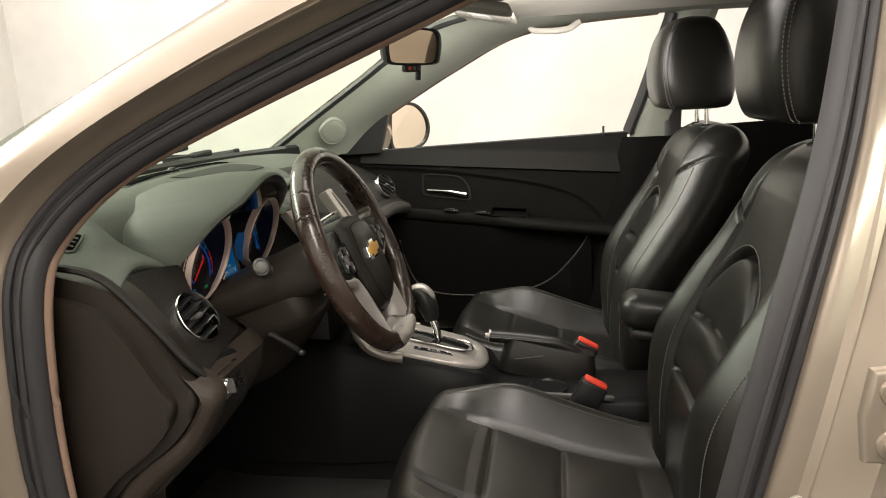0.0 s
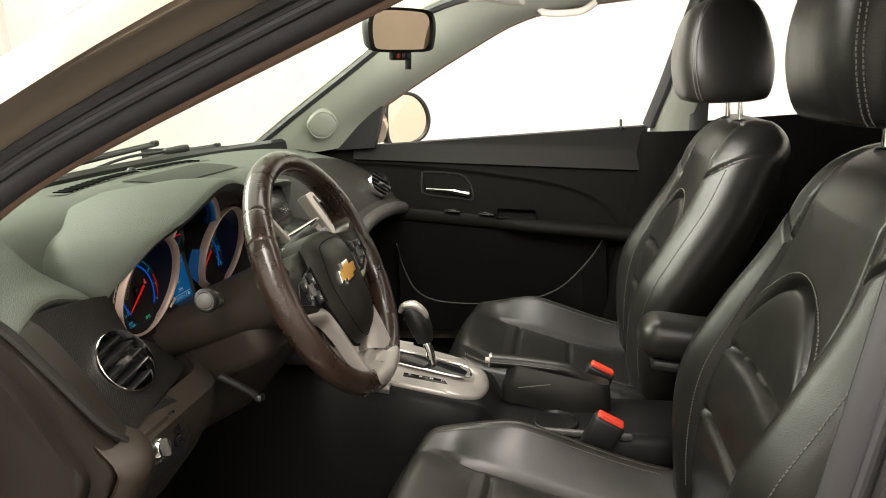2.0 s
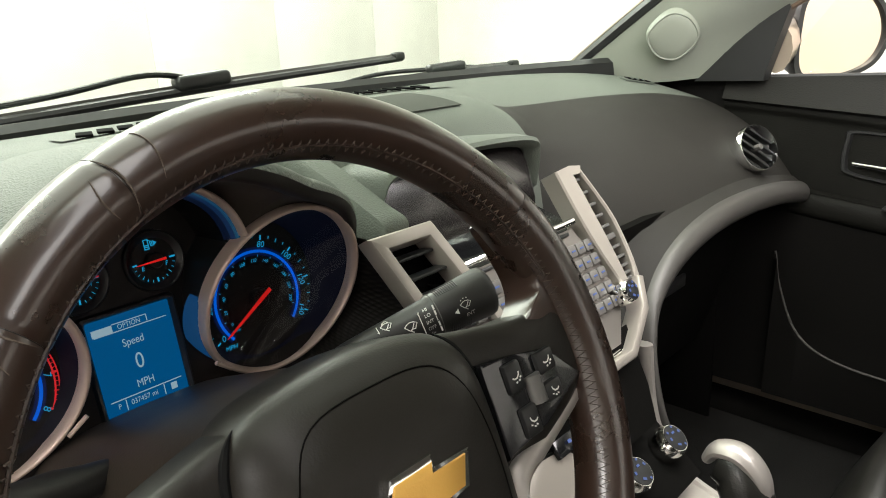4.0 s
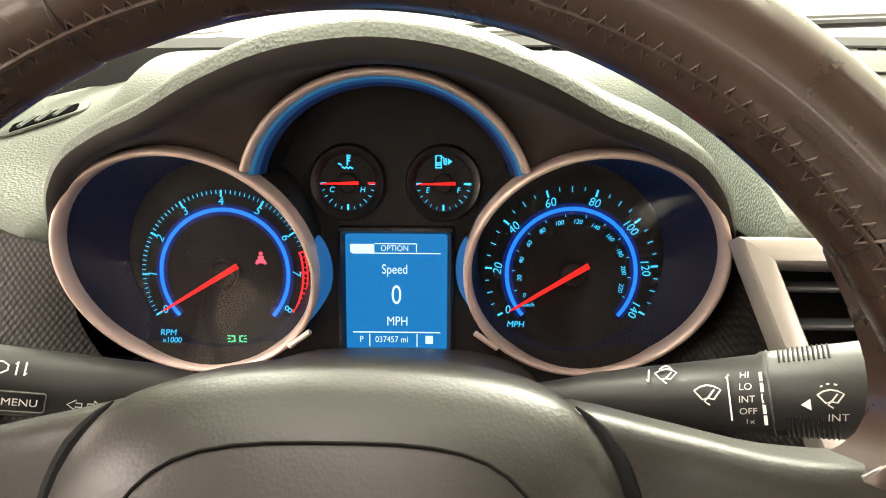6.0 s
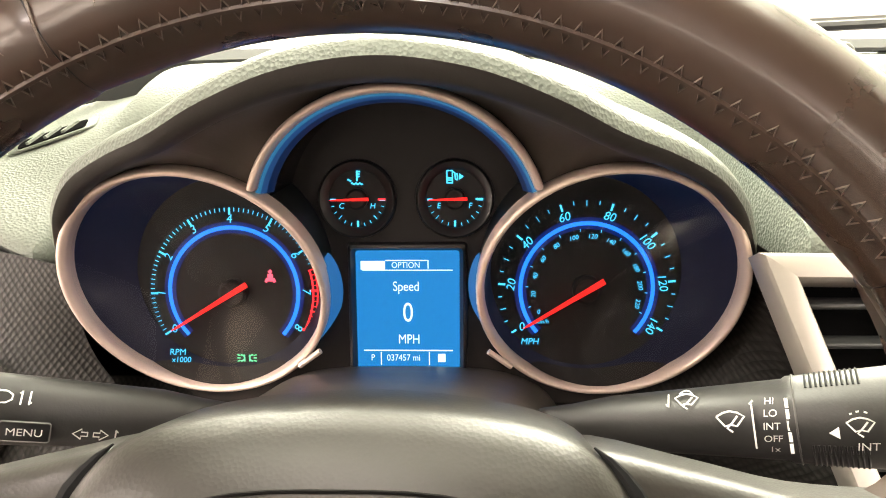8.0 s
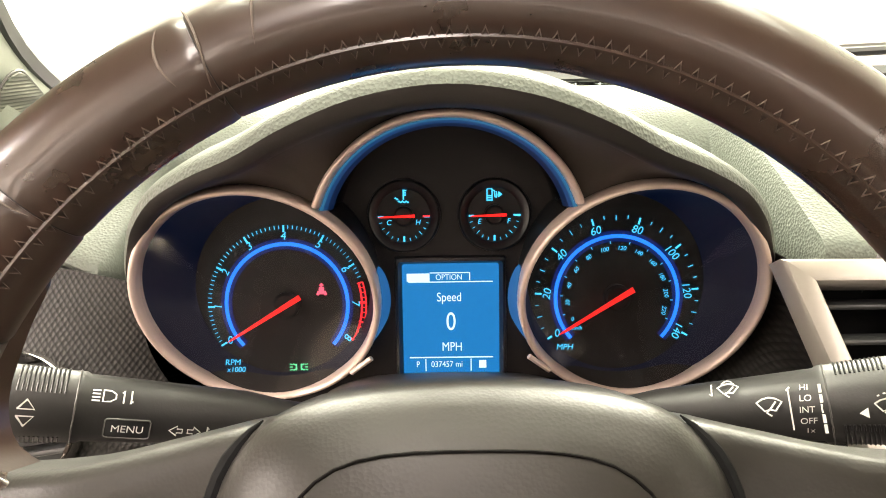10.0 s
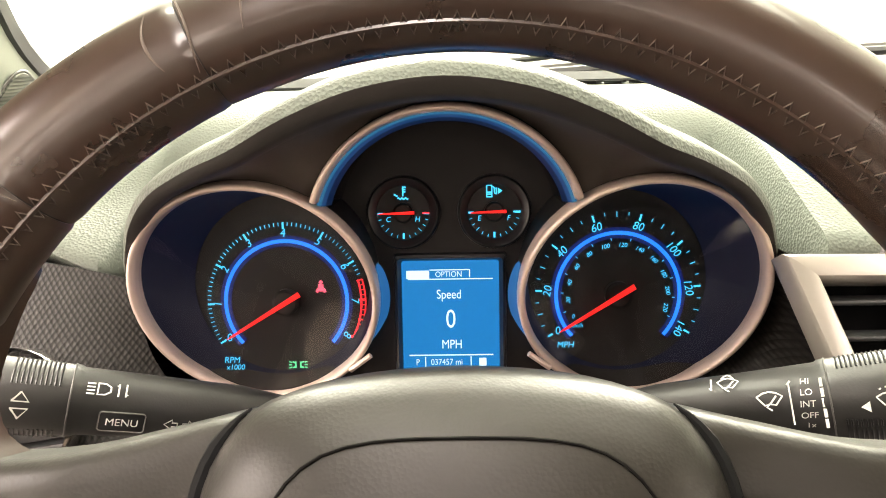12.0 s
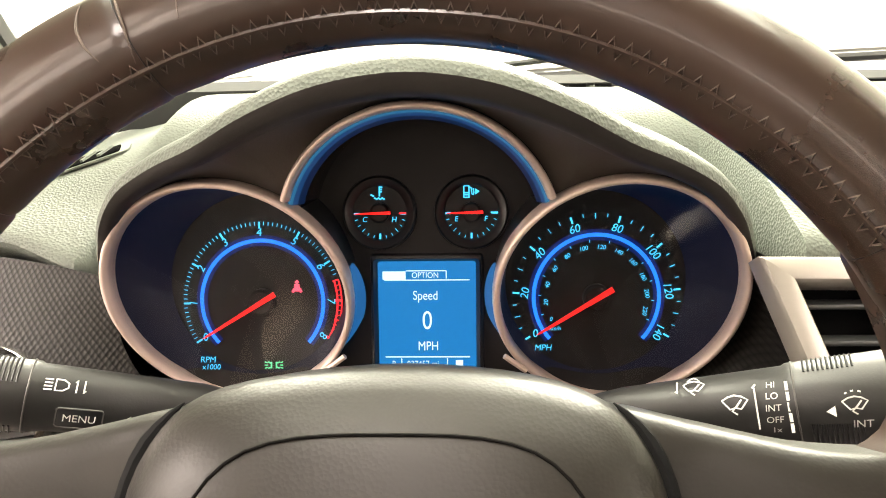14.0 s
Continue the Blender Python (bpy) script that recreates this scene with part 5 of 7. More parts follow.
    for sgn in (-1, 1):
        stitch(lambda t: tuple(np.array(back(0.32 + sgn * 0.32 * 0.395, 0.06 + 0.74 * t)) + np.array((0, 0.0012, 0))), 40)
        stitch(lambda t: tuple(np.array(back(0.32 + sgn * 0.32 * 0.70, 0.10 + 0.74 * t)) + np.array((0, 0.0015, 0))), 40)
        stitch(lambda t: tuple(np.array(cush(0.35 + sgn * 0.35 * 0.74, 0.12 + 0.80 * t)) + np.array((0, 0, 0.0013))), 40)
        stitch(lambda t: tuple(np.array(cush(0.35 + sgn * 0.35 * 0.77, 0.12 + 0.80 * t)) + np.array((0, 0, 0.0013))), 40)
    stitch(lambda t: tuple(np.array(back(0.32 + 0.32 * (t - 0.5) * 0.70, 0.712 - 0.112 * (t - 0.5) ** 2 * 4)) + np.array((0, 0.0015, 0))), 30)
    # Side valance, rails and recliner cover.
    part("valance", box(0.03, 0.42, 0.12, pose(-0.235, -0.27, 0.385, 8), 0.012, 3), PLASTIC, seat, "black plastic side cover")
    part("valance", box(0.03, 0.42, 0.12, pose(0.235, -0.27, 0.385, 8), 0.012, 3), PLASTIC, seat, "black plastic side cover")
    for sgn in (-1, 1):
        part("seat_rail", box(0.04, 0.50, 0.06, pose(sgn * 0.19, -0.28, 0.365), 0.004), STEEL, seat, "steel seat rail")
    # Headrest on two steel posts.
    side = spline([(1.088, -0.590, -0.700, 0.104), (1.096, -0.562, -0.726, 0.124), (1.135, -0.547, -0.736, 0.130), (1.185, -0.543, -0.734, 0.128), (1.235, -0.551, -0.722, 0.121), (1.275, -0.568, -0.704, 0.111), (1.298, -0.592, -0.682, 0.092), (1.306, -0.628, -0.648, 0.05)], 4)
    rows = []
    for z, yf, yb, hw in side:
        yc, hd = (yf + yb) / 2, (yf - yb) / 2
        row = []
        for i in range(44):
            a = 2 * math.pi * i / 44
            c, s = math.cos(a), math.sin(a)
            row.append((hw * math.copysign(abs(c) ** 0.52, c), yc + back_shift + head_shift + hd * math.copysign(abs(s) ** 0.52, s), z))
        rows.append(row)
    hr = part("headrest", loft(rows, closed_u=True, cap=True), LEATHER, seat, "", 60)
    for sgn in (-1, 1):
        py = -0.672 + back_shift + head_shift
        part("headrest_post", tube([(sgn * 0.062, py, 1.00), (sgn * 0.062, py, 1.12)], 0.0062, 10), CHROME, seat, "steel headrest post")
        part("post_collar", lathe([(0, 0.004), (0.010, 0.004), (0.014, 0.001), (0.015, -0.02)], 14, pose(sgn * 0.062, py, 1.046)), BLACK, seat)
        for off in (0.0, 0.007):
            seam = [(sgn * (hw + 0.0004) * 0.93, (yf + yb) / 2 + back_shift + head_shift + (yf - yb) / 2 * 0.80 - off, z) for z, yf, yb, hw in side[3:-5]]
            dashes = bmesh.new()
            for p, q in zip(seam, seam[1:]):
                for f in (0.0, 0.5):
                    tube([tuple(np.array(p) + (np.array(q) - np.array(p)) * (f + e)) for e in (0.0, 0.32)], 0.0009, 5, bm=dashes)
            tagged(part("stitch", dashes, STITCH, hr), "fine grey stitching", kind="stuff")
    return seat


build_seat("black leather driver seat with grey stitching", -0.045, -0.022, SEATLEATHER, "worn black leather seat cushion with sheen in its colour")
passenger_seat = build_seat("black leather passenger seat with grey stitching", 0.0, -0.02, LEATHER, "black leather seat cushion")
passenger_seat.location.x = 0.74

# Folding armrest on the driver seat's inner side, and belt buckles.
rest = finish(box(0.105, 0.30, 0.075, pose(0.312, -0.60, 0.680, 8), 0.035, 7), "folding_armrest", LEATHER)
tagged(rest, "black leather centre armrest between the seats", "armrest")
part("underside", box(0.09, 0.27, 0.02, pose(0.312, -0.605, 0.636, 8), 0.008), BLACK, rest)
for x, y, z in ((0.256, -0.398, 0.550), (0.462, -0.392, 0.562)):
    bk = thing("belt_buckle", "black seat belt buckle with red release", "belt buckle", "belt buckles")
    m = pose(x, y, z, 28, 0, 0)
    part("housing", box(0.030, 0.058, 0.095, m @ pose(0, 0, -0.045), 0.007, 3), BLACK, bk)
    part("release", box(0.022, 0.050, 0.014, m @ pose(0, 0.0, 0.002), 0.004, 3), RED, bk, "red release button")
    part("stalk", box(0.020, 0.03, 0.15, m @ pose(0, 0.0, -0.15), 0.004), BLACK, bk)


# ---- centre console ----
con = thing("centre_console", "black centre console with satin silver bezel", "centre console")


def con_sec(y):
    """Half width and top height along the console."""
    k = [(0.46, 0.132, 0.655), (0.14, 0.128, 0.640), (0.08, 0.118, 0.622), (0.0, 0.110, 0.602), (-0.10, 0.104, 0.578), (-0.165, 0.092, 0.556), (-0.185, 0.085, 0.525), (-0.30, 0.09, 0.510), (-0.50, 0.09, 0.505), (-0.75, 0.09, 0.50)]
    for a, b in zip(k, k[1:]):
        if a[0] >= y >= b[0]:
            t = (a[0] - y) / (a[0] - b[0])
            return a[1] + (b[1] - a[1]) * t, a[2] + (b[2] - a[2]) * t
    return k[-1][1:]


rows = []
for i in range(61):
    y = 0.45 - 1.19 * i / 60
    w, z = con_sec(y)
    w2 = w + 0.035
    rows.append([(CL - w2, y, 0.38), (CL - w2 + 0.008, y, 0.47), (CL - w - 0.012, y, z - 0.055), (CL - w, y, z - 0.018), (CL - w + 0.012, y, z - 0.002), (CL - w + 0.02, y, z), (CL, y, z + 0.002), (CL + w - 0.02, y, z), (CL + w - 0.012, y, z - 0.002), (CL + w, y, z - 0.018), (CL + w + 0.012, y, z - 0.055), (CL + w2 - 0.008, y, 0.47), (CL + w2, y, 0.38)])
part("shell", loft(rows, thick=0.004), surface("console_vinyl", (0.0070, 0.0068, 0.0066), 0.40, spec=0.12, grain=700, bump=0.2, depth=0.0004, voronoi=True), con, "black console shell", 50)
# Gear selector bezel in satin silver with a dark gate.
CN = Vector((0, -0.23, 0.97)).normalized()


def con_pose(x, y, lift=0.0):
    w, z = con_sec(y)
    return basis(Vector((x, y, z)) + CN * lift, (1, 0, 0), CN)


bo = spline([(0.0, 0.135), (0.085, 0.125), (0.098, 0.06), (0.092, -0.06), (0.083, -0.120), (0.055, -0.155), (0.0, -0.166), (-0.055, -0.155), (-0.083, -0.120), (-0.092, -0.06), (-0.098, 0.06), (-0.085, 0.125)], 5, closed=True)
bi = spline([(0.0, 0.10), (0.045, 0.098), (0.060, 0.06), (0.062, -0.03), (0.058, -0.10), (0.036, -0.132), (0.0, -0.137), (-0.030, -0.132), (-0.045, -0.10), (-0.048, -0.03), (-0.048, 0.06), (-0.036, 0.098)], 5, closed=True)


def bez_row(pts, lift, s=1.0):
    out = []
    for x, y in pts:
        w, z = con_sec(max(-0.163, y * s))
        out.append((CL + x * s, y * s, z + lift))
    return out


part("selector_bezel", loft([bez_row(bo, -0.010, 1.0), bez_row(bo, 0.002, 1.0), bez_row(bo, 0.0055, 0.992), bez_row(bo, 0.0075, 0.97), bez_row(bi, 0.0075, 1.03), bez_row(bi, 0.005, 1.0), bez_row(bi, -0.006, 0.98)], closed_u=True), SILVER, con, "satin silver selector bezel")
part("gate_plate", loft([bez_row(bi, 0.0042, 1.0), bez_row(bi, 0.0046, 0.5), bez_row(bi, 0.0046, 0.02)], closed_u=True), SILVER, con, "satin silver gate plate")
gate = [(-0.006, 0.080), (0.040, 0.078), (0.046, 0.02), (0.044, -0.09), (0.022, -0.112), (-0.006, -0.108), (-0.014, -0.04)]
gm = con_pose(CL, -0.01, 0.006)
part("gate_slot", prism(gate, 0.003, gm, 0.001), GLOSS, con, "gloss black selector gate")
part("gate_rim", tube([tuple(gm @ Vector((p[0] * 1.05, p[1] * 1.05, 0.003))) for p in spline(gate, 4, closed=True)], 0.0022, 8, closed=True), CHROME, con, "chrome gate rim")
part("position_strip", prism([(-0.045, 0.000), (-0.028, 0.002), (-0.016, -0.078), (-0.033, -0.088)], 0.004, con_pose(CL - 0.02, -0.005, 0.0045), 0.0015), GLOSS, con, "black position strip")
for i, ch in enumerate("PRND"):
    writing("letter", ch, 0.0095, con_pose(CL - 0.055 + 0.003 * i, -0.016 - 0.021 * i, 0.0098) @ Matrix.Rotation(radians(-80), 4, "Z"), WHITEPRINT, con)
tray = part("front_tray", prism([(-0.075, -0.02), (0.075, -0.02), (0.07, 0.035), (-0.07, 0.035)], 0.004, con_pose(CL, 0.085, 0.006), 0.002), BLACK, con, "black tray ahead of the selector")

gear = thing("gear_selector", "automatic gear lever with silver topped knob", "gear lever")
part("stem", tube(spline([(0.388, -0.050, 0.600), (0.390, -0.045, 0.630), (0.392, -0.035, 0.655)], 4), 0.0085, 12), CHROME, gear, "chrome lever stem")
def knob_at(p):
    return tuple(np.array((0.390, -0.042, 0.645)) + (np.array(p) - np.array((0.390, -0.042, 0.645))) * 0.80)


gl = spline([(0.392, -0.036, 0.648), (0.393, -0.030, 0.675), (0.394, -0.020, 0.702), (0.394, -0.006, 0.722), (0.392, 0.012, 0.728)], 6)
part("grip", tube([knob_at(p) for p in gl], lambda s: 0.011 + 0.0125 * math.sin(math.pi * min(1, 0.12 + 0.75 * s)) ** 1.0, 18, up=(1, 0, 0)), LEATHER, gear, "black leather grip")
gt = spline([(0.394, -0.044, 0.690), (0.395, -0.036, 0.722), (0.394, -0.014, 0.744), (0.392, 0.012, 0.744), (0.391, 0.024, 0.728)], 6)
part("cap", tube([knob_at(p) for p in gt], lambda s: 0.0042 + 0.0042 * math.sin(math.pi * min(1, 0.1 + s * 0.8)), 14, up=(1, 0, 0), flat=1.7), SILVER, gear, "pale silver knob cap")

brake = thing("hand_brake", "black leather hand brake with chrome button", "hand brake")
hb = spline([(0.398, -0.168, 0.606), (0.400, -0.22, 0.601), (0.402, -0.275, 0.594), (0.404, -0.335, 0.580), (0.405, -0.40, 0.535)], 6)
part("lever", tube(hb, lambda s: 0.0165 - 0.001 * s, 14, flat=0.85), LEATHER, brake)
part("button", tube([(0.398, -0.168, 0.606), (0.3975, -0.158, 0.607)], 0.0065, 14), SILVER, brake, "satin release button")
part("lever_ring", tube([(0.398, -0.171, 0.606), (0.398, -0.166, 0.6065)], 0.0150, 16), SILVER, brake, "chrome collar")
part("silver_strip", tube([tuple(p + np.array((-0.0158, 0, 0.002))) for p in hb[:16]], 0.0008, 8), GREYTRIM, brake, "satin silver strip")
part("boot", loft([[(0.402 + p[0] * k, -0.30 + p[1] * g - (1 - k) * 0.02, z + 0.20 * p[1]) for p in rounded(0.062, 0.215, 0.022)] for k, g, z in ((1.08, 1.04, 0.510), (1.0, 1.0, 0.535), (0.86, 0.96, 0.560), (0.62, 0.90, 0.582))], closed_u=True, cap=True), LEATHER, brake, "black leather gaiter", 60)
part("side_slit", tube([(0.369, -0.225, 0.560), (0.369, -0.290, 0.568)], 0.0009, 6), GREYTRIM, brake, "thin grey slit line")
# Cup holders and side ledge.
part("cup_well", lathe([(0.030, -0.05), (0.036, -0.002), (0.040, 0.004), (0.043, 0.002), (0.044, -0.004)], 28, pose(0.322, -0.30, 0.513)), BLACK, con, "round cup holder rim")
part("cup_floor", lathe([(0, 0.0), (0.036, 0.0)], 24, pose(0.322, -0.30, 0.506)), BLACK, con)
part("ledge", box(0.012, 0.26, 0.012, pose(0.282, -0.31, 0.512, 3), 0.004), GREYTRIM, con, "grey console ledge")


# ---- steering wheel ----
TILT_W = radians(22.65)
WN = Vector((0, -math.cos(TILT_W), math.sin(TILT_W)))
WM = basis((0.0057, 0.0145, 0.9036), (1, 0, 0), WN)  # local x right, y up the wheel, z to the driver
wheel = thing("steering_wheel", "worn black leather steering wheel with silver spokes", "steering wheel", m=WM)
R_RIM, r_rim = 0.1715, 0.0172


def rim_radius(a):
    """Thumb bulges at ten and two, thinner elsewhere."""
    d = abs((a - 90 + 180) % 360 - 180)
    return r_rim * (1 + 0.07 * math.exp(-((d - 62) / 16) ** 2) - 0.03 * math.exp(-((d - 180) / 40) ** 2))


def rim_arc(a0, a1, n, k=1.0):
    rows = []
    for i in range(n + 1):
        a = a0 + (a1 - a0) * i / n
        c, s = math.cos(radians(a)), math.sin(radians(a))
        e = min(1.0, 0.972 + 0.028 * min(i, n - i) / 2.0)
        r = rim_radius(a) * k * e
        rows.append([((R_RIM + r * 1.0 * math.cos(q)) * c, (R_RIM + r * math.cos(q)) * s, r * 1.08 * math.sin(q)) for q in (2 * math.pi * j / 32 for j in range(32))])
    return loft(rows, closed_u=True, cap=True)


for a0, a1 in ((35, 116), (116, 138), (138, 152), (152, 226), (226, 314), (314, 395)):
    part("rim_cover", rim_arc(a0 + 0.08, a1 - 0.08, 44), RIM_LEATHER, wheel, "worn black leather rim section", 50)
part("rim_core", rim_arc(0, 359.9, 180, 0.955), BLACK, wheel)


def zigzag(a0, a1, n, name="rim_stitching"):
    """Cross stitching round the inner side of the rim."""
    pts = []
    for i in range(n * 2 + 1):
        a = radians(a0 + (a1 - a0) * i / (2 * n))
        q = radians(180 - 36 + (11 if i % 2 else -9))
        r = rim_radius(math.degrees(a)) * 1.012
        rad = R_RIM + r * math.cos(q)
        pts.append((rad * math.cos(a), rad * math.sin(a), r * 1.08 * math.sin(q)))
    part(name, tube(pts, 0.00052, 5), RIMTHREAD, wheel, "brown cross stitching")


def welt(off):
    pts = []
    for i in range(121):
        a = radians(20 + 140 * i / 120)
        q = radians(180 - off)
        r = rim_radius(math.degrees(a)) * 1.0
        rad = R_RIM + r * math.cos(q)
        pts.append((rad * math.cos(a), rad * math.sin(a), r * 1.08 * math.sin(q)))
    return pts


zigzag(35, 152, 64)
zigzag(152, 222, 40)
zigzag(316, 394, 44)
part("seam_welt", tube(welt(35), 0.0009, 6), RIM_LEATHER, wheel)
# A few pale creases where the leather has worn.
for a, q0, q1 in ((110.5, 30, 115), (116.5, 35, 135), (119, 60, 120), (138, 30, 130), (142, 50, 110)):
    pts = []
    for i in range(9):
        q = radians(q0 + (q1 - q0) * i / 8)
        aa = radians(a + 0.9 * math.sin(3.0 * i / 8 + a))
        r = rim_radius(a) * 1.012
        rad = R_RIM + r * math.cos(q)
        pts.append((rad * math.cos(aa), rad * math.sin(aa), r * 1.08 * math.sin(q)))
    part("worn_crease", tube(pts, lambda s: 0.00048 * math.sin(math.pi * (0.08 + 0.84 * s)), 5), surface("pale_leather_crack", (0.085, 0.064, 0.050), 0.7, bump=0.2), wheel, "pale worn crease")


def pad_z(x, y, base=0.012):
    """The domed hub cover."""
    return base + 0.012 - 0.011 * (x / 0.073) ** 4 - 0.035 * max(0, (y - 0.015) / 0.06) ** 2 - 0.02 * max(0, (-y - 0.05) / 0.07) ** 2


def dome(outline, lift, n=8, skirt=0.03, bulge=0.0, fn=pad_z):
    """Fills an outline with a domed face and a rounded skirt."""
    cx = sum(p[0] for p in outline) / len(outline)
    cy = sum(p[1] for p in outline) / len(outline)
    rows = []
    for k in range(n + 1):
        t = k / n
        s = math.sin(t * math.pi / 2) if k < n else 1.0
        edge = 0.010 * (1 - math.sqrt(max(0, 1 - s ** 8)))
        rows.append([(cx + (p[0] - cx) * s, cy + (p[1] - cy) * s, fn(cx + (p[0] - cx) * s, cy + (p[1] - cy) * s) + lift + bulge * (1 - s * s) - edge) for p in outline])
    rows.append([(cx + (p[0] - cx) * 1.005, cy + (p[1] - cy) * 1.005, fn(p[0], p[1]) + lift - 0.010 - skirt) for p in outline])
    return loft(rows, closed_u=True)


hub = spline([(0.0, 0.0595), (0.048, 0.0540), (0.067, 0.039), (0.0735, 0.010), (0.0725, -0.03), (0.061, -0.080), (0.035, -0.108), (0.0, -0.114), (-0.035, -0.108), (-0.061, -0.080), (-0.0725, -0.03), (-0.0735, 0.010), (-0.067, 0.039), (-0.048, 0.0540)], 5, closed=True)
HUB = surface("hub_vinyl", (0.0150, 0.0132, 0.0108), 0.42, grain=850, bump=0.13, depth=0.0004, voronoi=True, spec=0.27)
part("hub_cover", dome(hub, 0.0), HUB, wheel, "grained black hub cover", 50)
# Near-black strip laid in as the shade of the gap round the hub.
GAP = surface("gap_shadow_black", (0.006, 0.006, 0.006), 0.8, bump=0.0, spec=0.1)
for sgn in (-1, 1):
    edge_pts = [p for p in hub if p[0] * sgn > 0.02 and p[1] < 0.050]
    edge_pts.sort(key=lambda p: p[1])
    part("hub_gap", tube([(p[0] * 1.015, p[1] * 1.005, pad_z(p[0], p[1]) - 0.0105) for p in edge_pts], lambda s: 0.0024 * min(1.0, 8 * (1 - s) + 0.1), 8), GAP, wheel, "dark gap beside the hub cover")
shield = spline([(0.0, 0.043), (0.036, 0.039), (0.052, 0.018), (0.058, -0.02), (0.050, -0.070), (0.028, -0.098), (0.0, -0.104), (-0.028, -0.098), (-0.050, -0.070), (-0.058, -0.02), (-0.052, 0.018), (-0.036, 0.039)], 5, closed=True)
part("airbag_seam", tube([(p[0], p[1], pad_z(p[0], p[1]) + 0.0006 - 0.010 * (1 - math.sqrt(max(0, 1 - 0.82 ** 8))) - 0.0003) for p in shield], 0.00045, 6, closed=True), PLASTIC, wheel, "dark airbag cover seam")
# Bow-tie shaped badge, plain.
bow = [(-0.038, -0.0085), (-0.031, 0.0085), (-0.0135, 0.0085), (-0.0105, 0.0155), (0.0155, 0.0155), (0.0125, 0.0085), (0.038, 0.0085), (0.031, -0.0085), (0.0135, -0.0085), (0.0105, -0.0155), (-0.0155, -0.0155), (-0.0125, -0.0085)]
bmx = Matrix.Translation((-0.004, -0.010, 0.0235))
badge = part("badge", prism(bow, 0.0035, bmx, 0.001), CHROME, wheel, "gold and chrome badge")
part("badge_fill", prism([(p[0] * 0.90, p[1] * 0.78) for p in bow], 0.0042, bmx, 0.0005), GOLD, badge, "gold enamel face")


# Side spokes with switch pods.
def spoke(sgn):
    sp = [(0.036 * sgn, 0.036), (0.056 * sgn, 0.0480), (0.0855 * sgn, 0.0430), (0.113 * sgn, 0.0375), (0.142 * sgn, 0.036), (0.168 * sgn, 0.038), (0.168 * sgn, -0.006), (0.150 * sgn, -0.022), (0.110 * sgn, -0.038), (0.070 * sgn, -0.050), (0.045 * sgn, -0.040)]
    sp = spline(sp, 4, closed=True)
    s = part("side_spoke", dome(sp, 0.0, 6, 0.02, fn=lambda x, y: 0.0005 + 0.0070 * min(1.0, max(0.0, (abs(x) - 0.080) / 0.030))), HUB, wheel, "black side spoke", 50)
    # Leather flare where the rim runs into the spoke.
    flare = spline([(0.122, 0.029), (0.1390, 0.0410), (0.1430, 0.056), (0.138, 0.076), (0.132, 0.094), (0.148, 0.092), (0.166, 0.055), (0.171, 0.020), (0.160, 0.008), (0.136, 0.014)], 4, closed=True)
    part("rim_flare", dome([(p[0] * sgn, p[1]) for p in flare], 0.0, 6, 0.014, 0.004, fn=lambda x, y: 0.004), RIM_LEATHER, wheel, "worn leather flare of the rim", 50)
    pod = [(0.074 * sgn, 0.025), (0.100 * sgn, 0.021), (0.130 * sgn, 0.0145), (0.153 * sgn, -0.0095), (0.110 * sgn, -0.0235), (0.073 * sgn, -0.0290)]
    pm = Matrix.Translation((0, 0, 0.004))
    pd = part("switch_pod", prism(pod if sgn > 0 else list(reversed(pod)), 0.006, pm, 0.002), GLOSS, wheel, "gloss black switch pod")
    for x, y, w, h in ((0.094, 0.010, 0.013, 0.017), (0.122, 0.009, 0.016, 0.013), (0.096, -0.016, 0.013, 0.017), (0.121, -0.008, 0.015, 0.011)):
        key = part("switch_key", box(w, h, 0.005, Matrix.Translation((x * sgn, y, 0.0105)), 0.0015), BLACK, wheel, "black wheel switch")
        km = Matrix.Translation((x * sgn, y, 0.0131)) @ Matrix.Rotation(0.35 * (1 if y > 0 else -1), 4, "Z")
        part("key_print", strip2d([(-0.0032, 0.0016), (-0.0022, 0.0002), (0.0, -0.0006), (0.0022, 0.0002), (0.0032, 0.0016)], 0.0010, 0.0005, km), WHITEPRINT, key)
        for dx, dy in ((-0.0014, -0.0026), (0.0012, -0.0030), (0.0030, -0.0020)):
            part("key_print", box(0.0012, 0.0009, 0.0005, km @ Matrix.Translation((dx, dy, 0)), 0.0), WHITEPRINT, key)
    part("thumb_wheel", tube([(0.108 * sgn, -0.010, 0.010), (0.108 * sgn, 0.006, 0.010)], 0.006, 12), GREYTRIM, wheel, "grey thumb roller")
    # Silver lower arm sweeping from the side to the bottom spoke.
    inner = spline([(0.154, -0.015, -0.006), (0.108, -0.028, -0.002), (0.078, -0.037, -0.004), (0.060, -0.074, -0.011), (0.046, -0.104, -0.014), (0.026, -0.136, -0.014)], 6)
    outer = spline([(0.164, -0.028, -0.008), (0.114, -0.041, -0.003), (0.085, -0.052, 0.000), (0.073, -0.090, 0.005), (0.069, -0.128, 0.008), (0.062, -0.166, 0.010)], 6)
    rows = []
    for p, q in zip(inner, outer):
        d = q - p
        rows.append([(sgn * (p[0] + d[0] * f), p[1] + d[1] * f, p[2] + d[2] * f + h) for f, h in ((0.0, -0.014), (0.0, -0.002), (0.08, 0.003), (0.35, 0.006), (0.65, 0.006), (0.92, 0.002), (1.0, -0.003), (1.0, -0.016))])
    part("silver_spoke", loft(rows, thick=-0.002), SPOKE, wheel, "satin silver lower spoke", 50)


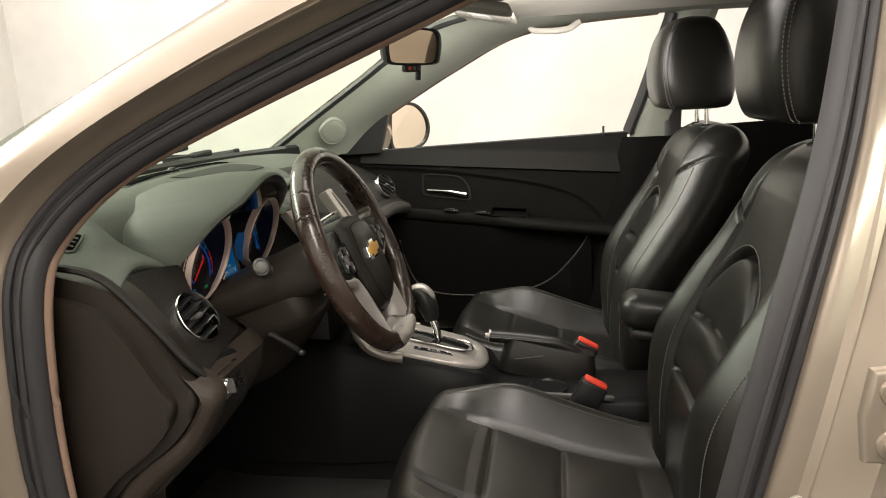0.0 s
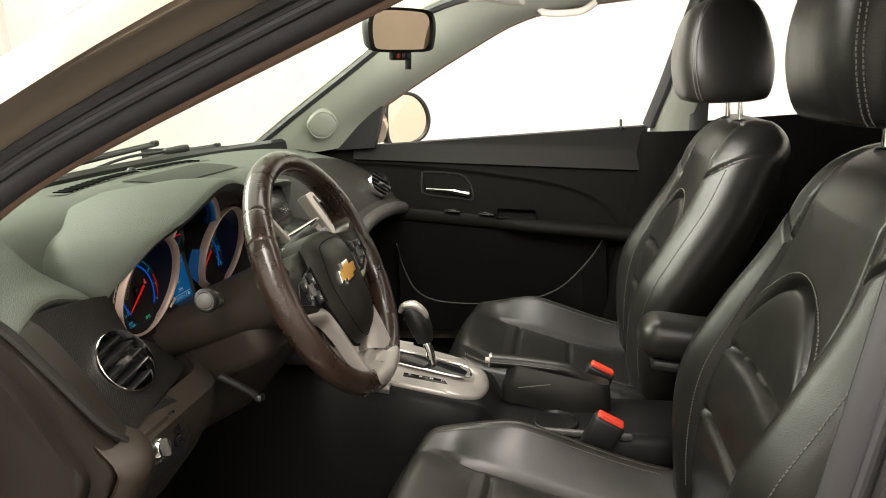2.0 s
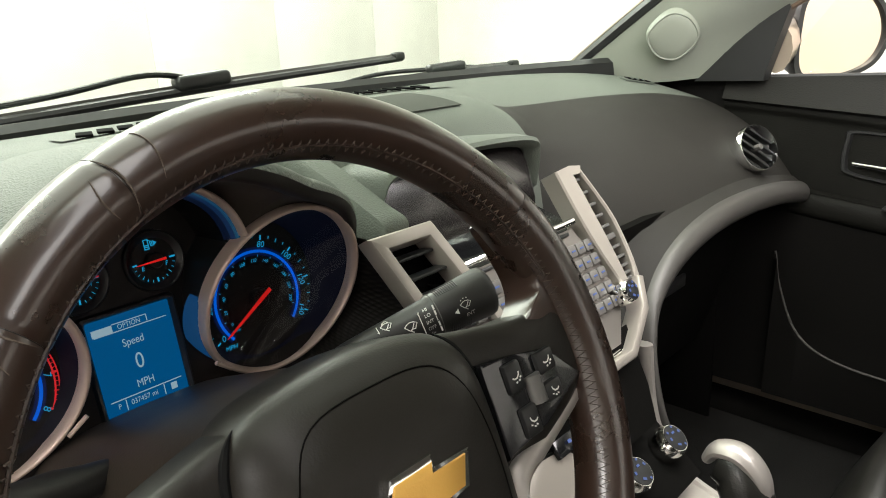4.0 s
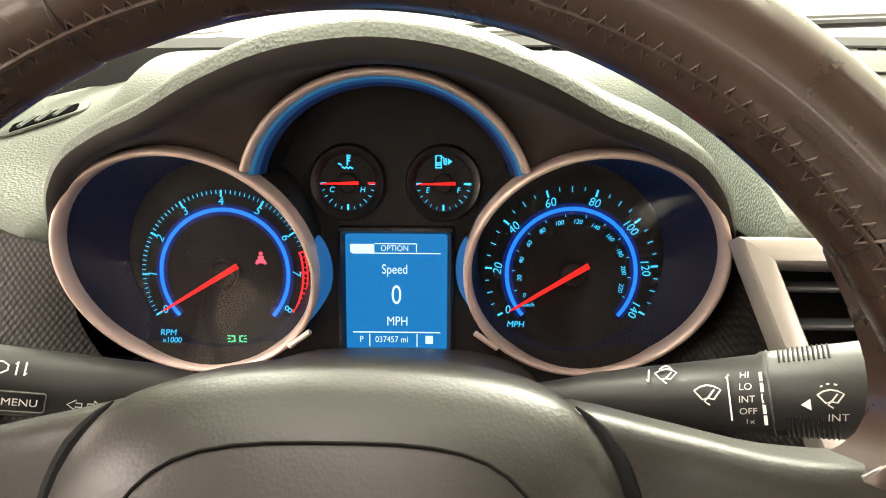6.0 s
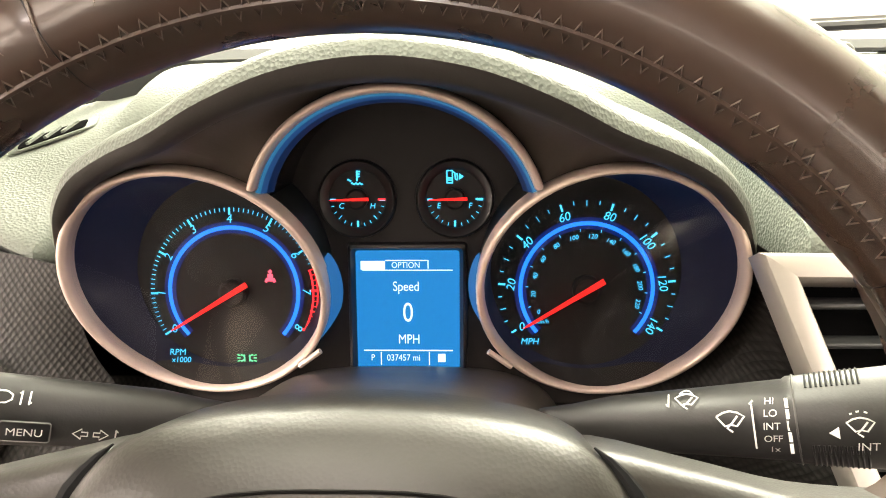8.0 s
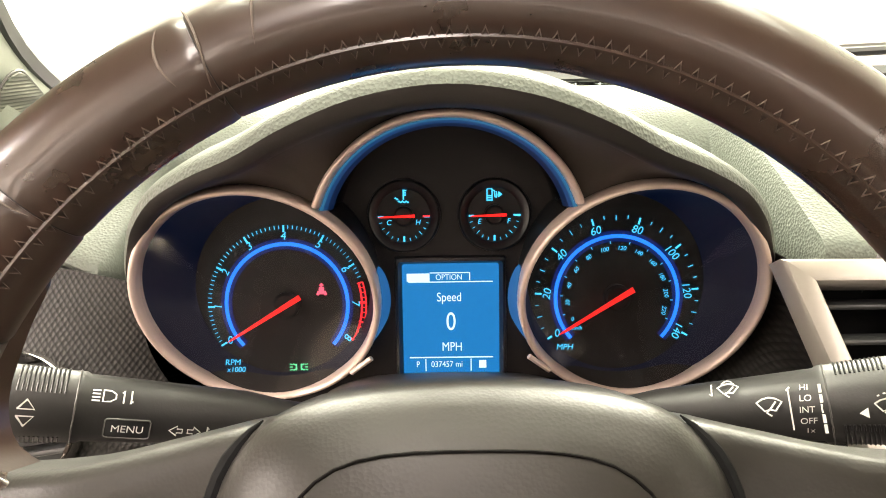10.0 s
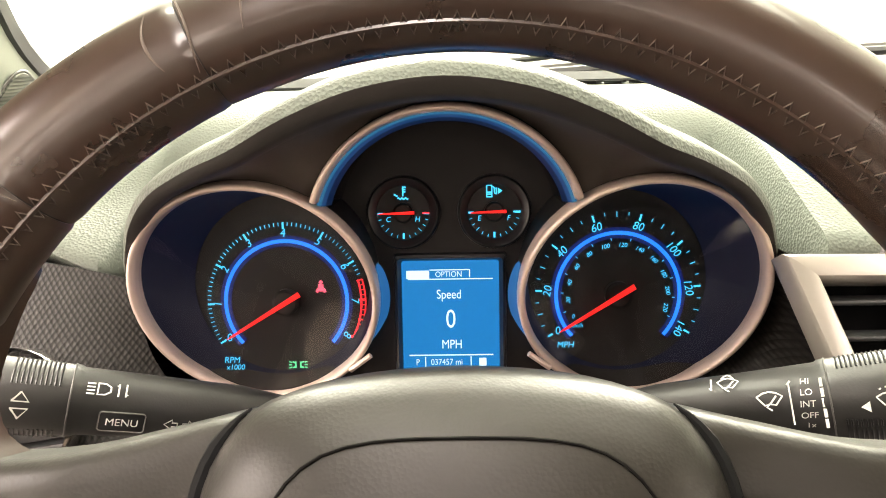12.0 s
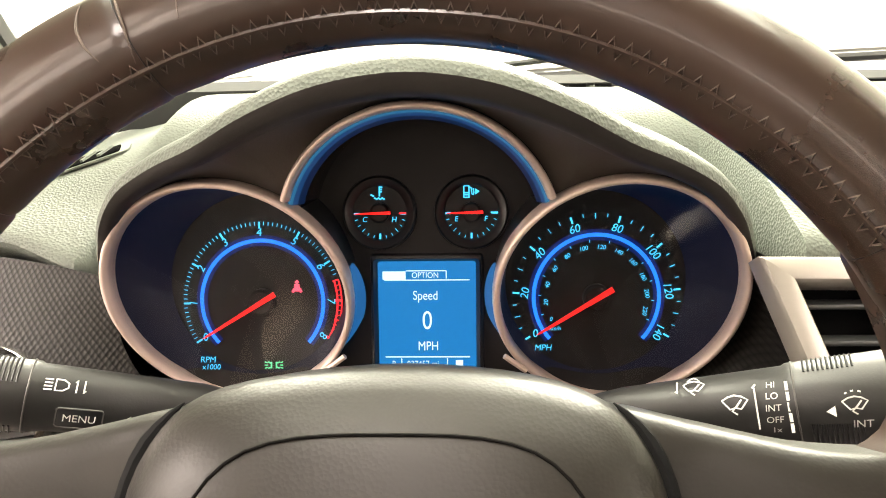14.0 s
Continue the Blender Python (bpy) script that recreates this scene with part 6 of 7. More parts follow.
spoke(-1)
spoke(1)
foot = spline([(-0.016, -0.134), (0.016, -0.134), (0.042, -0.146), (0.062, -0.156), (0.064, -0.168), (0.048, -0.182), (0.0, -0.1890), (-0.048, -0.182), (-0.064, -0.168), (-0.062, -0.156), (-0.042, -0.146)], 4, closed=True)


def foot_z(x, y):
    """The foot of the lower spoke lies over the rim."""
    t = (math.hypot(x, y) - R_RIM) / (r_rim * 1.05)
    return -0.006 + 0.0250 * math.sqrt(max(0.0, 1 - t * t)) ** 1.3


part("spoke_foot", dome(foot, 0.003, 8, 0.014, fn=foot_z), SPOKE, wheel, "satin silver foot of the lower spoke", 50)
part("hub_rear", loft([[(q * math.cos(a), q * 0.8 * math.sin(a) - 0.012, z) for a in [2 * math.pi * i / 24 for i in range(24)]] for q, z in ((0.058, -0.006), (0.052, -0.035), (0.048, -0.060), (0.045, -0.075))], closed_u=True), BLACK, wheel, "black hub back")

# ---- steering column, stalks ----
column = thing("steering_column", "black steering column shroud with two stalks", "steering column")
rows = []
for i in range(13):
    t = i / 12
    y = 0.055 + 0.20 * t
    zt, zb, w = 0.936 - 0.085 * t, 0.846 - 0.055 * t, 0.066 + 0.022 * t
    rows.append([(w * math.copysign(abs(math.cos(a)) ** 0.6, math.cos(a)), y + 0.02 * math.sin(a), (zt + zb) / 2 + (zt - zb) / 2 * math.copysign(abs(math.sin(a)) ** 0.7, math.sin(a)) - 0.0) for a in [2 * math.pi * k / 36 for k in range(36)]])
part("shroud", loft(rows, closed_u=True, cap=True), KNEE, column, "black column shroud", 50)
part("lower_boot", box(0.13, 0.20, 0.10, pose(0.0, 0.19, 0.80, -22), 0.03, 4), KNEE, column, "black lower shroud")


SK = 0.84


def stalk(sgn):
    """A tapered stalk that leans away from the shroud, with a ribbed end cap."""
    a, b = Vector((0.066 * sgn, 0.156, 0.881 if sgn < 0 else 0.882)), Vector((0.197 * sgn, 0.105, 0.922 if sgn < 0 else 0.917))
    ax = (b - a).normalized()
    zv = Vector((0, -0.92, 0.38))
    m = basis(a, ax, zv - ax * zv.dot(ax))  # x along the stalk, z to the driver
    L = (b - a).length
    rows = []
    for t, r in ((0, 0.010), (0.10, 0.0115), (0.22, 0.0145), (0.45, 0.0155), (0.66, 0.0165), (0.67, 0.0175), (0.70, 0.0175), (0.96, 0.0185), (0.985, 0.0175), (1.0, 0.0145), (1.0, 0.0)):
        if sgn < 0 and t > 0.9:
            t -= 0.085
        r *= SK * (1.0 if sgn < 0 else 0.80 + 0.42 * t)
        rows.append([m @ Vector((t * L, r * math.cos(q), r * 0.86 * math.sin(q))) for q in (2 * math.pi * k / 28 for k in range(28))])
    s = part("stalk", loft(rows, closed_u=True), surface("stalk_plastic", (0.022, 0.021, 0.020), 0.45, grain=700, bump=0.2, depth=0.0003), column, "black control stalk", 45)
    for k in range(11):
        tt = 0.715 + 0.0115 * k
        rr = (0.0176 + 0.0009 * (tt - 0.70) / 0.26) * SK * (1.0 if sgn < 0 else 0.80 + 0.42 * tt)
        for q0, q1 in ((115, 245), (-62, 40)):
            part("rib", tube([m @ Vector((tt * L, rr * math.cos(radians(q)), rr * 0.86 * math.sin(radians(q)))) for q in [q0 + (q1 - q0) * j / 14 for j in range(15)]], 0.00045, 5), BLACK, s)
    part("band_edge", tube([m @ Vector((0.685 * L, 0.0177 * SK * (1.0 if sgn < 0 else 1.088) * math.cos(q), 0.0177 * 0.86 * SK * (1.0 if sgn < 0 else 1.088) * math.sin(q))) for q in (2 * math.pi * j / 28 for j in range(28))], 0.0004, 5, closed=True), GREYTRIM, s)
    if sgn < 0:
        part("end_button", lathe([(0, 0.004), (0.0082, 0.004), (0.0095, 0.003), (0.0095, -0.002)], 24, basis(b + ax * (0.0005 - 0.085 * L), (0, 0, 1), ax)), GREYTRIM, s, "grey end button")
        part("end_ring", tube([b + ax * (0.001 - 0.085 * L) + (m.to_3x3() @ Vector((0, 0.0114 * math.cos(q), 0.0100 * math.sin(q)))) for q in (2 * math.pi * j / 24 for j in range(24))], 0.0007, 6, closed=True), GREYTRIM, s, "thin grey ring")
    return s, m, L


def mark_on(s, m, L, along, across):
    """A pose on the stalk's skin facing the driver: along its length, across it."""
    r = (0.0162 if along < 0.67 else 0.0186) * SK * (1.0 if s is sL else 0.80 + 0.42 * along)
    q = across
    return m @ Matrix.Translation((along * L, r * math.sin(q), r * 0.86 * math.cos(q) + 0.0006)) @ Matrix.Rotation(-q * 0.9, 4, "X")


def icon_bars(name, base, pieces, mat, parent):
    bm = bmesh.new()
    for x, y, w, h, a in pieces:
        box(w, h, 0.0004, base @ Matrix.Translation((x, y, 0)) @ Matrix.Rotation(radians(a), 4, "Z"), 0.0, bm=bm)
    return part(name, bm, mat, parent, "white printed symbol")


def strokes(name, base, lines, w, mat, parent, label="white printed symbol"):
    """A printed symbol drawn in thin lines."""
    bm = bmesh.new()
    for pts in lines:
        strip2d(pts, w, 0.0003, base, bm)
    return part(name, bm, mat, parent, label)


def closed(pts):
    return pts + pts[:2]


FAN = closed([(-0.0042, 0.0012), (-0.0022, 0.0024), (0.0, 0.0029), (0.0022, 0.0024), (0.0042, 0.0012), (0.0018, -0.0018), (0.0, -0.0013), (-0.0018, -0.0018)])
BLADE = [(0.0004, -0.0036), (-0.0012, -0.0024), (0.0004, -0.0008), (0.0022, 0.0014)]
SPRAY = [[(-0.0030, 0.0040), (-0.0022, 0.0044)], [(-0.0010, 0.0048), (0.0, 0.0050)], [(0.0014, 0.0048), (0.0024, 0.0044)]]
ARROW = [(0.0030, 0.0010), (0.0005, 0.0010), (0.0005, 0.0026), (-0.0030, 0.0), (0.0005, -0.0026), (0.0005, -0.0010), (0.0030, -0.0010)]
sL, mL, LL = stalk(-1)
flip = Matrix.Rotation(math.pi, 4, "Z")
# Left stalk: beam symbol, arrows, menu key.
beam = mark_on(sL, mL, LL, 0.605, -0.50) @ flip @ Matrix.Scale(0.80, 4)
strokes("print_mark", beam, [[(-0.0078, y), (-0.0040, y)] for y in (0.0027, 0.0009, -0.0009, -0.0027)] + [closed([(-0.0026, 0.0030), (0.0010, 0.0028), (0.0034, 0.0012), (0.0034, -0.0012), (0.0010, -0.0028), (-0.0026, -0.0030)]), [(0.0072, -0.0034), (0.0072, 0.0034), (0.0062, 0.0020)], [(0.0108, 0.0034), (0.0108, -0.0034), (0.0118, -0.0020)]], 0.0008, WHITEPRINT, sL)
mk = mark_on(sL, mL, LL, 0.545, 0.42) @ flip @ Matrix.Scale(0.88, 4)
key = part("menu_key", prism(rounded(0.020, 0.0095, 0.0015), 0.0012, mk, 0.0005), BLACK, sL, "raised black menu key")
part("key_edge", tube([tuple(mk @ Vector((p[0], p[1], 0.0012))) for p in rounded(0.020, 0.0095, 0.0015)], 0.0003, 5, closed=True), GREYTRIM, key)
writing("menu_word", "MENU", 0.0052, mk @ Matrix.Translation((0, 0, 0.0018)), WHITEPRINT, key)
turn = mark_on(sL, mL, LL, 0.390, 0.42) @ flip @ Matrix.Scale(0.88, 4)
strokes("print_mark", turn, [closed([(x - 0.0042, y) for x, y in ARROW]), closed([(0.0042 - x, -y) for x, y in ARROW]), [(0.0102, -0.0030), (0.0102, 0.0030), (0.0110, 0.0016)]], 0.0007, WHITEPRINT, sL)
strokes("print_mark", mark_on(sL, mL, LL, 0.80, 0.1) @ flip, [closed([(-0.0030, k * 0.0014), (0.0, k * 0.0052), (0.0030, k * 0.0014)]) for k in (1, -1)], 0.0008, WHITEPRINT, sL)
sR, mR, LR = stalk(1)
strokes("print_mark", mark_on(sR, mR, LR, 0.43, 0.75), [FAN, closed([(x * 0.6, y * 0.9 + 0.0018) for x, y in FAN[:5]]), BLADE, [(-0.0066, 0.0030), (-0.0066, -0.0026), (-0.0075, -0.0014)]], 0.0006, WHITEPRINT, sR)
strokes("print_mark", mark_on(sR, mR, LR, 0.535, 0.15), [[(x * 1.15, y * 1.15) for x, y in q] for q in (FAN, BLADE)], 0.0007, WHITEPRINT, sR)
end = mark_on(sR, mR, LR, 0.82, 0.0)
strokes("print_mark", end, [FAN, BLADE] + SPRAY, 0.0006, WHITEPRINT, sR)
part("print_mark", prism([(-0.0098, -0.0022), (-0.0066, -0.0042), (-0.0066, -0.0002)], 0.0003, end), WHITEPRINT, sR)
for i, word in enumerate(("HI", "LO", "INT", "OFF", "1x")):
    writing("setting_word", word, 0.0036, mark_on(sR, mR, LR, 0.628, 0.62 - 0.32 * i), WHITEPRINT, sR, 0.1)
writing("setting_word", "INT", 0.0042, mark_on(sR, mR, LR, 0.83, -0.42), WHITEPRINT, sR, 0.1)
icon_bars("print_mark", mark_on(sR, mR, LR, 0.588, 0.0), [(0, 0, 0.0006, 0.016, 0), (0, 0.0085, 0.002, 0.0007, 45)], WHITEPRINT, sR)
icon_bars("print_mark", mark_on(sR, mR, LR, 0.668, 0.0), [(0, 0.008 - 0.004 * k, 0.0012, 0.0034, 0) for k in range(5)], WHITEPRINT, sR)


# ---- instrument cluster ----
cluster = thing("instrument_cluster", "instrument cluster with blue lit dials and display", "instrument cluster")
TILT_D = radians(9)
DN = Vector((0, -math.cos(TILT_D), math.sin(TILT_D)))
DIAL_O = Vector((0.0009, 0.2616, 0.9214))
DM = basis(DIAL_O, (1, 0, 0), DN) @ Matrix.Diagonal((0.941, 0.948, 0.945, 1.0))  # dial plane: x right, y up, z to the driver
RC, RR = 0.108, 0.0695
ZC = 0.9145


def face_y(z):
    return 0.205 + (0.985 - z) * 0.30


def dial_y(z):
    return DIAL_O.y + (z - DIAL_O.z) * math.tan(TILT_D)


def ring(xc, zc, r_out, a0, a1, n, closed):
    """Silver bezel ring: a rounded rim standing on the leaning face."""
    rows = []
    for i in range(n if closed else n + 1):
        a = radians(a0 + (a1 - a0) * i / n)
        row = []
        for dr, dy in ((0.0, 0.014), (0.0, 0.0025), (-0.0008, 0.0005), (-0.0021, 0.0), (-0.0033, 0.0008), (-0.0043, 0.005), (-0.0046, 0.012)):
            r = r_out + dr
            x, z = xc + r * math.cos(a), zc + r * math.sin(a)
            row.append((x, face_y(zc + r_out * math.sin(a)) + dy, z))
        rows.append(row)
    if closed:
        rows.append(rows[0])
    return loft(rows)


def wall(xc, zc, r0, r1, a0, a1, n, closed, t0=0.0, t1=1.0, shift=0.0):
    """The tube between the rim and the dial face."""
    rows = []
    for i in range(n + 1):
        a = radians(a0 + (a1 - a0) * i / n)
        c, s = math.cos(a), math.sin(a)
        row = []
        for k in range(5):
            t = t0 + (t1 - t0) * k / 4
            r = r0 + (r1 - r0) * t
            x, z = xc + shift * t + r * c, zc + r * s
            y = (face_y(zc + r0 * s) + 0.011) * (1 - t) + (dial_y(z) - 0.0005) * t
            row.append((x, y, z))
        rows.append(row)
    return loft(rows)


# Weak emission stands in for ring light falling on the gauge tube walls.
TUBEBLUE = glow("blue_spill_tube", (0.010, 0.040, 0.17), 0.016, (0.013, 0.011, 0.013))
ARCHBLUE = glow("blue_lit_arch", (0.02, 0.25, 0.50), 0.13, (0.02, 0.03, 0.05))
BEZEL = surface("rose_silver_bezel", (0.64, 0.50, 0.43), 0.40, metal=0.4, grain=900, bump=0.04, depth=0.0002, vary=0.06)
for sgn in (-1, 1):
    part("gauge_bezel", ring(sgn * RC, ZC, RR, 0, 360, 72, True), BEZEL, cluster, "satin silver gauge ring", 60)
    part("gauge_wall", wall(sgn * RC, ZC, RR - 0.0046, RR - 0.0170, 0, 360, 72, True, shift=-0.0085 * sgn), TUBEBLUE, cluster, "black gauge tube with blue light spill in its colour", 60)
ARCH_R, ARCH_Z = 0.0745, 0.948
part("arch_bezel", ring(0, ARCH_Z, ARCH_R, 20, 160, 48, False), BEZEL, cluster, "satin silver arch", 60)
part("arch_wall", wall(0, ARCH_Z, ARCH_R - 0.0086, ARCH_R - 0.0105, 14, 166, 48, False, 0.08, 1.0), GLOSS, cluster, "black arch wall", 60)
ARCHMID = glow("blue_lit_arch_inner", (0.01, 0.13, 0.42), 0.085, (0.02, 0.02, 0.04))
ARCHDEEP = glow("deep_blue_arch_spill", (0.004, 0.045, 0.20), 0.05, (0.012, 0.012, 0.02))
# Three emitting bands paint the blue light that fades down the arch wall.
for (r0, d0), (r1, d1), mat in (((0.0038, 0.006), (0.0058, 0.009), ARCHBLUE), ((0.0058, 0.009), (0.0076, 0.013), ARCHMID), ((0.0076, 0.013), (0.0098, 0.019), ARCHDEEP)):
    part("arch_spill", loft([[((ARCH_R - r) * math.cos(radians(a)), face_y(ARCH_Z + ARCH_R * math.sin(radians(a))) + dy, ARCH_Z + (ARCH_R - r) * math.sin(radians(a))) for a in range(18, 163, 3)] for r, dy in ((r0, d0), (r1, d1))]), mat, cluster, "ice blue light spill painted inside the arch", 60)
for sgn in (-1, 1):
    part("gauge_shell", wall(sgn * RC, ZC, RR - 0.001, RR - 0.002, 0, 360, 60, True), BLACK, cluster, "black outside of the gauge tube", 60)
    b0, b1 = (-37, 13) if sgn < 0 else (167, 217)
    crescent = []
    for i in range(25):
        a = radians(b0 + (b1 - b0) * i / 24)
        w = 0.0048 * math.sin(math.pi * i / 24) ** 0.6
        crescent.append([(sgn * RC + (RR + q * w - 0.0004) * math.cos(a), face_y(ZC + RR * math.sin(a)) + 0.010 + 0.016 * q, ZC + (RR + q * w) * math.sin(a)) for q in (0.0, 0.5, 1.0)])
    part("gauge_glow", loft(crescent), glow("blue_lit_crescent", (0.01, 0.20, 0.58), 0.14, (0.02, 0.03, 0.05)), cluster, "ice blue lit crescent beside the display", 60)
    # Clear bowed lens over the dial.
    rows = []
    for f in (0.0, 0.25, 0.5, 0.75, 0.92, 1.0):
        row = []
        for i in range(48):
            a = 2 * math.pi * i / 48
            z = ZC + (RR - 0.006) * math.sin(a)
            row.append((sgn * RC + (RR - 0.006) * f * math.cos(a), (face_y(z) + 0.004 if f else face_y(ZC) + 0.004) * f + (face_y(ZC) + 0.004) * (1 - f) + 0.010 * (1 - f * f), ZC + (RR - 0.006) * f * math.sin(a)))
        rows.append(row)
    lens = part("lens", loft(rows, closed_u=True), LENS, cluster, "clear bowed gauge lens", 60)
    lens.visible_shadow = False
# Dial plate behind everything.
part("dial_plate", prism([(-0.172, -0.030), (-0.156, -0.062), (-0.118, -0.083), (0.118, -0.083), (0.156, -0.062), (0.172, -0.030), (0.174, 0.005), (0.161, 0.034), (0.134, 0.055), (0.080, 0.096), (-0.080, 0.096), (-0.134, 0.055), (-0.161, 0.034), (-0.174, 0.005)], 0.004, basis(DIAL_O, (1, 0, 0), DN) @ Matrix.Translation((0, 0, -0.0046))), DIAL, cluster, "dark dial plate")
# Small silver feet beside the display.
for sgn in (-1, 1):
    part("bezel_foot", tube([(sgn * 0.0455, 0.235, 0.878), (sgn * 0.058, 0.237, 0.868)], 0.0016, 8), BEZEL, cluster)


def dial_text(txt, size, u, v, mat, rot=0.0, shear=0.15, name="numeral"):
    return writing(name, txt, size, DM @ Matrix.Translation((u, v, 0.0012)) @ Matrix.Rotation(radians(rot), 4, "Z"), mat, cluster, shear)


def ticks(uc, vc, a0, a1, count, r, long_every, l1, l0, w1, w0, mat, name, mid_every=0, skip=()):
    bm = bmesh.new()
    for i in range(count + 1):
        if i in skip:
            continue
        a = a0 + (a1 - a0) * i / count
        big = i % long_every == 0
        mid = mid_every and i % mid_every == 0
        l = l1 if big else (l0 * 1.5 if mid else l0)
        w = w1 if big else w0
        box(l, w, 0.0004, DM @ Matrix.Translation((uc, vc, 0.0008)) @ Matrix.Rotation(radians(a), 4, "Z") @ Matrix.Translation((r - l / 2, 0, 0)), 0.0, bm=bm)
    return tagged(part(name, bm, mat, cluster), "lit scale marks", kind="stuff")


def band_arc(uc, vc, r, w, a0, a1, n, mat, name, lift=0.0008, label=""):
    return part(name, strip2d(arc_pts((uc, vc), r, a0, a1, n), w, lift, DM), mat, cluster, label)


UT, VT = -0.1045, -0.0195
US, VS = 0.1055, -0.0175
A0, A1 = 211.0, -29.0
# Tachometer.
band_arc(UT, VT, 0.0388, 0.0024, 222, -42, 64, RINGBLUE, "light_ring", label="glowing blue ring")
ticks(UT, VT, A0, A0 + (A1 - A0) * 6.35 / 8, 57, 0.0505, 9, 0.0042, 0.0022, 0.0011, 0.0004, CYAN, "tick_ring")
REDMARK = glow("red_scale_print", (1.0, 0.03, 0.04), 0.32, (0.4, 0.02, 0.02))
band_arc(UT, VT, 0.0505, 0.0009, A0 + (A1 - A0) * 6.5 / 8, A1, 20, REDMARK, "red_zone", 0.0007, "red zone band")
band_arc(UT, VT, 0.0478, 0.0012, A0 + (A1 - A0) * 6.5 / 8, A1, 20, REDMARK, "red_zone", 0.0007, "red zone band")
ticks(UT, VT, A0 + (A1 - A0) * 6.5 / 8, A1, 12, 0.0505, 4, 0.0036, 0.0022, 0.0008, 0.0004, REDMARK, "tick_ring")
ticks(UT, VT, A0 + (A1 - A0) * 7 / 8, A1, 1, 0.0505, 1, 0.0046, 0.003, 0.0014, 0.0004, REDMARK, "tick_ring")
for i in range(9):
    a = A0 + (A1 - A0) * i / 8
    rr = 0.0437
    rot = {0: 0, 1: 0}.get(i, (a - 90) * 0.75)
    if i == 1:
        rot = 80 * 0.0
    dial_text(str(i), 0.0070, UT + rr * math.cos(radians(a)), VT + rr * math.sin(radians(a)), CYAN, (a - 90) if i not in (0,) else 10)
dial_text("RPM", 0.0054, -0.141, -0.0565, CYAN)
dial_text("x1000", 0.0048, -0.139, -0.0612, CYAN)
# Wide faint band that paints the light ring's glow onto the dial.
band_arc(UT, VT, 0.0388, 0.0070, 222, -42, 64, RINGHALO, "ring_halo", 0.0004, "soft blue glow painted around the light ring")
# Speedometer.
band_arc(US, VS, 0.0388, 0.0070, 222, -42, 64, RINGHALO, "ring_halo", 0.0004, "soft blue glow painted around the light ring")
band_arc(US, VS, 0.0388, 0.0024, 222, -42, 64, RINGBLUE, "light_ring", label="glowing blue ring")
ticks(US, VS, A0, A1, 28, 0.0520, 4, 0.0042, 0.0022, 0.0011, 0.0005, CYAN, "tick_ring", 2)
for i in range(8):
    a = A0 + (A1 - A0) * i / 7
    dial_text(str(20 * i), 0.0070, US + 0.0442 * math.cos(radians(a)), VS + 0.0442 * math.sin(radians(a)), CYAN, (a - 90) * 0.92 if i else 10)
for i in range(12):
    a = 206 - 232 * i / 11.5
    dial_text(str(20 * i), 0.0038, US + 0.0312 * math.cos(radians(a)), VS + 0.0312 * math.sin(radians(a)), CYAN, (a - 90) * 0.92 if i else 0)
    box_m = DM @ Matrix.Translation((US, VS, 0.0008)) @ Matrix.Rotation(radians(a - 8), 4, "Z") @ Matrix.Translation((0.0350, 0, 0))
    part("scale_mark", box(0.0016, 0.0004, 0.0003, box_m, 0.0), CYAN, cluster)
dial_text("MPH", 0.0054, 0.0725, -0.0492, CYAN)
dial_text("km/h", 0.0036, 0.0800, -0.0370, CYAN)


def needle(uc, vc, angle, length, tail, w, hub):
    m = DM @ Matrix.Translation((uc, vc, 0.0062)) @ Matrix.Rotation(radians(angle), 4, "Z")
    n = part("needle", prism([(-tail, -w * 0.55), (length * 0.9, -w * 0.22), (length, 0.0), (length * 0.9, w * 0.22), (-tail, w * 0.55)], 0.0012, m, 0.0003), NEEDLE, cluster, "glowing red needle")
    if hub:
        part("needle_hub", lathe([(0, 0.0050), (hub * 0.8, 0.0050), (hub, 0.0035), (hub, -0.006)], 28, DM @ Matrix.Translation((uc, vc, 0.0008))), DIAL, cluster, "dark needle hub")
    return n


needle(UT, VT, 211, 0.044, 0.011, 0.0032, 0.0085)
needle(US, VS, 211, 0.044, 0.011, 0.0032, 0.0085)
# Temperature and fuel gauges in round wells.
for u, left, right, red in ((-0.0288, "C", "H", True), (0.0282, "E", "F", False)):
    v = 0.0358
    part("small_gauge", lathe([(0.0168, 0.0006), (0.0190, 0.0030), (0.0215, 0.0042), (0.0228, 0.0030), (0.0232, 0.0)], 40, DM @ Matrix.Translation((u, v, 0))), BLACK, cluster, "round black gauge well")
    ticks(u, v, 182, 358, 12, 0.0162, 6, 0.0034, 0.0018, 0.0012, 0.0004, CYAN, "tick_ring", 3)
    dial_text(left, 0.0046, u - 0.0095, v - 0.0042, CYAN)
    dial_text(right, 0.0046, u + 0.0088, v - 0.0042, CYAN)
    part("scale_mark", box(0.0044, 0.0011, 0.0004, DM @ Matrix.Translation((u + 0.0142, v - 0.0003, 0.001)), 0.0), REDMARK if red else CYAN, cluster)
    needle(u, v, 181.5, 0.0158, 0.0072, 0.0018, 0.0062)
icon_m = DM @ Matrix.Translation((-0.0288, 0.0480, 0.001))
wave = [(-0.0034 + 0.0068 * i / 12, 0.0005 * math.sin(math.pi * i / 2)) for i in range(13)]
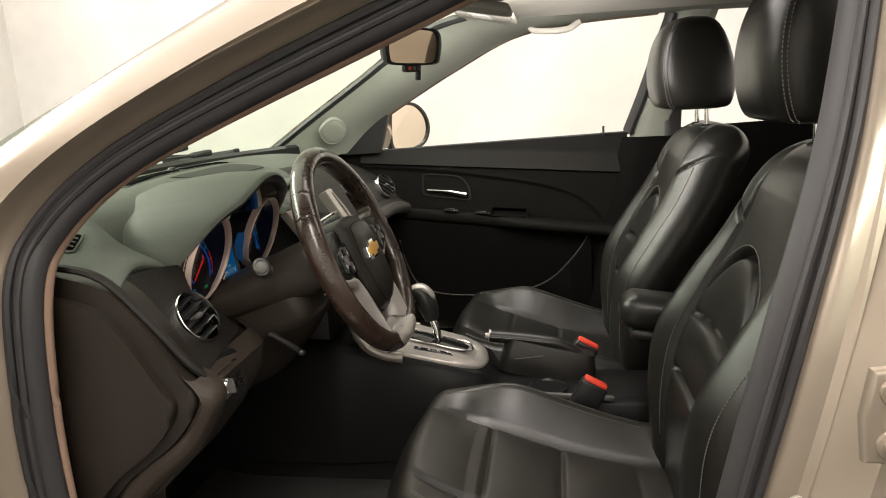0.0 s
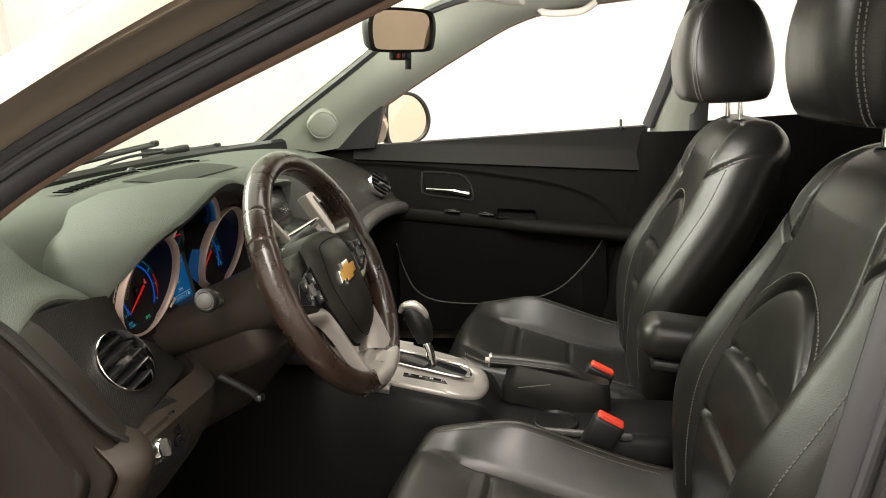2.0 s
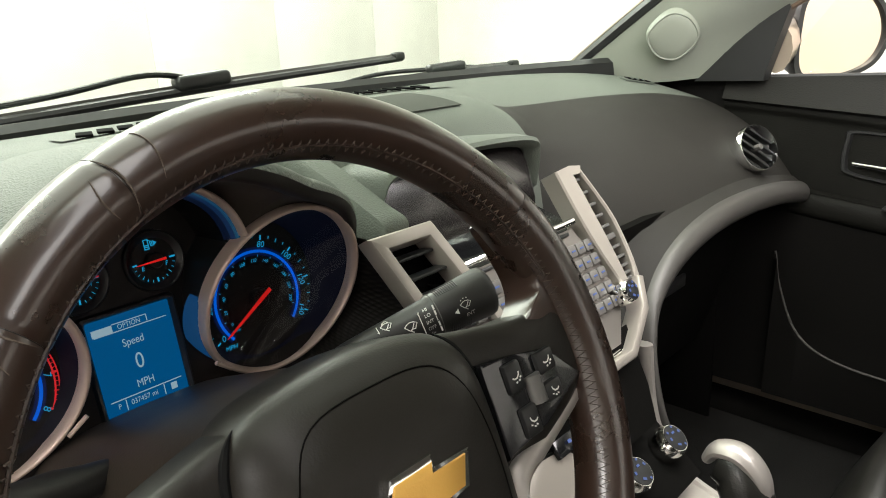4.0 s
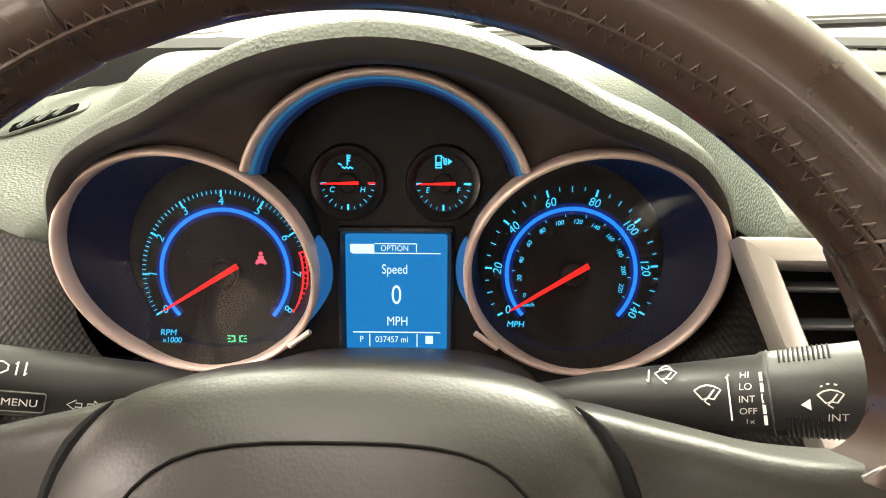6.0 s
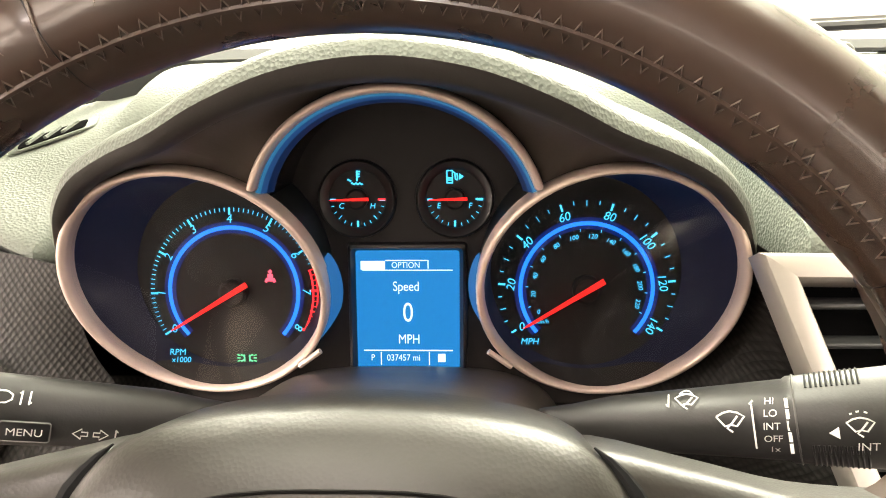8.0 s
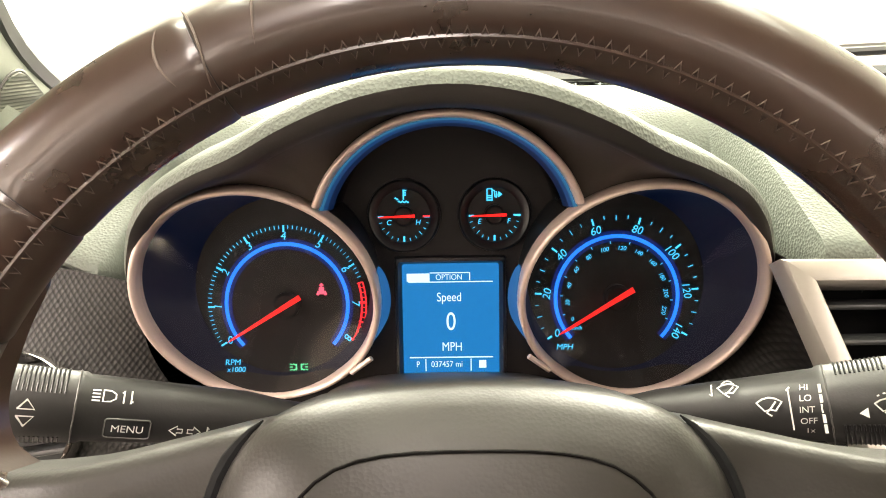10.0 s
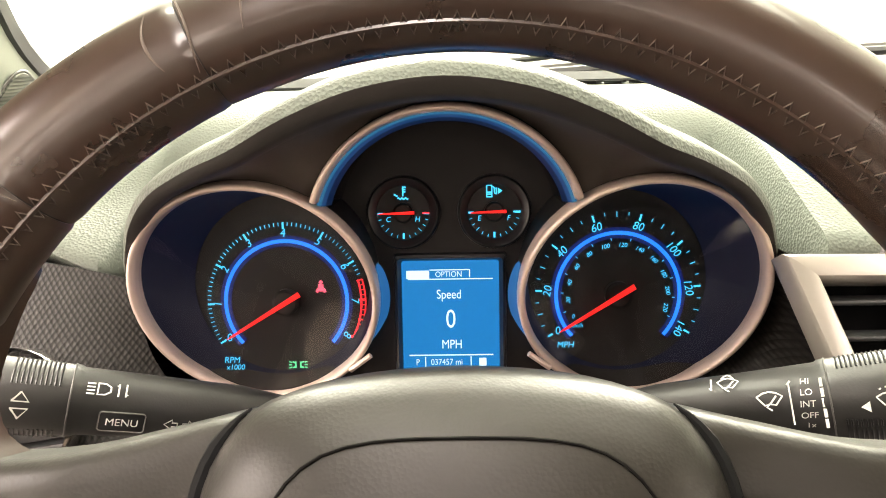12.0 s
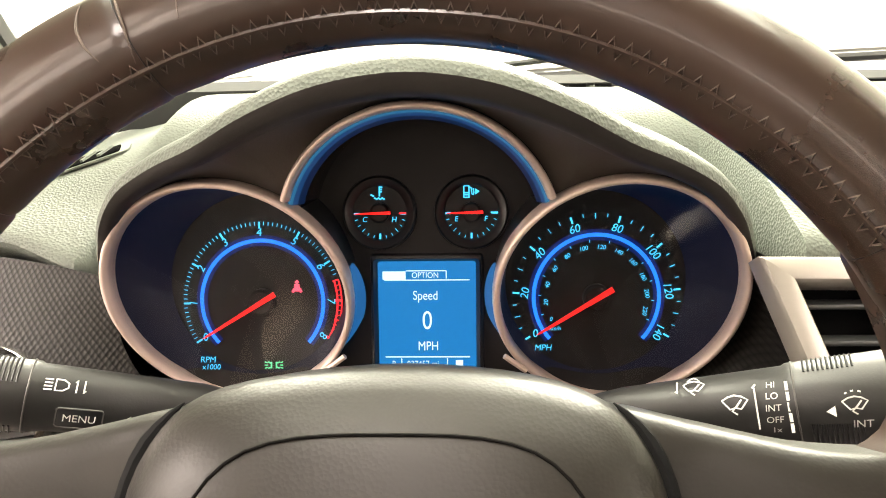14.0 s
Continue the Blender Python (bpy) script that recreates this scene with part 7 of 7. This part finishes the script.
strokes("coolant_symbol", icon_m, [[(0, 0.0042), (0, -0.0010)], [(0, -0.0010), (0, -0.0020)], [(0, 0.0036), (0.0020, 0.0036)], [(0, 0.0022), (0.0017, 0.0022)], [(0, 0.0008), (0.0017, 0.0008)], [(x - 0.0022 if x < 0 else x + 0.0010, y - 0.0014) for x, y in wave[:5]], [(x, y - 0.0034) for x, y in wave]], 0.0009, CYAN, cluster, "blue lit symbol")
icon_m = DM @ Matrix.Translation((0.0272, 0.0485, 0.001))
strokes("fuel_symbol", icon_m, [closed([(-0.0036, 0.0034), (-0.0004, 0.0034), (-0.0004, -0.0034), (-0.0036, -0.0034)]), [(-0.0036, -0.0020), (-0.0004, -0.0020)], [(-0.0036, -0.0008), (-0.0004, -0.0008)], [(-0.0040, -0.0036), (0.0, -0.0036)], [(-0.0004, 0.0028), (0.0010, 0.0022), (0.0014, -0.0016), (0.0022, -0.0020), (0.0026, -0.0006), (0.0022, 0.0020)]], 0.0008, CYAN, cluster, "blue lit symbol")
part("fuel_symbol", prism([(0.0034, -0.0020), (0.0062, 0.0), (0.0034, 0.0020)], 0.0003, icon_m), CYAN, cluster, "blue lit symbol")
# Telltales: side lamps and seat belt.
tm = DM @ Matrix.Translation((-0.0985, -0.0600, 0.001))
icon_bars("sidelamp_symbol", tm, [(-0.0016, 0, 0.0008, 0.0040, 0), (0.0016, 0, 0.0008, 0.0040, 0), (-0.0026, 0.0016, 0.0022, 0.0008, -20), (-0.0026, -0.0016, 0.0022, 0.0008, 20), (0.0026, 0.0016, 0.0022, 0.0008, 20), (0.0026, -0.0016, 0.0022, 0.0008, -20), (-0.0050, 0.0018, 0.0018, 0.0006, -15), (-0.0050, 0, 0.0018, 0.0006, 0), (-0.0050, -0.0018, 0.0018, 0.0006, 15), (0.0050, 0.0018, 0.0018, 0.0006, 15), (0.0050, 0, 0.0018, 0.0006, 0), (0.0050, -0.0018, 0.0018, 0.0006, -15)], GREENLAMP, cluster)
tm = DM @ Matrix.Translation((-0.0822, -0.0105, 0.001))
icon_bars("belt_symbol", tm, [(0, 0.0034, 0.0020, 0.0020, 45), (0, -0.0002, 0.0032, 0.0044, 0), (-0.0022, -0.0018, 0.0016, 0.0026, -25), (0.0022, -0.0018, 0.0016, 0.0026, 25)], REDLAMP, cluster)

# Information display, set into a frame.
LM = DM @ Matrix.Translation((0.0, -0.0335, 0.0))
lcd = part("display", prism(rounded(0.0615, 0.078, 0.0015), 0.0012, LM @ Matrix.Translation((0, 0, 0.0))), LCD, cluster, "bright blue lit display")
part("display_frame", loft([[tuple(LM @ Vector((p[0] * sx, p[1] * sy, h))) for p in rounded(1, 1, 0.03, 3)] for sx, sy, h in ((0.071, 0.088, 0.0), (0.069, 0.086, 0.005), (0.066, 0.082, 0.006), (0.0618, 0.0784, 0.0016))], closed_u=True), BLACK, cluster, "black display frame")


def lcd_text(txt, size, u, v, wide=0.8):
    return writing("display_word", txt, size, LM @ Matrix.Translation((u, v, 0.0018)), LCDWHITE, lcd, 0.0, "CENTER", wide)


lcd_text("Speed", 0.0082, -0.001, 0.0175)
lcd_text("0", 0.0165, 0.0, 0.0015)
lcd_text("MPH", 0.0082, 0.0005, -0.0145)
lcd_text("OPTION", 0.0050, -0.001, 0.0303, 0.9)
lcd_text("037457 mi", 0.0056, -0.003, -0.0258, 0.85)
lcd_text("P", 0.0056, -0.0215, -0.0258)
bm = bmesh.new()
for u, v, w, h in ((-0.0205, 0.0303, 0.0145, 0.0052), (-0.0005, 0.0332, 0.025, 0.0006), (0.0122, 0.0308, 0.0006, 0.005), (0.0, 0.0274, 0.0535, 0.0006), (0.0, -0.0212, 0.0535, 0.0007), (-0.0165, -0.0262, 0.0006, 0.008), (0.0125, -0.0262, 0.0006, 0.008), (0.0200, -0.0258, 0.0046, 0.0050)):
    box(w, h, 0.0003, LM @ Matrix.Translation((u, v, 0.0017)), 0.0, bm=bm)
tagged(part("display_rule", bm, LCDWHITE, lcd), "white display lines", kind="stuff")

# Dark housing between the rings and the hood.
N = 40
outline = []
for i in range(2 * N + 1):
    t = i / (2 * N)
    if t < 0.36:
        a = radians(235 - (235 - 52) * t / 0.36)
        outline.append((-RC + (RR + 0.0005) * math.cos(a), ZC + (RR + 0.0005) * math.sin(a)))
    elif t <= 0.64:
        a = radians(157 - (157 - 23) * (t - 0.36) / 0.28)
        outline.append(((ARCH_R + 0.0005) * math.cos(a), ARCH_Z + (ARCH_R + 0.0005) * math.sin(a)))
    else:
        a = radians(128 - (128 + 55) * (t - 0.64) / 0.36)
        outline.append((RC + (RR + 0.0005) * math.cos(a), ZC + (RR + 0.0005) * math.sin(a)))
hood_pts = [(-0.172, 0.268, 0.872)] + nose[0] + [(0.172, 0.268, 0.872)]
hs = [hood_pts[min(len(hood_pts) - 1, round(i / (2 * N) * (len(hood_pts) - 1)))] for i in range(2 * N + 1)]
rows = [hs, [(0.55 * x + 0.45 * q[0], 0.5 * (y + 0.010) + 0.5 * (face_y(q[1]) + 0.014), 0.55 * z + 0.45 * q[1]) for (x, y, z), q in zip(hs, outline)], [(q[0], face_y(q[1]) + 0.010, q[1]) for q in outline]]
part("binnacle", loft(rows), surface("binnacle_plastic", (0.044, 0.035, 0.029), 0.5, grain=700, bump=0.2, depth=0.0003), cluster, "black binnacle surround", 60)
low = [[(x, 0.266 - 0.03 * t, 0.846 - 0.05 * t) for x in [-0.20 + 0.40 * i / 20 for i in range(21)]] for t in (0, 0.35, 0.7, 1.0)]
part("lower_surround", loft(low, thick=-0.004), MESH, cluster, "black textured panel below the gauges")


# ---- interior mirror, visor, speakers, wipers ----
imir = thing("rear_view_mirror", "black framed rear-view mirror with button row", "rear-view mirror")
im = look((0.342, -0.038, 1.255), (-0.14, -0.87, 1.15)) @ Matrix.Diagonal((0.72, 1.02, 0.95, 1))
om = spline([(-0.122, 0.012), (-0.105, 0.033), (-0.05, 0.038), (0.05, 0.038), (0.105, 0.033), (0.122, 0.012), (0.118, -0.020), (0.098, -0.034), (0.0, -0.036), (-0.098, -0.034), (-0.118, -0.020)], 4, closed=True)
part("housing", loft([[tuple(im @ Vector((p[0] * s, p[1] * s, h))) for p in om] for s, h in ((0.0, 0.040), (0.5, 0.036), (0.85, 0.022), (1.0, 0.0), (1.0, -0.008), (0.90, -0.010), (0.87, -0.004))], closed_u=True), BLACK, imir, "black mirror housing")
part("mirror_glass", loft([[tuple(im @ Vector((p[0] * s, p[1] * s, -0.0052))) for p in om] for s in (0.885, 0.0)], closed_u=True), surface("dimmed_mirror", (0.30, 0.24, 0.175), 0.03, metal=1.0, bump=0.0, vary=0.03, rv=0.01), imir, "brown dimmed mirror glass")
part("button_bar", box(0.070, 0.016, 0.014, im @ pose(0.0, -0.042, 0.0), 0.005), BLACK, imir, "black button bar")
for k, mt in enumerate((GREYTRIM, GREYTRIM, RED)):
    part("mirror_button", box(0.010, 0.008, 0.004, im @ pose(-0.018 + 0.018 * k, -0.042, -0.008), 0.001), mt, imir, "small mirror button")
part("sensor_stub", tube([tuple(im @ Vector((-0.03, -0.046, 0.0))), tuple(im @ Vector((-0.03, -0.066, 0.0)))], 0.006, 10), BLACK, imir)
part("stem", tube(spline([tuple(im @ Vector((0, 0.01, 0.035))), (0.362, 0.05, 1.300), (0.367, 0.075, 1.325)], 5), 0.011, 10), BLACK, imir, "black mirror stem")

for x, lab in ((0.66, "folded grey sun visor with white label"), (0.08, "folded grey sun visor above the wheel")):
    vis = thing("sun_visor", lab, "sun visor", "sun visors")
    part("panel", box(0.36, 0.16, 0.020, pose(x, -0.155, 1.350, 12), 0.009, 3), HEADLINER, vis)
    part("warning_label", box(0.10, 0.05, 0.0006, pose(x + 0.05, -0.150, 1.3405, 12), 0.0), WHITEPRINT, vis, "white warning label")
    part("hinge_rod", tube([(x - 0.19, -0.085, 1.362), (x + 0.19, -0.085, 1.362)], 0.006, 10), HEADLINER, vis)
cons = finish(box(0.22, 0.15, 0.035, pose(CL, -0.155, 1.372, 8), 0.012, 3), "overhead_console", HEADLINER)
tagged(cons, "grey beige overhead console with map lamps", "overhead console")
grab = thing("grab_handle", "grey roof grab handle over the passenger door", "grab handle")
part("bar", tube(spline([(0.955, -0.26, 1.333), (0.935, -0.28, 1.315), (0.93, -0.36, 1.312), (0.945, -0.40, 1.332)], 5), 0.009, 10), HEADLINER, grab)

# Round tweeter covers in the pillar feet.
tw = thing("tweeter_cover", "round grey-green tweeter cover in pillar trim", "speaker cover")
twm = basis((0.978, 0.345, 1.062), (0, 1, -0.75), (-0.85, -0.35, -0.40))
to = spline([(0.045, 0.006), (0.030, 0.034), (0.0, 0.040), (-0.032, 0.030), (-0.044, -0.004), (-0.030, -0.034), (0.002, -0.040), (0.034, -0.030)], 5, closed=True)
part("rim", loft([[tuple(twm @ Vector((p[0] * s * 0.90, p[1] * s * 0.90, h))) for p in to] for s, h in ((1.08, -0.012), (1.04, 0.0015), (1.0, 0.003), (0.94, 0.0018), (0.9, 0.003), (0.6, 0.0042), (0.3, 0.0050), (0.0, 0.0053))], closed_u=True), PILLAR, tw, "", 60)

# Wiper arms on the glass.
def wiper(arm, tip0, tip1, at, label):
    w = thing("wiper", label, "wiper", "wipers")
    t0, t1 = np.array(tip0), np.array(tip1)
    mid = t0 + (t1 - t0) * at
    part("arm", tube(spline(arm + [tuple(mid + np.array((0, 0, 0.014)))], 6), 0.0038, 8), BLACK, w, "black wiper arm")
    part("blade", tube(spline([tip0, tuple((t0 + t1) / 2 + np.array((0, 0, 0.004))), tip1], 8), lambda s: 0.0090 - 0.0022 * s, 8, flat=0.75), RUBBER, w, "black wiper blade")
    part("blade_spoiler", tube(spline([tuple(t0 + np.array((0, 0.004, 0.006))), tuple((t0 + t1) / 2 + np.array((0, 0.004, 0.010))), tuple(t1 + np.array((0, 0.004, 0.005)))], 8), 0.0032, 6), SWEEPGREY, w, "grey upper edge of the blade")
    part("bracket", box(0.078, 0.020, 0.024, look(tuple(mid + np.array((0, 0, 0.014))), tuple(t1 + np.array((0, 0, 0.014)))) @ pose(0, 0, 0, 0, 90), 0.007, 3), BLACK, w, "wiper bracket")
    part("end_clip", box(0.022, 0.014, 0.016, look(tuple(t1 + np.array((-0.008, 0, 0.003))), tuple(t1 + np.array((1, 0, 0.05)))) @ pose(0, 0, 0, 0, 90), 0.004), BLACK, w)
    return w


wiper([(-0.24, 0.74, 1.014), (0.0, 0.70, 1.032), (0.126, 0.676, 1.044), (0.235, 0.670, 1.058)], (-0.160, 0.672, 1.008), (0.668, 0.668, 1.049), 0.565, "black wiper resting along the windscreen base")
wiper([(0.60, 0.82, 0.995), (0.70, 0.77, 1.018)], (0.66, 0.745, 1.000), (0.96, 0.655, 1.016), 0.5, "black passenger wiper at the windscreen base")
# Pedals in the driver's footwell.
for x, lab, h in ((-0.02, "black rubber brake pedal on steel arm", 0.06), (0.11, "black accelerator pedal on steel arm", 0.10)):
    pd = thing("pedal", lab, "pedal", "pedals")
    part("pad", box(0.06, 0.016, h, pose(x, 0.50, 0.47, -30), 0.005), RUBBER, pd)
    part("arm", tube(spline([(x, 0.51, 0.48), (x, 0.60, 0.56), (x, 0.66, 0.68)], 4), 0.008, 8), STEEL, pd)
